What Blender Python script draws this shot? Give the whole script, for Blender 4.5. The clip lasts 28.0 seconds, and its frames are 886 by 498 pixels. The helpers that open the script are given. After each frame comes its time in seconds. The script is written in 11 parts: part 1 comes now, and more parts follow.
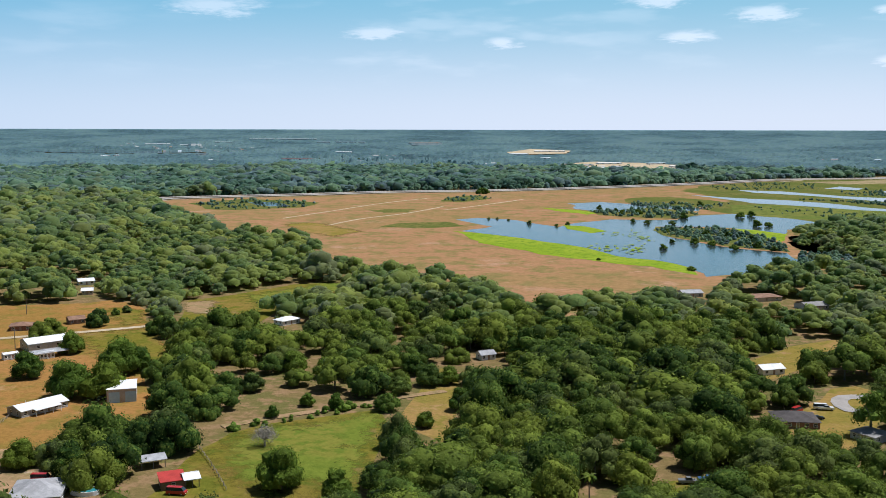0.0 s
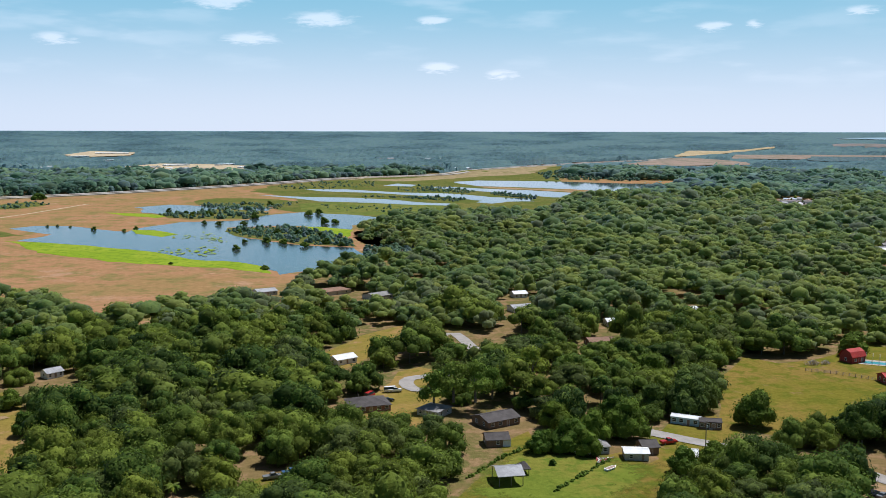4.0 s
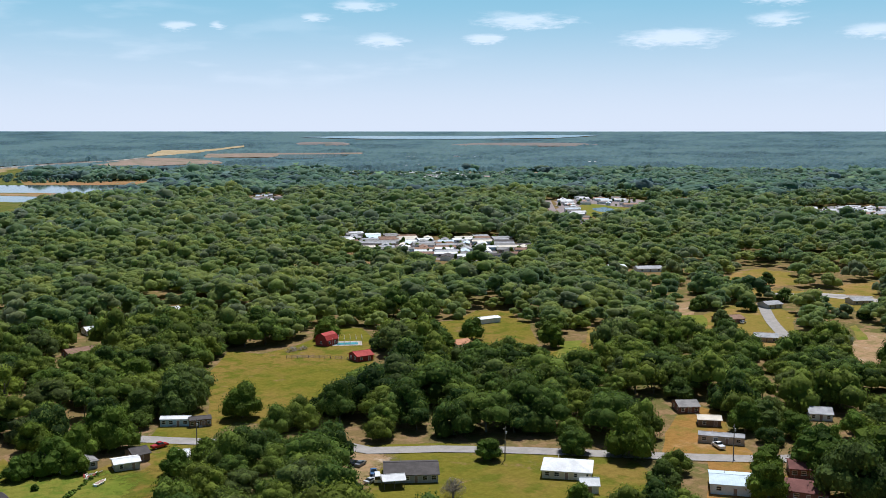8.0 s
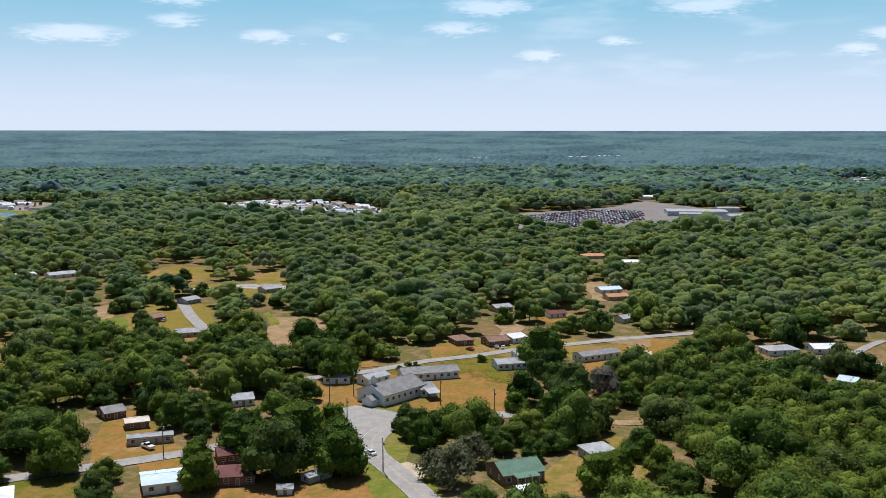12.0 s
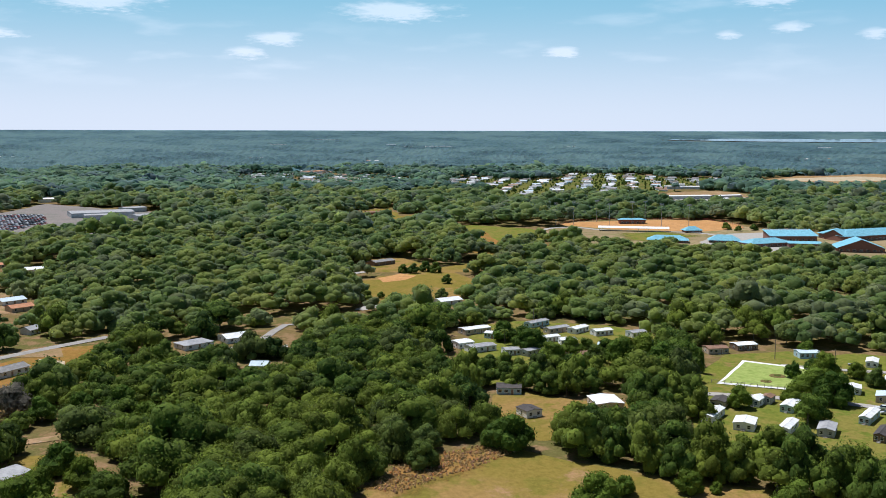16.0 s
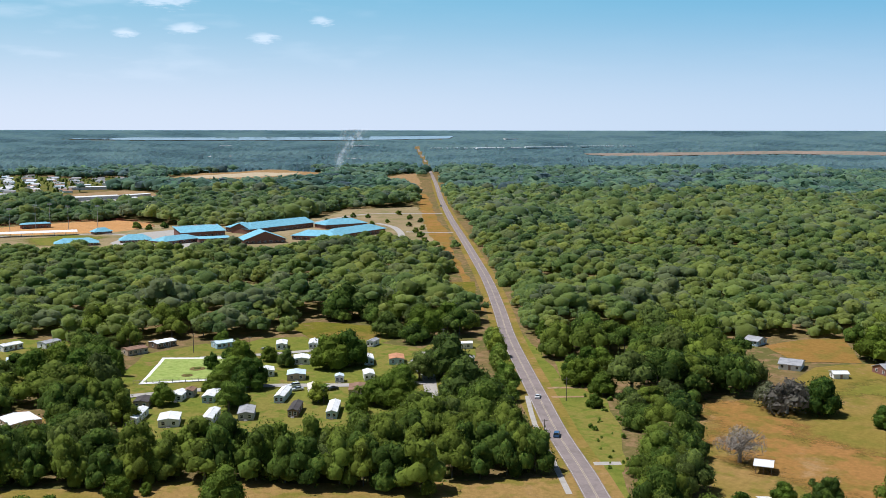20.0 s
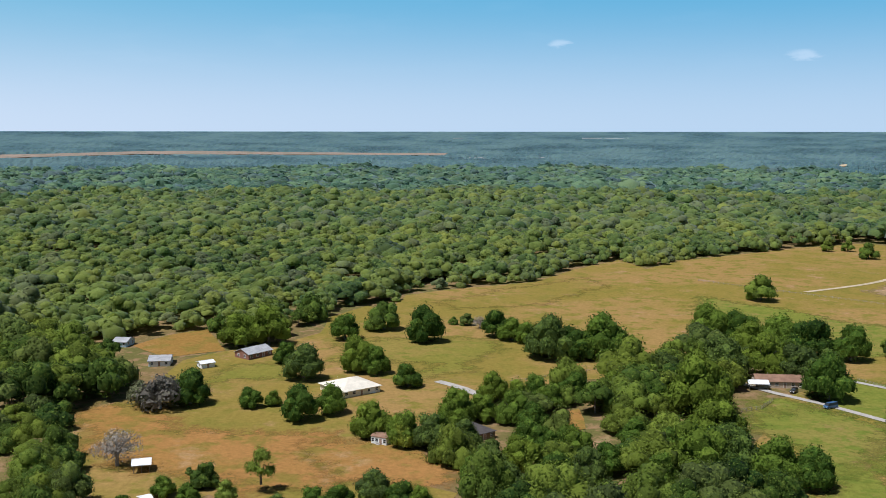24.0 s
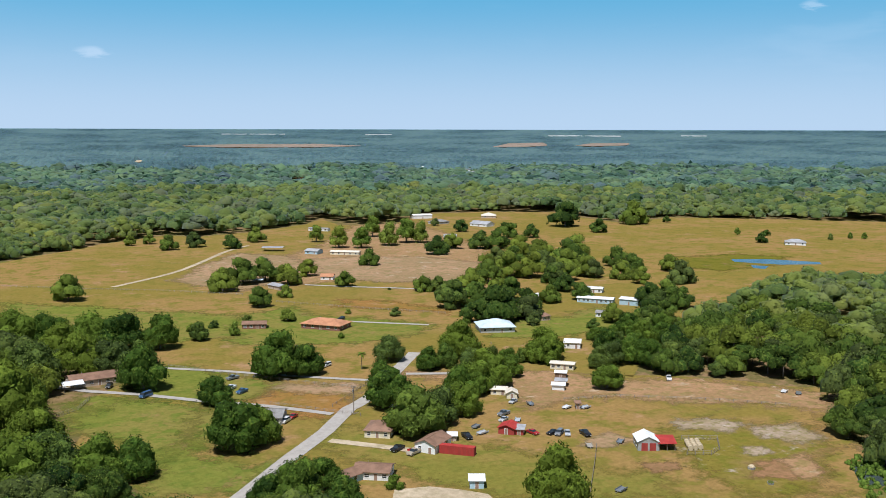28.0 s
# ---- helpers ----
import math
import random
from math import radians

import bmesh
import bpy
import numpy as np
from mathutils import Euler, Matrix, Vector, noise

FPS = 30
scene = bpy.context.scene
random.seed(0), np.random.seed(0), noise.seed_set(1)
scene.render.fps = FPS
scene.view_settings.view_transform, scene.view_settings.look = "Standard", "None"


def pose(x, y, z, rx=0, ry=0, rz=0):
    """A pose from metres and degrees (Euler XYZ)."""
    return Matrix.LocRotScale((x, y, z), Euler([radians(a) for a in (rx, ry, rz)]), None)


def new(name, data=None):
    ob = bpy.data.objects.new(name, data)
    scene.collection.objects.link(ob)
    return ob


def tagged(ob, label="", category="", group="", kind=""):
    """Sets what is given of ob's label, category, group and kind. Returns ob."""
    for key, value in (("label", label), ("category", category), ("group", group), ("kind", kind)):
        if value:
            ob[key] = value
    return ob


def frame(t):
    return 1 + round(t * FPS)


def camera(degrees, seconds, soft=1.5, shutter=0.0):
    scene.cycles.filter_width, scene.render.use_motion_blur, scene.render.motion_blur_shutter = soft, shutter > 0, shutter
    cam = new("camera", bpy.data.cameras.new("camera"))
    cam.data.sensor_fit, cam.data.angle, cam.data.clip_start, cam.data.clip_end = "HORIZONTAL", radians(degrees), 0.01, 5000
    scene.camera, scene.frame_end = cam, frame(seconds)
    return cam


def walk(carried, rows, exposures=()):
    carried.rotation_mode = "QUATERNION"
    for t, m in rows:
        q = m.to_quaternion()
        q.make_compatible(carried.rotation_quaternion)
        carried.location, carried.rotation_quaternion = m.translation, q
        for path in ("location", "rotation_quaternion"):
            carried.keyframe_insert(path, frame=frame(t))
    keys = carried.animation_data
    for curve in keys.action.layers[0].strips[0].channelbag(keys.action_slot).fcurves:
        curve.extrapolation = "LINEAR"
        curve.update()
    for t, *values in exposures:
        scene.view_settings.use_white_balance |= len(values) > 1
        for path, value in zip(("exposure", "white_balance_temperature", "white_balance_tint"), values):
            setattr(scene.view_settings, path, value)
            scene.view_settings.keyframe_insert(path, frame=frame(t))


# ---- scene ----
EYE = 100.0
cam = camera(48.42, 28.0, soft=0.75)
ROWS = [  # seconds, heading, tilt, lean in degrees: the camera hovers and turns to its right
    (0.0, 18.45, -6.85, -0.12), (0.5, 15.61, -6.82, -0.11), (1.0, 12.65, -6.81, -0.12), (1.5, 9.68, -6.79, -0.10),
    (2.0, 6.59, -6.79, -0.11), (2.5, 3.51, -6.79, -0.09), (4.5, -9.57, -6.71, -0.13), (5.0, -12.99, -6.71, -0.14),
    (5.5, -16.34, -6.71, -0.12), (6.0, -20.07, -6.73, -0.17), (6.5, -23.93, -6.76, -0.09), (7.0, -27.78, -6.76, -0.04),
    (7.5, -31.91, -6.75, -0.03), (8.0, -36.02, -6.75, -0.01), (8.5, -40.06, -6.74, 0.01), (9.0, -44.25, -6.74, 0.01),
    (9.5, -48.52, -6.73, 0.03), (10.0, -52.73, -6.75, 0.05), (10.5, -56.92, -6.75, 0.04), (11.0, -61.07, -6.77, -0.00),
    (11.5, -65.17, -6.78, -0.04), (13.5, -81.62, -6.83, -0.04), (14.0, -85.82, -6.82, -0.09), (14.5, -90.21, -6.81, -0.10),
    (15.0, -94.46, -6.80, -0.09), (15.5, -98.67, -6.81, -0.12), (16.0, -102.86, -6.79, -0.12), (16.5, -107.02, -6.83, -0.04),
    (17.0, -111.19, -6.83, -0.05), (17.5, -115.32, -6.84, 0.02), (18.0, -119.51, -6.82, -0.04), (18.5, -123.66, -6.80, 0.04),
    (19.0, -127.86, -6.80, -0.02), (19.5, -132.16, -6.81, -0.11), (20.0, -136.31, -6.81, -0.06), (20.5, -140.50, -6.81, -0.03),
    (22.5, -158.20, -6.76, 0.16), (23.0, -162.98, -6.75, 0.01), (23.5, -167.64, -6.74, -0.03), (24.0, -172.47, -6.74, -0.05),
    (24.5, -177.44, -6.76, -0.06), (25.0, -182.17, -6.79, -0.08), (25.5, -187.10, -6.79, -0.12), (26.0, -191.98, -6.81, -0.09),
    (26.5, -196.53, -6.80, -0.12), (27.0, -201.58, -6.83, -0.09), (27.5, -206.58, -6.84, -0.07), (28.0, -211.63, -6.86, -0.14),
]
walk(cam, [(t, pose(0, 0, EYE, 90 + tilt, lean, yaw)) for t, yaw, tilt, lean in ROWS], [(0.0, 0.20, 5950, 12), (28.0, 0.20, 5950, 12)])

# ---- sky and sun ----
SUN_AZ, SUN_EL = radians(38.0), radians(64.0)
sun_way = Vector((math.cos(SUN_AZ) * math.cos(SUN_EL), math.sin(SUN_AZ) * math.cos(SUN_EL), math.sin(SUN_EL)))
sun = new("sun", bpy.data.lights.new("sun", "SUN"))
sun.data.energy, sun.data.angle, sun.data.color = 5.0, radians(0.53), (1.0, 0.965, 0.90)
sun.rotation_euler = sun_way.to_track_quat("Z", "Y").to_euler()


class Nodes:
    """Short hand for building a node tree."""

    def __init__(self, tree, fresh=True):
        self.tree = tree
        if fresh:
            tree.nodes.clear()

    def add(self, kind, inputs=(), **props):
        n = self.tree.nodes.new(kind)
        for k, v in props.items():
            setattr(n, k, v)
        for k, v in dict(inputs).items():
            self.put(n.inputs[k], v)
        return n

    def put(self, socket, v):
        if isinstance(v, bpy.types.NodeSocket):
            self.tree.links.new(v, socket)
        else:
            socket.default_value = v

    def math(self, op, a, b=0.0, c=0.0):
        return self.add("ShaderNodeMath", {0: a, 1: b, 2: c}, operation=op).outputs[0]

    def step(self, value, lo, hi, a=0.0, b=1.0):
        n = self.add("ShaderNodeMapRange", {"Value": value, "From Min": lo, "From Max": hi, "To Min": a, "To Max": b})
        n.interpolation_type = "SMOOTHSTEP"
        return n.outputs[0]

    def mix(self, f, a, b, blend="MIX"):
        n = self.add("ShaderNodeMix", data_type="RGBA", blend_type=blend)
        self.put(n.inputs[0], f), self.put(n.inputs[6], a), self.put(n.inputs[7], b)
        return n.outputs[2]

    def noise(self, vector, scale, detail=3.0, rough=0.55):
        return self.add("ShaderNodeTexNoise", {"Vector": vector, "Scale": scale, "Detail": detail, "Roughness": rough}).outputs[0]


def rgb(r, g, b):
    return (r, g, b, 1.0)


world = bpy.data.worlds.new("sky")
scene.world = world
world.use_nodes = True
N = Nodes(world.node_tree)
sky = N.add("ShaderNodeTexSky", sky_type="NISHITA", sun_disc=False, sun_elevation=SUN_EL, sun_rotation=math.pi / 2 - SUN_AZ, altitude=100.0, air_density=1.0, dust_density=1.2, ozone_density=1.0)
way = N.add("ShaderNodeTexCoord").outputs["Generated"]
xyz = N.add("ShaderNodeSeparateXYZ", {0: way})
tall = N.add("ShaderNodeVectorMath", {0: way, 1: (1.0, 1.0, 4.8)}, operation="MULTIPLY").outputs[0]
streaks = N.math("MULTIPLY", N.step(N.noise(tall, 11.0, 4.0, 0.5), 0.50, 0.72), N.step(N.noise(tall, 2.2, 2.0, 0.5), 0.37, 0.60))
streaks = N.math("MULTIPLY", streaks, N.math("MULTIPLY", N.step(xyz.outputs[2], 0.03, 0.07), N.step(xyz.outputs[1], -0.78, -0.40, 0.05, 0.30)))
# the fair-weather clouds: bearing, height and half width in degrees, first those over the lakes, then those over the town and the road
CLOUDS = [(-31.4, 6.8, 2.9), (-22.4, 5.5, 1.9), (-15.0, 5.0, 1.2), (-6.4, 7.2, 2.2), (-4.8, 5.2, 1.6), (-0.7, 6.4, 2.0), (5.4, 6.3, 0.9), (5.8, 3.7, 1.1), (9.4, 3.3, 0.9), (21.1, 5.8, 0.9), (23.5, 5.9, 0.6), (28.8, 6.4, 1.1), (31.3, 7.1, 1.7), (32.6, 5.2, 1.8), (38.2, 5.3, 1.2), (40.5, 6.3, 2.9), (48.9, 5.2, 3.1), (54.4, 7.3, 2.3), (54.5, 6.1, 1.9)]
CLOUDS += [(59.5, 5.3, 2.0), (63.3, 5.3, 0.8), (70.0, 5.8, 2.0), (71.9, 7.0, 2.9), (74.7, 4.3, 1.5), (79.1, 5.1, 1.2), (83.9, 6.9, 3.4), (91.7, 4.4, 1.3), (93.4, 5.2, 1.8), (100.2, 6.8, 3.6), (109.6, 4.5, 1.2), (118.9, 5.3, 0.9), (120.6, 7.1, 1.9), (122.0, 5.6, 1.2), (126.2, 5.2, 0.9), (129.5, 6.2, 0.8), (179.1, 5.0, 0.7), (192.4, 4.2, 1.1), (231.8, 6.7, 0.7)]
bearing = N.math("MODULO", N.math("MULTIPLY_ADD", N.math("ARCTAN2", xyz.outputs[0], xyz.outputs[1]), math.degrees(1), 420.0), 360.0)
height = N.math("MULTIPLY", N.math("ARCSINE", xyz.outputs[2]), math.degrees(1))
billow, edge = N.noise(tall, 26.0, 4.0, 0.55), N.noise(tall, 95.0, 3.0, 0.6)
place = N.add("ShaderNodeCombineXYZ", {0: N.math("MULTIPLY_ADD", billow, 1.6, bearing), 1: N.math("MULTIPLY_ADD", edge, -0.35, height), 2: 0.0}).outputs[0]
apart = 9.0
for turn, rise, half in CLOUDS:
    tall_half = 0.20 + 0.13 * half
    off = N.add("ShaderNodeVectorMath", {0: place, 1: (1 / half, 1 / tall_half, 0.0), 2: (-(turn + 60.8) / half, -(rise - 0.17) / tall_half, 0.0)}, operation="MULTIPLY_ADD").outputs[0]
    apart = N.math("MINIMUM", N.add("ShaderNodeVectorMath", {0: off}, operation="LENGTH").outputs["Value"], apart)
cloud = N.step(N.math("ADD", apart, N.math("MULTIPLY_ADD", billow, 1.3, N.math("MULTIPLY_ADD", edge, 0.9, -1.1))), 1.10, 0.25, 0.0, 0.74)
cloud = N.math("MAXIMUM", cloud, streaks)
glare = N.math("ADD", N.math("MULTIPLY", xyz.outputs[0], math.cos(SUN_AZ)), N.math("MULTIPLY", xyz.outputs[1], math.sin(SUN_AZ)))
glare = N.step(glare, -0.9, 0.7)
low = N.mix(glare, rgb(4.5, 5.8, 6.95), rgb(6.5, 7.0, 7.65))
high = N.mix(glare, rgb(1.15, 3.85, 5.8), rgb(2.4, 4.9, 6.1))
clear = N.mix(N.step(xyz.outputs[2], 0.0, 0.15), low, high)
dome = N.mix(1.0, sky.outputs[0], rgb(0.44, 0.45, 0.46), "MULTIPLY")
clear = N.mix(N.step(xyz.outputs[2], 0.12, 0.45), clear, dome)
shown = N.mix(N.math("MULTIPLY", cloud, N.math("MULTIPLY_ADD", glare, 0.34, 0.26)), clear, rgb(10.0, 10.0, 10.2))
N.add("ShaderNodeOutputWorld", {0: N.add("ShaderNodeBackground", {0: shown, 1: 0.1}).outputs[0]})

# ---- materials ----


def material(name, rough=0.85, metal=0.0, spec=0.3):
    m = bpy.data.materials.new(name)
    m.use_nodes = True
    n = Nodes(m.node_tree)
    n.skin = n.add("ShaderNodeBsdfPrincipled", {"Roughness": rough, "Metallic": metal, "Specular IOR Level": spec})
    n.out = n.add("ShaderNodeOutputMaterial", {0: n.skin.outputs[0]})
    n.place = n.add("ShaderNodeNewGeometry").outputs["Position"]
    return m, n


def bumped(n, height, strength, distance):
    n.put(n.skin.inputs["Normal"], n.add("ShaderNodeBump", {"Strength": strength, "Distance": distance, "Height": height}).outputs[0])


def turf(name, a, b, c, d=None, wide=0.012, fine=0.5):
    """Ground cover: a and b in broad patches, c in smaller stains, d as rare bare spots, with a fine grain."""
    m, n = material(name, 1.0, spec=0.0)
    big, mid, small = n.noise(n.place, wide, 4.0, 0.6), n.noise(n.place, wide * 7, 4.0, 0.65), n.noise(n.place, fine, 3.0, 0.7)
    col = n.mix(n.step(big, 0.42, 0.58), rgb(*a), rgb(*b))
    col = n.mix(n.step(mid, 0.47, 0.62), col, rgb(*c))
    if d:
        col = n.mix(n.step(n.noise(n.place, wide * 3.1, 6.0, 0.75), 0.56, 0.68), col, rgb(*d))
    col = n.mix(n.step(small, 0.2, 0.8, 0.0, 0.55), col, n.mix(1.0, col, rgb(0.45, 0.47, 0.40), "MULTIPLY"))
    n.put(n.skin.inputs["Base Color"], col)
    bumped(n, small, 0.8, 0.5)
    return m


def plain(name, colour, rough=0.7, metal=0.0, vary=0.25, scale=0.6, spec=0.4):
    """One colour with stains and grain."""
    m, n = material(name, rough, metal, spec)
    dark = tuple(v * (1 - vary) for v in colour)
    grain = n.math("ADD", n.math("MULTIPLY", n.noise(n.place, scale, 4.0, 0.65), 0.7), n.math("MULTIPLY", n.noise(n.place, scale * 9, 2.0), 0.3))
    n.put(n.skin.inputs["Base Color"], n.mix(n.step(grain, 0.35, 0.62), rgb(*dark), rgb(*colour)))
    return m


def foliage(name, dark, mid, light, tip, lone=True, veil=0.36, grain=0.8, vary=0.7, haze_sheen=0.0, stands=(0.0055, 0.52)):
    """Leaves: the hue changes from tree to tree, from stand to stand and from leaf clump to leaf clump."""
    m, n = material(name, 0.65, spec=0.05)
    # the blue-tinted sheen imitates haze on distant crowns
    n.put(n.skin.inputs["Sheen Weight"], haze_sheen), n.put(n.skin.inputs["Sheen Roughness"], 0.5), n.put(n.skin.inputs["Sheen Tint"], rgb(0.70, 0.90, 1.0))
    clump, stand = n.noise(n.place, grain, 2.0, 0.6), n.noise(n.place, stands[0], 4.0, 0.65)
    tint = n.add("ShaderNodeObjectInfo").outputs["Random"] if lone else n.add("ShaderNodeAttribute", attribute_name="tint").outputs["Fac"]
    leaf = n.add("ShaderNodeNewGeometry").outputs["Random Per Island"]
    f = n.math("ADD", n.math("MULTIPLY", tint, 1.37 - stands[1]), n.math("MULTIPLY", n.step(stand, 0.33, 0.67), stands[1]))
    col = n.mix(n.step(f, 0.05, 0.62), rgb(*dark), rgb(*mid))
    col = n.mix(n.step(f, 0.50, 1.05), col, rgb(*light))
    kind = n.math("FRACT", n.math("MULTIPLY", tint, 13.7))
    col = n.mix(n.step(kind, 0.80, 0.96, 0.0, 0.75), col, rgb(mid[0] * 2.1, mid[1] * 1.5, mid[2] * 1.2))
    col = n.mix(n.step(kind, 0.20, 0.06, 0.0, 0.7), col, rgb(mid[0] * 1.35, mid[1] * 1.0, mid[2] * 2.1))
    col = n.mix(n.math("MULTIPLY", n.step(clump, 0.40, 0.72), n.math("MULTIPLY_ADD", leaf, 0.55, 0.12)), col, rgb(*tip))
    fleck = n.math("MULTIPLY_ADD", leaf, vary, n.math("MULTIPLY_ADD", n.noise(n.place, grain * 3.2, 1.0), 0.5, 0.735 - vary / 2))
    col = n.mix(1.0, col, n.add("ShaderNodeCombineColor", {0: fleck, 1: fleck, 2: fleck}).outputs[0], "MULTIPLY")
    n.put(n.skin.inputs["Base Color"], col)
    bumped(n, n.noise(n.place, grain * 1.4, 2.0, 0.7), 0.6, 0.9)
    thin = n.add("ShaderNodeBsdfTranslucent", {0: col})
    n.put(n.out.inputs[0], n.add("ShaderNodeMixShader", {0: veil, 1: n.skin.outputs[0], 2: thin.outputs[0]}).outputs[0])
    return m


OAK = foliage("oak_leaves", (0.024, 0.055, 0.009), (0.055, 0.103, 0.014), (0.105, 0.156, 0.019), (0.156, 0.207, 0.028), veil=0.32, vary=0.75)
LIGHT = foliage("light_leaves", (0.084, 0.150, 0.020), (0.122, 0.190, 0.026), (0.168, 0.218, 0.034), (0.220, 0.270, 0.055))
STALKS = foliage("dry_stalks", (0.34, 0.215, 0.085), (0.42, 0.270, 0.110), (0.48, 0.320, 0.140), (0.54, 0.380, 0.180), False, 0.3, 1.5, 0.5)
GREY = foliage("grey_leaves", (0.090, 0.108, 0.050), (0.124, 0.138, 0.066), (0.155, 0.160, 0.080), (0.200, 0.200, 0.120))
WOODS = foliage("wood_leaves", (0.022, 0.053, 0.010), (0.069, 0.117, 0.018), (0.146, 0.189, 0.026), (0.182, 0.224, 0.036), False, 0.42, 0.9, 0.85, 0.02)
# wood_leaves lightened, with blue sheen: haze painted into the middle woods
HAZEDWOODS = foliage("hazed_wood_leaves", (0.066, 0.124, 0.036), (0.155, 0.230, 0.059), (0.249, 0.299, 0.063), (0.288, 0.336, 0.084), False, 0.56, 0.8, 0.5, 0.17)
# green pushed towards blue: haze put into the outer woods' colour
MIDWOODS = foliage("hazed_outer_leaves", (0.076, 0.150, 0.054), (0.171, 0.252, 0.080), (0.253, 0.315, 0.083), (0.304, 0.358, 0.105), False, 0.60, 0.5, 0.40, 0.28, (0.006, 0.62))
# bluer still: far haze carried by the leaf colour
FARWOODS = foliage("hazed_far_leaves", (0.042, 0.105, 0.069), (0.107, 0.201, 0.119), (0.183, 0.284, 0.144), (0.211, 0.311, 0.171), False, 0.54, 0.3, 0.6, 0.40, (0.005, 0.75))
# horizon haze painted as blue leaves, not a pine's own colour
RIMWOODS = foliage("hazed_rim_leaves", (0.026, 0.074, 0.077), (0.088, 0.180, 0.185), (0.158, 0.263, 0.250), (0.180, 0.279, 0.268), False, 0.54, 0.2, 1.0, 0.27, (0.0032, 0.95))
BARK = plain("bark", (0.16, 0.13, 0.10), 0.95, vary=0.5, scale=2.0)
DEADWOOD = plain("dead_wood", (0.30, 0.26, 0.22), 0.95, vary=0.4, scale=2.0)
LITTER = turf("forest_floor", (0.18, 0.128, 0.055), (0.130, 0.118, 0.040), (0.25, 0.160, 0.085), wide=0.02)
PASTURE = turf("pasture_grass", (0.224, 0.167, 0.040), (0.290, 0.182, 0.066), (0.188, 0.156, 0.034), (0.335, 0.205, 0.105))
LAWN = turf("lawn_grass", (0.170, 0.180, 0.034), (0.208, 0.180, 0.046), (0.134, 0.160, 0.028), (0.245, 0.172, 0.066), wide=0.02)
MEADOW = turf("meadow_grass", (0.158, 0.139, 0.022), (0.207, 0.145, 0.037), (0.119, 0.123, 0.018), (0.220, 0.145, 0.066), wide=0.016)
VERGE = turf("pale_verge", (0.46, 0.36, 0.24), (0.40, 0.31, 0.19), (0.33, 0.27, 0.15), wide=0.01)
DRY = turf("dry_grass", (0.310, 0.160, 0.054), (0.264, 0.150, 0.042), (0.206, 0.146, 0.036), (0.334, 0.205, 0.095))
MARSH = turf("marsh_grass", (0.330, 0.180, 0.095), (0.285, 0.176, 0.080), (0.205, 0.160, 0.062), (0.37, 0.225, 0.140), wide=0.006, fine=0.2)
SEDGE = turf("sedge", (0.11, 0.125, 0.032), (0.16, 0.145, 0.045), (0.085, 0.105, 0.028), wide=0.015, fine=0.3)
GREENLAWN = turf("green_lawn", (0.137, 0.169, 0.025), (0.174, 0.171, 0.032), (0.110, 0.144, 0.021), wide=0.03)
OLIVE = turf("olive_grass", (0.195, 0.172, 0.036), (0.235, 0.178, 0.048), (0.168, 0.160, 0.032), wide=0.02)
STRAW = turf("straw_grass", (0.33, 0.25, 0.145), (0.28, 0.21, 0.12), (0.21, 0.185, 0.085), wide=0.008)
WETGRASS = turf("wet_grass", (0.125, 0.155, 0.036), (0.165, 0.170, 0.045), (0.092, 0.120, 0.030), wide=0.01, fine=0.3)
PONDWEED = turf("pond_weed", (0.30, 0.36, 0.105), (0.34, 0.39, 0.130), (0.25, 0.32, 0.085), wide=0.03)
ALGAE = turf("floating_weed", (0.205, 0.285, 0.022), (0.25, 0.31, 0.030), (0.15, 0.23, 0.022), wide=0.02)
DIRT = turf("bare_dirt", (0.36, 0.23, 0.135), (0.30, 0.20, 0.11), (0.24, 0.18, 0.085), (0.42, 0.33, 0.24), wide=0.02)
CLAY = turf("orange_clay", (0.52, 0.28, 0.12), (0.48, 0.25, 0.10), (0.42, 0.23, 0.10), wide=0.02)
SAND = turf("pale_sand", (0.52, 0.42, 0.30), (0.45, 0.36, 0.25), (0.38, 0.31, 0.20), wide=0.03)
REDSOIL = turf("red_soil", (0.30, 0.225, 0.185), (0.26, 0.205, 0.17), (0.21, 0.185, 0.14), wide=0.004)
CLAYSOIL = turf("trampled_soil", (0.30, 0.165, 0.085), (0.26, 0.150, 0.075), (0.22, 0.135, 0.060), wide=0.05)
PALEDUST = turf("blown_sand", (0.36, 0.275, 0.20), (0.30, 0.225, 0.135), (0.23, 0.19, 0.085), (0.46, 0.38, 0.32), wide=0.06)
WORN = turf("worn_pasture", (0.36, 0.215, 0.115), (0.30, 0.185, 0.092), (0.25, 0.180, 0.072), (0.43, 0.32, 0.215), wide=0.03)
PATCHY = turf("patchy_pasture", (0.198, 0.158, 0.032), (0.251, 0.172, 0.066), (0.167, 0.151, 0.026), (0.387, 0.317, 0.246), wide=0.02)
TAILINGS = turf("grey_tailings", (0.27, 0.225, 0.21), (0.24, 0.21, 0.20), (0.20, 0.19, 0.17), wide=0.004)
LANE = plain("worn_pale_asphalt", (0.30, 0.278, 0.255), 0.95, vary=0.22, scale=0.25, spec=0.1)
ASPHALT = plain("grey_asphalt", (0.235, 0.192, 0.180), 0.9, vary=0.28, scale=0.16, spec=0.2)
CONCRETE = plain("pale_concrete", (0.365, 0.335, 0.30), 0.9, vary=0.2, scale=0.4, spec=0.2)
WHITE = plain("white_paint", (0.78, 0.78, 0.76), 0.6, vary=0.12)
LINES = plain("worn_line_paint", (0.50, 0.46, 0.42), 0.8, vary=0.5, scale=0.5)
YELLOW = plain("faded_centre_paint", (0.46, 0.38, 0.27), 0.8, vary=0.4, scale=0.5)

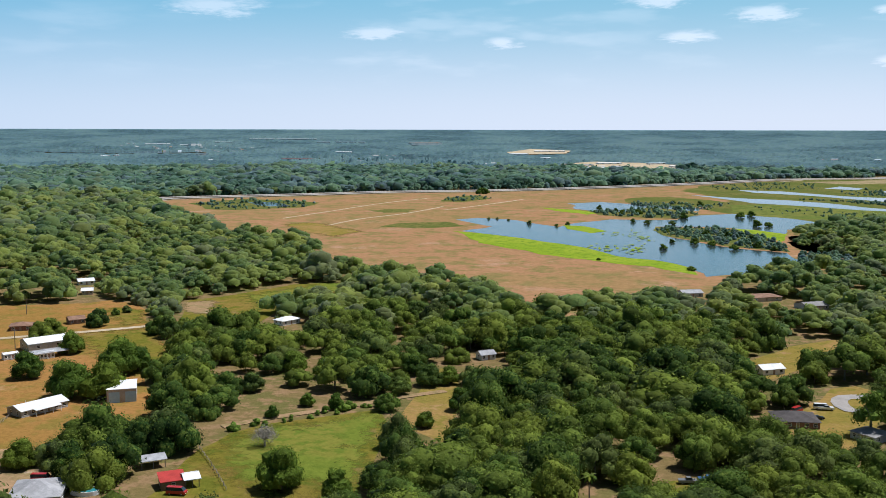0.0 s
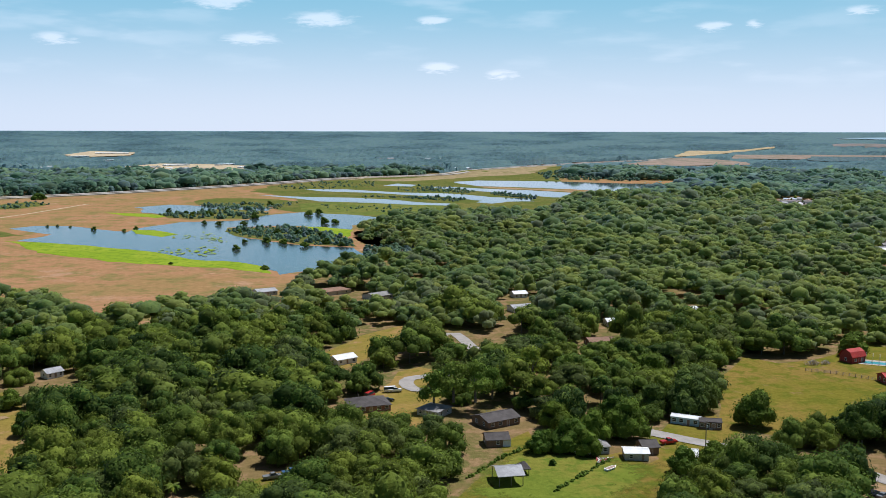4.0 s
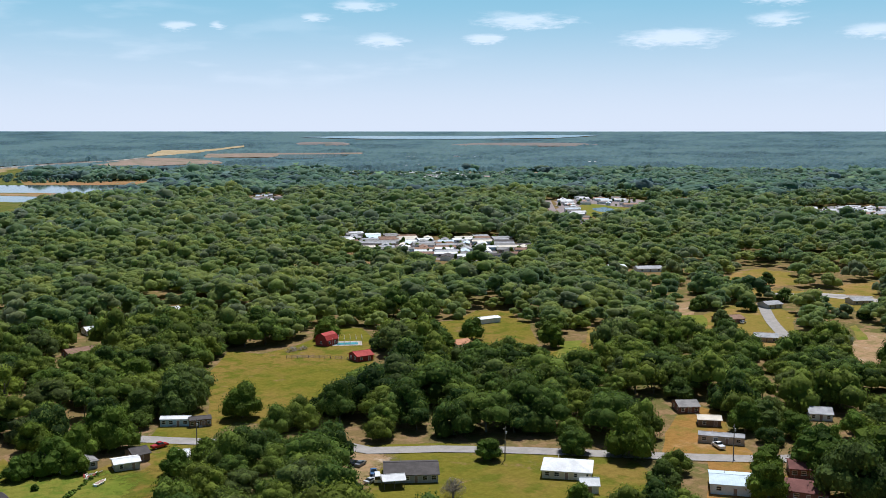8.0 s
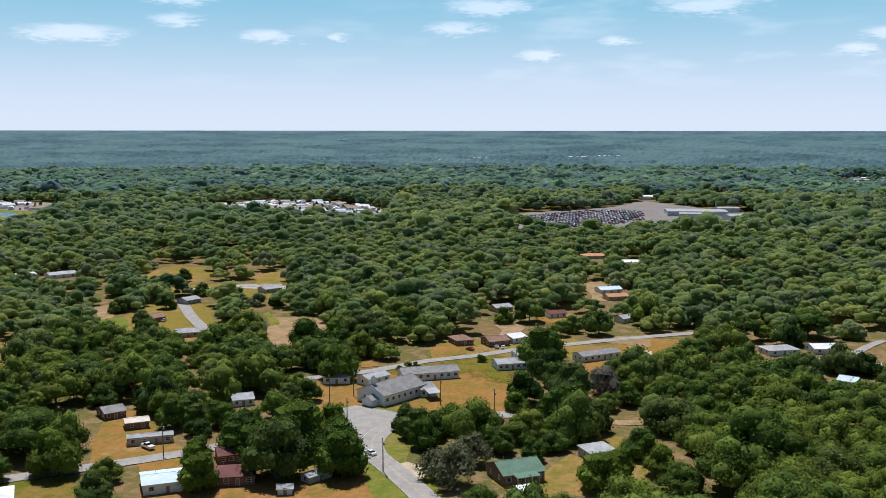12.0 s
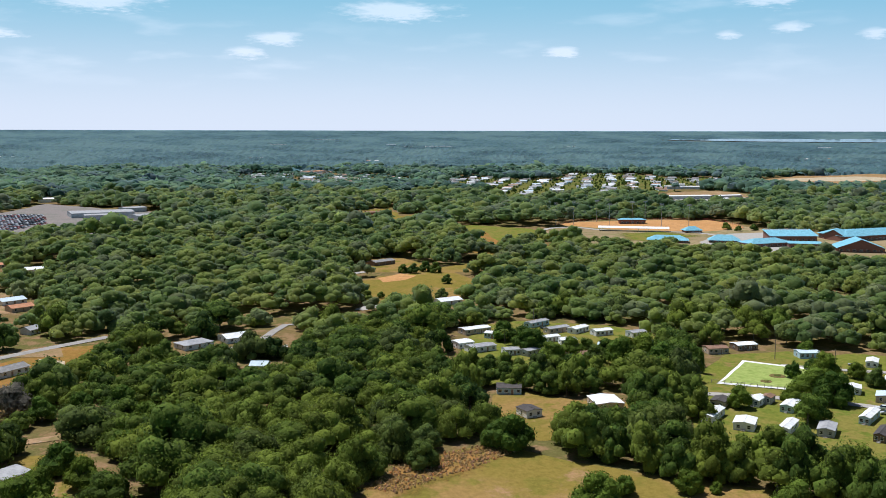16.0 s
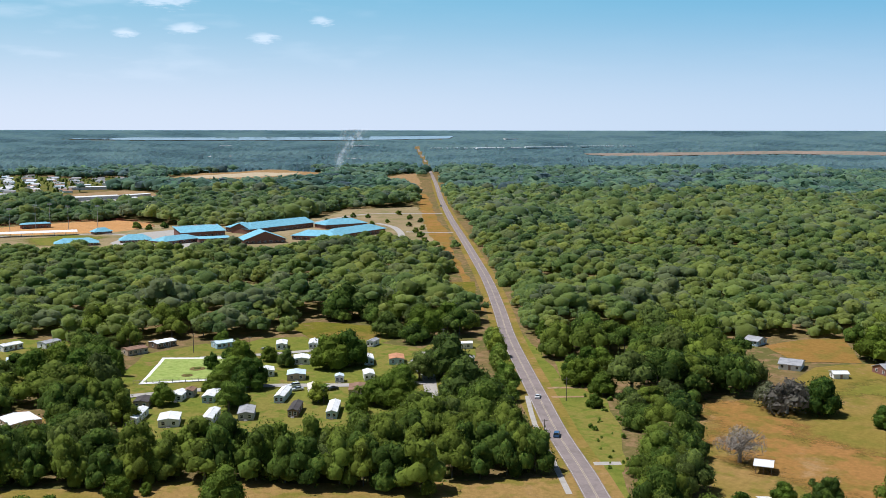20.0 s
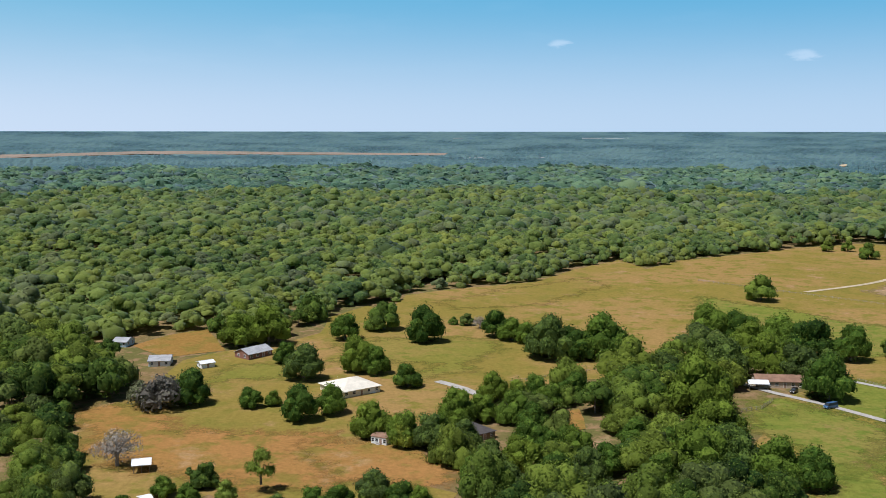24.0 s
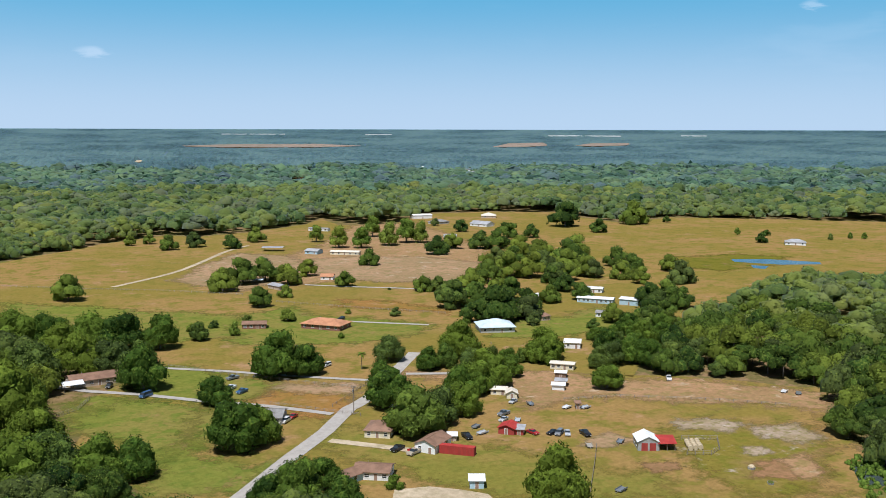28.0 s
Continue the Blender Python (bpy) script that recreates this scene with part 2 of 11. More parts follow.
m_water, n = material("lake_water", 0.12, spec=0.5)
n.put(n.skin.inputs["Base Color"], n.mix(n.step(n.noise(n.place, 0.01, 3.0), 0.4, 0.6), rgb(0.030, 0.045, 0.055), rgb(0.045, 0.060, 0.062)))
bumped(n, n.noise(n.place, 0.35, 3.0, 0.6), 0.25, 0.4)
WATER = m_water
m_water, n = material("still_lake_water", 0.05, spec=0.5)
n.put(n.skin.inputs["Base Color"], n.mix(n.step(n.noise(n.place, 0.004, 3.0), 0.4, 0.6), rgb(0.060, 0.085, 0.100), rgb(0.085, 0.105, 0.115)))
level = n.add("ShaderNodeCombineXYZ", {0: 0.0, 1: 0.0, 2: 1.0}).outputs[0]
n.put(n.skin.inputs["Normal"], n.add("ShaderNodeBump", {"Strength": 0.05, "Distance": 0.2, "Height": n.noise(n.place, 0.1, 2.0, 0.5), "Normal": level}).outputs[0])
STILL = m_water

# ---- shapes ----


def bowl(r):
    """The height of the land: flat, then bent up to meet the camera's horizon."""
    r = np.asarray(r, float)
    return np.where(r < 2500, 0.0, EYE - r * (0.04 - 0.0404 * (r - 2500) / 2350))


def shrink(r):
    """How much smaller far-rise things are built, to fit the camera's view."""
    r = np.asarray(r, float)
    return np.where(r < 2500, 1.0, np.maximum((EYE - bowl(r)) / EYE, 0.03))


def solid(name, verts, faces, mat=None, smooth=False):
    """A mesh from arrays of vertices and of triangles or quads."""
    verts, faces = np.asarray(verts, np.float32), np.asarray(faces, np.int32)
    me = bpy.data.meshes.new(name)
    k = faces.shape[1]
    me.vertices.add(len(verts)), me.loops.add(faces.size), me.polygons.add(len(faces))
    me.vertices.foreach_set("co", verts.ravel())
    me.loops.foreach_set("vertex_index", faces.ravel())
    me.polygons.foreach_set("loop_start", np.arange(0, faces.size, k, dtype=np.int32))
    me.polygons.foreach_set("use_smooth", np.full(len(faces), smooth))
    me.update(calc_edges=True)
    for one in (mat if isinstance(mat, (list, tuple)) else [mat] if mat else []):
        me.materials.append(one)
    return me


def part(name, bm, mat, parent=None, label=""):
    me = bpy.data.meshes.new(name)
    bm.to_mesh(me)
    bm.free()
    me.materials.append(mat)
    ob = new(name, me)
    ob.parent = parent
    return tagged(ob, label)


def share(name, me, parent, m=None):
    """An object of its own on a mesh that alike pieces share."""
    ob = new(name, me)
    ob.parent = parent
    if m is not None:
        ob.matrix_local = m
    return ob


def inside(poly, x, y):
    hit = np.zeros(np.shape(x), bool)
    px, py = poly[-1]
    for qx, qy in poly:
        if qy != py:
            hit ^= ((qy > y) != (py > y)) & (x < (px - qx) * (y - qy) / (py - qy) + qx)
        px, py = qx, qy
    return hit


def ragged(points, step=6.0, rough=1.5):
    """The outline with extra points on its sides, each a little off the line."""
    out = []
    for a, b in zip(points, points[1:] + points[:1]):
        a, b = Vector(a), Vector(b)
        size = rough * (1 + a.length / 900)
        k = max(1, int((b - a).length / (step * (1 + a.length / 600))))
        for i in range(k):
            p = a.lerp(b, i / k)
            off = noise.noise_vector(Vector((p.x * 0.05, p.y * 0.05, 3.0))) + noise.noise_vector(Vector((p.x * 0.17, p.y * 0.17, 8.0))) * 0.6
            out.append((p.x + off.x * size, p.y + off.y * size))
    return out


FADED = {}


def faded(mat):
    """The same ground cover, thinning out over its rim."""
    if mat.name not in FADED:
        m = mat.copy()
        n = Nodes(m.node_tree, False)
        skin = next(x for x in m.node_tree.nodes if x.type == "BSDF_PRINCIPLED")
        out = next(x for x in m.node_tree.nodes if x.type == "OUTPUT_MATERIAL")
        place = n.add("ShaderNodeNewGeometry").outputs["Position"]
        cover = n.add("ShaderNodeAttribute", attribute_name="cover").outputs["Fac"]
        wear = n.math("ADD", n.math("MULTIPLY_ADD", n.noise(place, 0.16, 6.0, 0.75), 2.2, -1.1), cover)
        thin = n.add("ShaderNodeMixShader", {0: n.step(wear, 0.12, 0.80), 1: n.add("ShaderNodeBsdfTransparent").outputs[0], 2: skin.outputs[0]})
        n.put(out.inputs[0], thin.outputs[0])
        FADED[mat.name] = m
    return FADED[mat.name]


LAYERS = []  # every sheet of ground cover lies a little above the one before it
CLEAR = []  # outlines with no wood on them
VISTAS = []  # wide open land and water that is seen over the woods before it
STRIPS = []  # ways with no wood on them: points and half width


def veil_of(name, shape, z, mat):
    """A grid over an outline that knows how far each of its points lies inside it."""
    p = np.array(shape)
    q = np.roll(p, -1, 0)
    root = math.sqrt(abs((p[:, 0] * q[:, 1] - q[:, 0] * p[:, 1]).sum()) / 2)
    wide = min(0.42 * root, 16.0)
    cell = max(root / 16, 1.2)
    gx, gy = np.meshgrid(np.arange(p[:, 0].min() - wide, p[:, 0].max() + wide + cell, cell), np.arange(p[:, 1].min() - wide, p[:, 1].max() + wide + cell, cell))
    x, y = gx.ravel(), gy.ravel()
    gap = np.full(len(x), 1e9)
    for (ax, ay), (bx, by) in zip(p, q):
        u = np.clip(((x - ax) * (bx - ax) + (y - ay) * (by - ay)) / ((bx - ax) ** 2 + (by - ay) ** 2 + 1e-9), 0, 1)
        gap = np.minimum(gap, np.hypot(x - ax - u * (bx - ax), y - ay - u * (by - ay)))
    cover = np.clip(0.4 + np.where(inside(shape, x, y), gap, -gap) / wide, 0, 1)
    k, r = gx.shape[1], gx.shape[0]
    a = (np.arange(r - 1)[:, None] * k + np.arange(k - 1)[None]).ravel()
    f = np.stack([a, a + 1, a + k + 1, a + k], 1)
    f = f[cover[f].max(1) > 0]
    used, f = np.unique(f, return_inverse=True)
    me = solid(name, np.stack([x, y, np.full(len(x), z)], -1)[used], f.reshape(-1, 4), mat)
    me.attributes.new("cover", "FLOAT", "POINT").data.foreach_set("value", cover[used].astype(np.float32))
    return me


def patch(name, points, mat, z, label="", rough=1.5, clear=True, category="ground"):
    """A piece of ground cover or water with an uneven edge."""
    if clear:
        CLEAR.append(points)
        if category != "ground" or name in ("marsh", "sedge", "soil_bank", "lot", "quarry"):
            VISTAS.append(points)
    LAYERS.append(name)
    z = 0.4 * (z + 0.002 * len(LAYERS))
    bm = bmesh.new()
    shape = ragged(points, rough=max(rough, 4.5) if not clear and category == "ground" and mat in (PASTURE, OLIVE, LAWN, MEADOW, DRY, DIRT, WORN, PATCHY) else rough)
    long = max(math.hypot(x, y) for x, y in shape) > 2300
    soft = not long and category == "ground" and mat in (PASTURE, OLIVE, LAWN, MEADOW, DRY, DIRT, WORN, PATCHY, CLAYSOIL, PALEDUST, GREENLAWN) and not clear
    if soft:
        return tagged(new(name, veil_of(name, shape, z, faded(mat))), label, category, kind="structure")
    vs = [bm.verts.new((x, y, z)) for x, y in shape]
    bm.faces.new(vs)
    bmesh.ops.triangulate(bm, faces=bm.faces)
    if long:
        for _ in range(2):
            bmesh.ops.subdivide_edges(bm, edges=[e for e in bm.edges if e.calc_length() > 60], cuts=2)
            bmesh.ops.triangulate(bm, faces=bm.faces)
        for v in bm.verts:
            r = math.hypot(v.co.x, v.co.y)
            v.co.z = float(bowl(r)) + z + (2.5 if r > 2500 else 0)
    bmesh.ops.recalc_face_normals(bm, faces=bm.faces)
    for f in bm.faces:
        if f.normal.z < 0:
            f.normal_flip()
    return tagged(part(name, bm, mat), label, category, kind="structure")


def ribbon(bm, points, width, z, shift=0.0):
    """A strip along a line of points, rounded at its bends."""
    line = []
    for i in range(len(points) - 1):
        p0, p1, p2, p3 = (Vector(points[min(max(j, 0), len(points) - 1)]) for j in (i - 1, i, i + 1, i + 2))
        k = max(2, int((p2 - p1).length / 12))
        for s in range(k):
            u = s / k
            line.append(0.5 * (2 * p1 + (p2 - p0) * u + (2 * p0 - 5 * p1 + 4 * p2 - p3) * u * u + (3 * p1 - p0 - 3 * p2 + p3) * u ** 3))
    line.append(Vector(points[-1]))
    last = None
    for i, p in enumerate(line):
        d = (line[min(i + 1, len(line) - 1)] - line[max(i - 1, 0)]).normalized()
        side = Vector((-d.y, d.x))
        row = []
        for s in (shift + width / 2, shift - width / 2):
            q = p + side * s
            row.append(bm.verts.new((q.x, q.y, z + float(bowl(q.length)))))
        if last:
            f = bm.faces.new((last[0], last[1], row[1], row[0]))
            f.normal_update()
            if f.normal.z < 0:
                f.normal_flip()
        last = row


def way_of(name, points, width, mat, label, z=0.14, margin=2.0, centre=False, edges=False):
    STRIPS.append((points, width / 2 + margin))
    LAYERS.append(name)
    z = 0.4 * (z + 0.36 + 0.001 * len(LAYERS))
    bm = bmesh.new()
    ribbon(bm, points, width, z)
    road = tagged(part(name, bm, mat), label, "road", kind="structure")
    if centre:
        for s in (-0.22, 0.22):
            bm = bmesh.new()
            ribbon(bm, points, 0.16, z + 0.03, s)
            part("centre_line", bm, YELLOW, road)
    if edges:
        for s in (-width / 2 + 0.35, width / 2 - 0.35):
            bm = bmesh.new()
            ribbon(bm, points, 0.14, z + 0.03, s)
            part("edge_line", bm, LINES, road)
    return road


# ---- the land ----
ang = np.linspace(0, 2 * np.pi, 361)[:-1]
rad = np.array([0.0, 60, 150, 260, 400, 600, 900, 1300, 1700, 2100, 2500, 2800, 3100, 3400, 3700, 4000, 4250, 4450, 4600, 4720, 4800, 4850])
gx, gy = np.outer(rad, np.cos(ang)), np.outer(rad, np.sin(ang))
gz = np.repeat(bowl(rad)[:, None], 360, 1)
q = (np.arange(len(rad) - 1)[:, None] * 360 + np.arange(360)[None]).ravel()
w = (np.arange(len(rad) - 1)[:, None] * 360 + (np.arange(360)[None] + 1) % 360).ravel()
me = solid("ground", np.stack([gx, gy, gz], -1).reshape(-1, 3), np.stack([q, q + 360, w + 360, w], 1), LITTER)
tagged(new("ground", me), "dark leaf litter and low grass under the woods", "ground", kind="structure")

# ---- marsh, lakes and open land ----
patch("marsh", [(-808.0, 1158.7), (-718.5, 1065.7), (-648.5, 1001.5), (-617.0, 987.6), (-500.9, 836.7), (-482.9, 848.6), (-448.0, 840.9), (-355.0, 734.1), (-298.1, 674.1), (-242.8, 614.4), (-216.1, 596.7), (-196.9, 597.2), (-161.8, 567.0), (-134.9, 530.6), (-119.5, 496.5), (-107.6, 515.3), (-85.3, 557.0), (-54.8, 601.1), (-38.3, 601.6), (-22.5, 715.5), (-23.3, 695.3), (4.8, 738.0), (29.8, 762.3), (64.4, 772.1), (68.8, 823.0), (43.2, 855.5), (21.1, 897.5), (17.2, 988.8), (25.9, 1075.8), (79.6, 1128.0), (157.7, 1271.4), (222.2, 1400.5), (303.4, 1475.7), (410.2, 1541.7), (657.5, 1857.2), (722.2, 1985.9), (581.8, 2089.3), (488.1, 2241.2), (383.6, 2410.8), (208.8, 2161.6), (62.8, 2035.3), (-116.3, 1831.7), (-238.6, 1725.3), (-339.4, 1686.5), (-441.1, 1511.3), (-646.2, 1338.8), (-793.7, 1219.9)], MARSH, 0.05, "wide tan-brown dry marsh beside the lakes", 4.0)
patch("marsh", [(-830.0, 1180.0), (-850.0, 1250.0), (-775.8, 1316.5), (-695.2, 1389.0), (-584.5, 1502.6), (-465.4, 1580.0), (-370.6, 1662.0), (-273.3, 1767.5), (-116.3, 1850.0), (-238.6, 1700.0), (-330.0, 1640.0), (-430.0, 1490.0), (-640.0, 1320.0), (-780.0, 1200.0)], MARSH, 0.045, "tan-brown dry marsh up to the highway", 3.0)
patch("sedge", [(-83.9, 1302.6), (-56.3, 1467.6), (41.5, 1380.1), (142.1, 1326.4), (259.3, 1425.0), (220.4, 1389.3), (158.9, 1280.7), (80.1, 1135.3), (33.6, 1135.3), (-21.7, 1198.4)], SEDGE, 0.10, "dull green sedge along the water", 4.0, False)
patch("sedge", [(-488.8, 1512.1), (-409.0, 1566.6), (-332.9, 1654.2), (-136.1, 1897.6), (-69.0, 1749.3), (-11.9, 1542.7), (-79.4, 1590.5), (-212.5, 1482.3), (-320.2, 1424.1)], MARSH, 0.09, "dry reddish grass along the highway", 4.0, False)
patch("sedge", [(-168.1, 1539.7), (-87.8, 1489.5), (-47.6, 1430.7), (-79.3, 1338.2), (-147.0, 1341.2), (-192.5, 1384.3), (-205.7, 1482.0)], SEDGE, 0.10, "dark wet sedge between the ponds", 3.0, False)
patch("lake", [(-338.8, 1058.4), (-317.4, 1087.8), (-282.6, 1083.2), (-232.3, 1034.5), (-212.6, 1014.3), (-196.6, 1073.2), (-172.4, 1117.2), (-99.3, 1139.8), (-97.7, 1195.4), (-41.7, 1246.4), (22.5, 1200.3), (51.5, 1164.3), (38.1, 1111.7), (18.7, 1061.1), (13.4, 1018.3), (-35.1, 1063.1), (-69.4, 1065.2), (-114.6, 1051.2), (-104.2, 981.6), (-81.4, 940.2), (-28.3, 876.6), (12.7, 856.2), (24.7, 807.3), (28.6, 774.7), (11.5, 738.1), (-40.7, 698.3), (-53.6, 742.2), (-112.3, 789.6), (-173.0, 862.6), (-235.3, 902.4), (-292.1, 940.4), (-277.7, 994.1)], WATER, 0.16, "calm blue-grey lake with weedy shores", 2.5, False, "lake")
patch("floating_weed", [(-301.3, 937.5), (-264.4, 926.0), (-235.3, 902.4), (-173.0, 862.6), (-112.3, 789.6), (-74.6, 768.9), (-54.7, 741.8), (-46.3, 702.2), (-83.7, 735.8), (-124.4, 753.1), (-175.2, 781.2), (-246.3, 844.2)], ALGAE, 0.22, "bright lime green floating weed at the shore", 2.5, False)
patch("floating_weed", [(-35.9, 1056.5), (-12.5, 1051.4), (15.4, 1013.3), (12.7, 944.6), (-11.5, 988.4), (-30.5, 1010.3)], ALGAE, 0.22, "bright lime green floating weed at the shore", 2.0, False)
patch("floating_weed", [(-287.9, 1264.5), (-243.6, 1248.6), (-198.9, 1206.9), (-209.1, 1177.9), (-255.3, 1216.7)], ALGAE, 0.22, "bright lime green floating weed at the shore", 2.0, False)
patch("floating_weed", [(-210.7, 1034.5), (-182.6, 1030.1), (-154.4, 983.3), (-165.0, 962.6), (-193.8, 995.0)], ALGAE, 0.24, "bright lime green floating weed at the shore", 2.0, False)
patch("pond", [(-691.4, 1216.3), (-673.9, 1232.9), (-640.9, 1220.4), (-608.1, 1177.1), (-626.6, 1161.3), (-662.9, 1181.3)], WATER, 0.16, "small blue pond in the marsh", 1.5, False, "pond")
patch("sedge", [(-755.5, 1174.6), (-733.6, 1274.4), (-666.9, 1270.2), (-600.5, 1243.9), (-579.2, 1165.7), (-627.2, 1102.9), (-675.4, 1088.2)], SEDGE, 0.12, "yellow-green sedge round the small pond", 4.0, False)
patch("pond", [(-264.3, 1345.8), (-231.0, 1390.2), (-156.2, 1356.7), (-83.5, 1326.8), (-87.2, 1277.4), (-122.7, 1248.2), (-136.0, 1183.6), (-162.6, 1183.7), (-203.1, 1223.6), (-241.9, 1258.8)], WATER, 0.16, "shallow reedy pond with small islands", 3.0, False, "pond")

patch("sedge", [(-67.9, 1536.9), (-146.8, 1701.3), (-121.0, 1859.1), (-34.4, 2041.1), (69.7, 2158.1), (348.8, 2547.0), (638.6, 2767.1), (288.4, 1249.1), (165.8, 1213.7), (45.3, 1220.5), (-42.7, 1379.9)], SEDGE, 0.1, "olive green sedge between the channels", 4.0, True, "ground")
patch("sedge", [(-54.3, 1392.8), (-1.6, 1426.7), (127.0, 1357.3), (177.0, 1295.7), (140.8, 1210.0), (11.3, 1194.2), (-42.5, 1255.2)], WETGRASS, 0.12, "yellow-green wet meadow beside the channels", 3.0, False, "ground")
patch("dirt", [(44.4, 2086.5), (140.9, 2145.5), (325.9, 2380.0), (356.5, 2310.0), (248.2, 2126.6), (132.8, 2022.8)], STRAW, 0.12, "dry straw-coloured bank below the highway", 3.0, False, "ground")
patch("channel", [(-125.8, 1601.7), (-51.7, 1546.9), (27.5, 1518.5), (87.7, 1468.8), (127.2, 1401.6), (168.2, 1376.6), (156.1, 1340.9), (111.8, 1360.3), (52.5, 1404.8), (-25.1, 1442.8), (-50.1, 1495.5)], STILL, 0.18, "narrow pale blue water channel", 1.5, False, "channel")
patch("channel", [(-58.4, 1758.1), (17.6, 1743.9), (107.7, 1645.5), (188.2, 1614.8), (242.8, 1517.3), (302.3, 1478.8), (283.9, 1430.8), (230.6, 1441.2), (202.3, 1511.5), (145.2, 1549.9), (61.6, 1638.8), (-29.0, 1694.9)], STILL, 0.18, "narrow pale blue water channel", 1.5, False, "channel")
patch("channel", [(85.6, 1859.5), (116.2, 1936.1), (155.6, 1886.9), (140.5, 1830.0)], STILL, 0.18, "small pale blue pool below the highway", 1.5, False, "channel")
patch("lake", [(238.1, 1995.1), (297.1, 2047.8), (415.8, 2012.1), (580.1, 1903.6), (667.3, 1884.1), (580.6, 1797.8), (510.0, 1708.0), (470.8, 1643.0), (421.4, 1714.6), (348.1, 1781.0), (265.5, 1833.0), (243.1, 1915.9)], STILL, 0.16, "long pale blue lake below the highway", 2.0, True, "lake")
patch("channel", [(157.9, 1821.4), (220.0, 1808.2), (253.9, 1754.1), (331.4, 1696.5), (395.9, 1611.7), (406.8, 1573.2), (366.9, 1494.4), (331.2, 1505.5), (298.6, 1573.8), (260.0, 1648.5), (194.0, 1740.7)], STILL, 0.17, "long narrow arm of the lake", 1.5, True, "channel")
patch("channel", [(101.7, 1637.8), (158.1, 1601.6), (219.6, 1521.0), (278.8, 1470.4), (292.1, 1418.4), (249.1, 1415.8), (220.3, 1377.8), (199.1, 1405.9), (214.3, 1433.7), (169.6, 1526.5), (99.0, 1596.6)], STILL, 0.18, "narrow pale blue water channel", 1.5, True, "channel")
patch("mud_bank", [(254.0, 1819.3), (344.6, 1763.4), (415.2, 1689.7), (462.1, 1629.6), (439.0, 1598.1), (378.4, 1654.9), (293.5, 1742.8)], DIRT, 0.34, "bare tan bank along the long lake", 1.0, False, "ground")
patch("field", [(129.3, 2062.1), (238.1, 2278.5), (344.0, 2499.3), (489.9, 2683.6), (647.3, 2821.5), (580.6, 2661.6), (482.5, 2395.5), (406.9, 2299.6), (326.5, 2248.3), (236.7, 2116.0), (157.1, 2036.4)], STRAW, 0.13, "dry grass slope below the highway", 3.0, True, "ground")
patch("pond", [(507.2, 2860.4), (555.9, 3041.4), (638.3, 3162.1), (760.6, 3084.6), (929.6, 3106.1), (832.8, 3022.7), (679.8, 2962.0), (557.4, 2840.7)], STILL, 0.2, "pale pond behind the highway", 2.0, True, "pond")
patch("soil_bank", [(834.9, 2847.8), (976.1, 3017.4), (1129.1, 3183.8), (1209.9, 3078.2), (1245.2, 2899.6), (1201.9, 2755.8), (1083.2, 2756.6), (958.8, 2705.1)], REDSOIL, 0.2, "brown bare field at the highway bend", 3.0, True, "ground")
patch("soil_bank", [(1266.7, 3097.4), (1381.6, 3300.5), (1570.0, 3239.1), (1878.7, 3087.6), (1838.5, 3003.6), (1582.3, 3133.4), (1475.3, 3001.1)], REDSOIL, 0.2, "brown bare strip beside a far lake", 3.0, True, "ground")
patch("lake", [(953.2, 2653.7), (1084.7, 2737.7), (1287.8, 2677.6), (1251.9, 2602.9), (1043.3, 2611.8)], STILL, 0.24, "far narrow pale lake", 2.0, True, "lake")
patch("lake", [(1469.8, 2969.4), (1573.2, 3136.5), (1795.8, 3020.6), (1698.1, 2924.5), (1584.3, 2865.2), (1483.7, 2898.3)], STILL, 0.24, "far pale lake below a soil bank", 2.0, True, "lake")
patch("field", [(1126.2, 3236.4), (1306.5, 3560.7), (1416.7, 3493.6), (1683.2, 3676.6), (1666.6, 3614.0), (1431.8, 3420.8), (1254.8, 3303.7)], VERGE, 0.2, "pale dry land along the far highway", 3.0, True, "ground")

patch("islet", [(-115.1, 1044.6), (-68.5, 1052.7), (-34.6, 1050.7), (11.1, 934.5), (17.3, 865.8), (-28.7, 885.3), (-81.9, 945.2), (-105.2, 981.3)], SEDGE, 0.30, "weedy island of reeds and bushes", 2.5, False, "island")
patch("islet", [(-219.6, 1236.9), (-169.6, 1233.8), (-151.4, 1316.2), (-97.4, 1274.3), (-83.5, 1224.9), (-100.6, 1154.6), (-145.7, 1156.4), (-194.8, 1173.8)], SEDGE, 0.30, "weedy bank between the ponds", 2.5, False, "island")
patch("sedge", [(-386.6, 947.5), (-385.7, 993.8), (-333.3, 1031.0), (-300.3, 987.0), (-334.1, 957.5)], SEDGE, 0.12, "dark green sedge belt in the marsh", 3.0, False)
patch("sedge", [(-479.8, 1138.8), (-465.9, 1180.7), (-431.3, 1181.6), (-426.3, 1137.2), (-449.9, 1121.2)], SEDGE, 0.12, "dark green sedge patch in the marsh", 3.0, False)
patch("sedge", [(-497.1, 945.7), (-470.8, 974.3), (-387.5, 904.8), (-387.2, 849.7), (-436.7, 877.9)], PASTURE, 0.12, "yellow-green grass in the marsh", 3.0, False)
patch("sedge", [(-463.7, 1406.8), (-429.5, 1471.5), (-391.9, 1402.5), (-411.2, 1324.0), (-445.3, 1325.3)], SEDGE, 0.12, "green scrub by the highway", 3.0, False)
for p in ([(-445.0, 955.2), (-442.6, 1033.8), (-420.4, 1121.5), (-412.4, 1236.7)], [(-529.2, 1007.1), (-520.5, 1126.3), (-510.0, 1271.3), (-484.0, 1387.6)], [(-394.6, 1183.4), (-375.1, 1258.4), (-344.1, 1416.9)]):
    way_of("track", p, 4.0, SAND, "pale two-wheel track across the marsh", -0.3, 0.0)

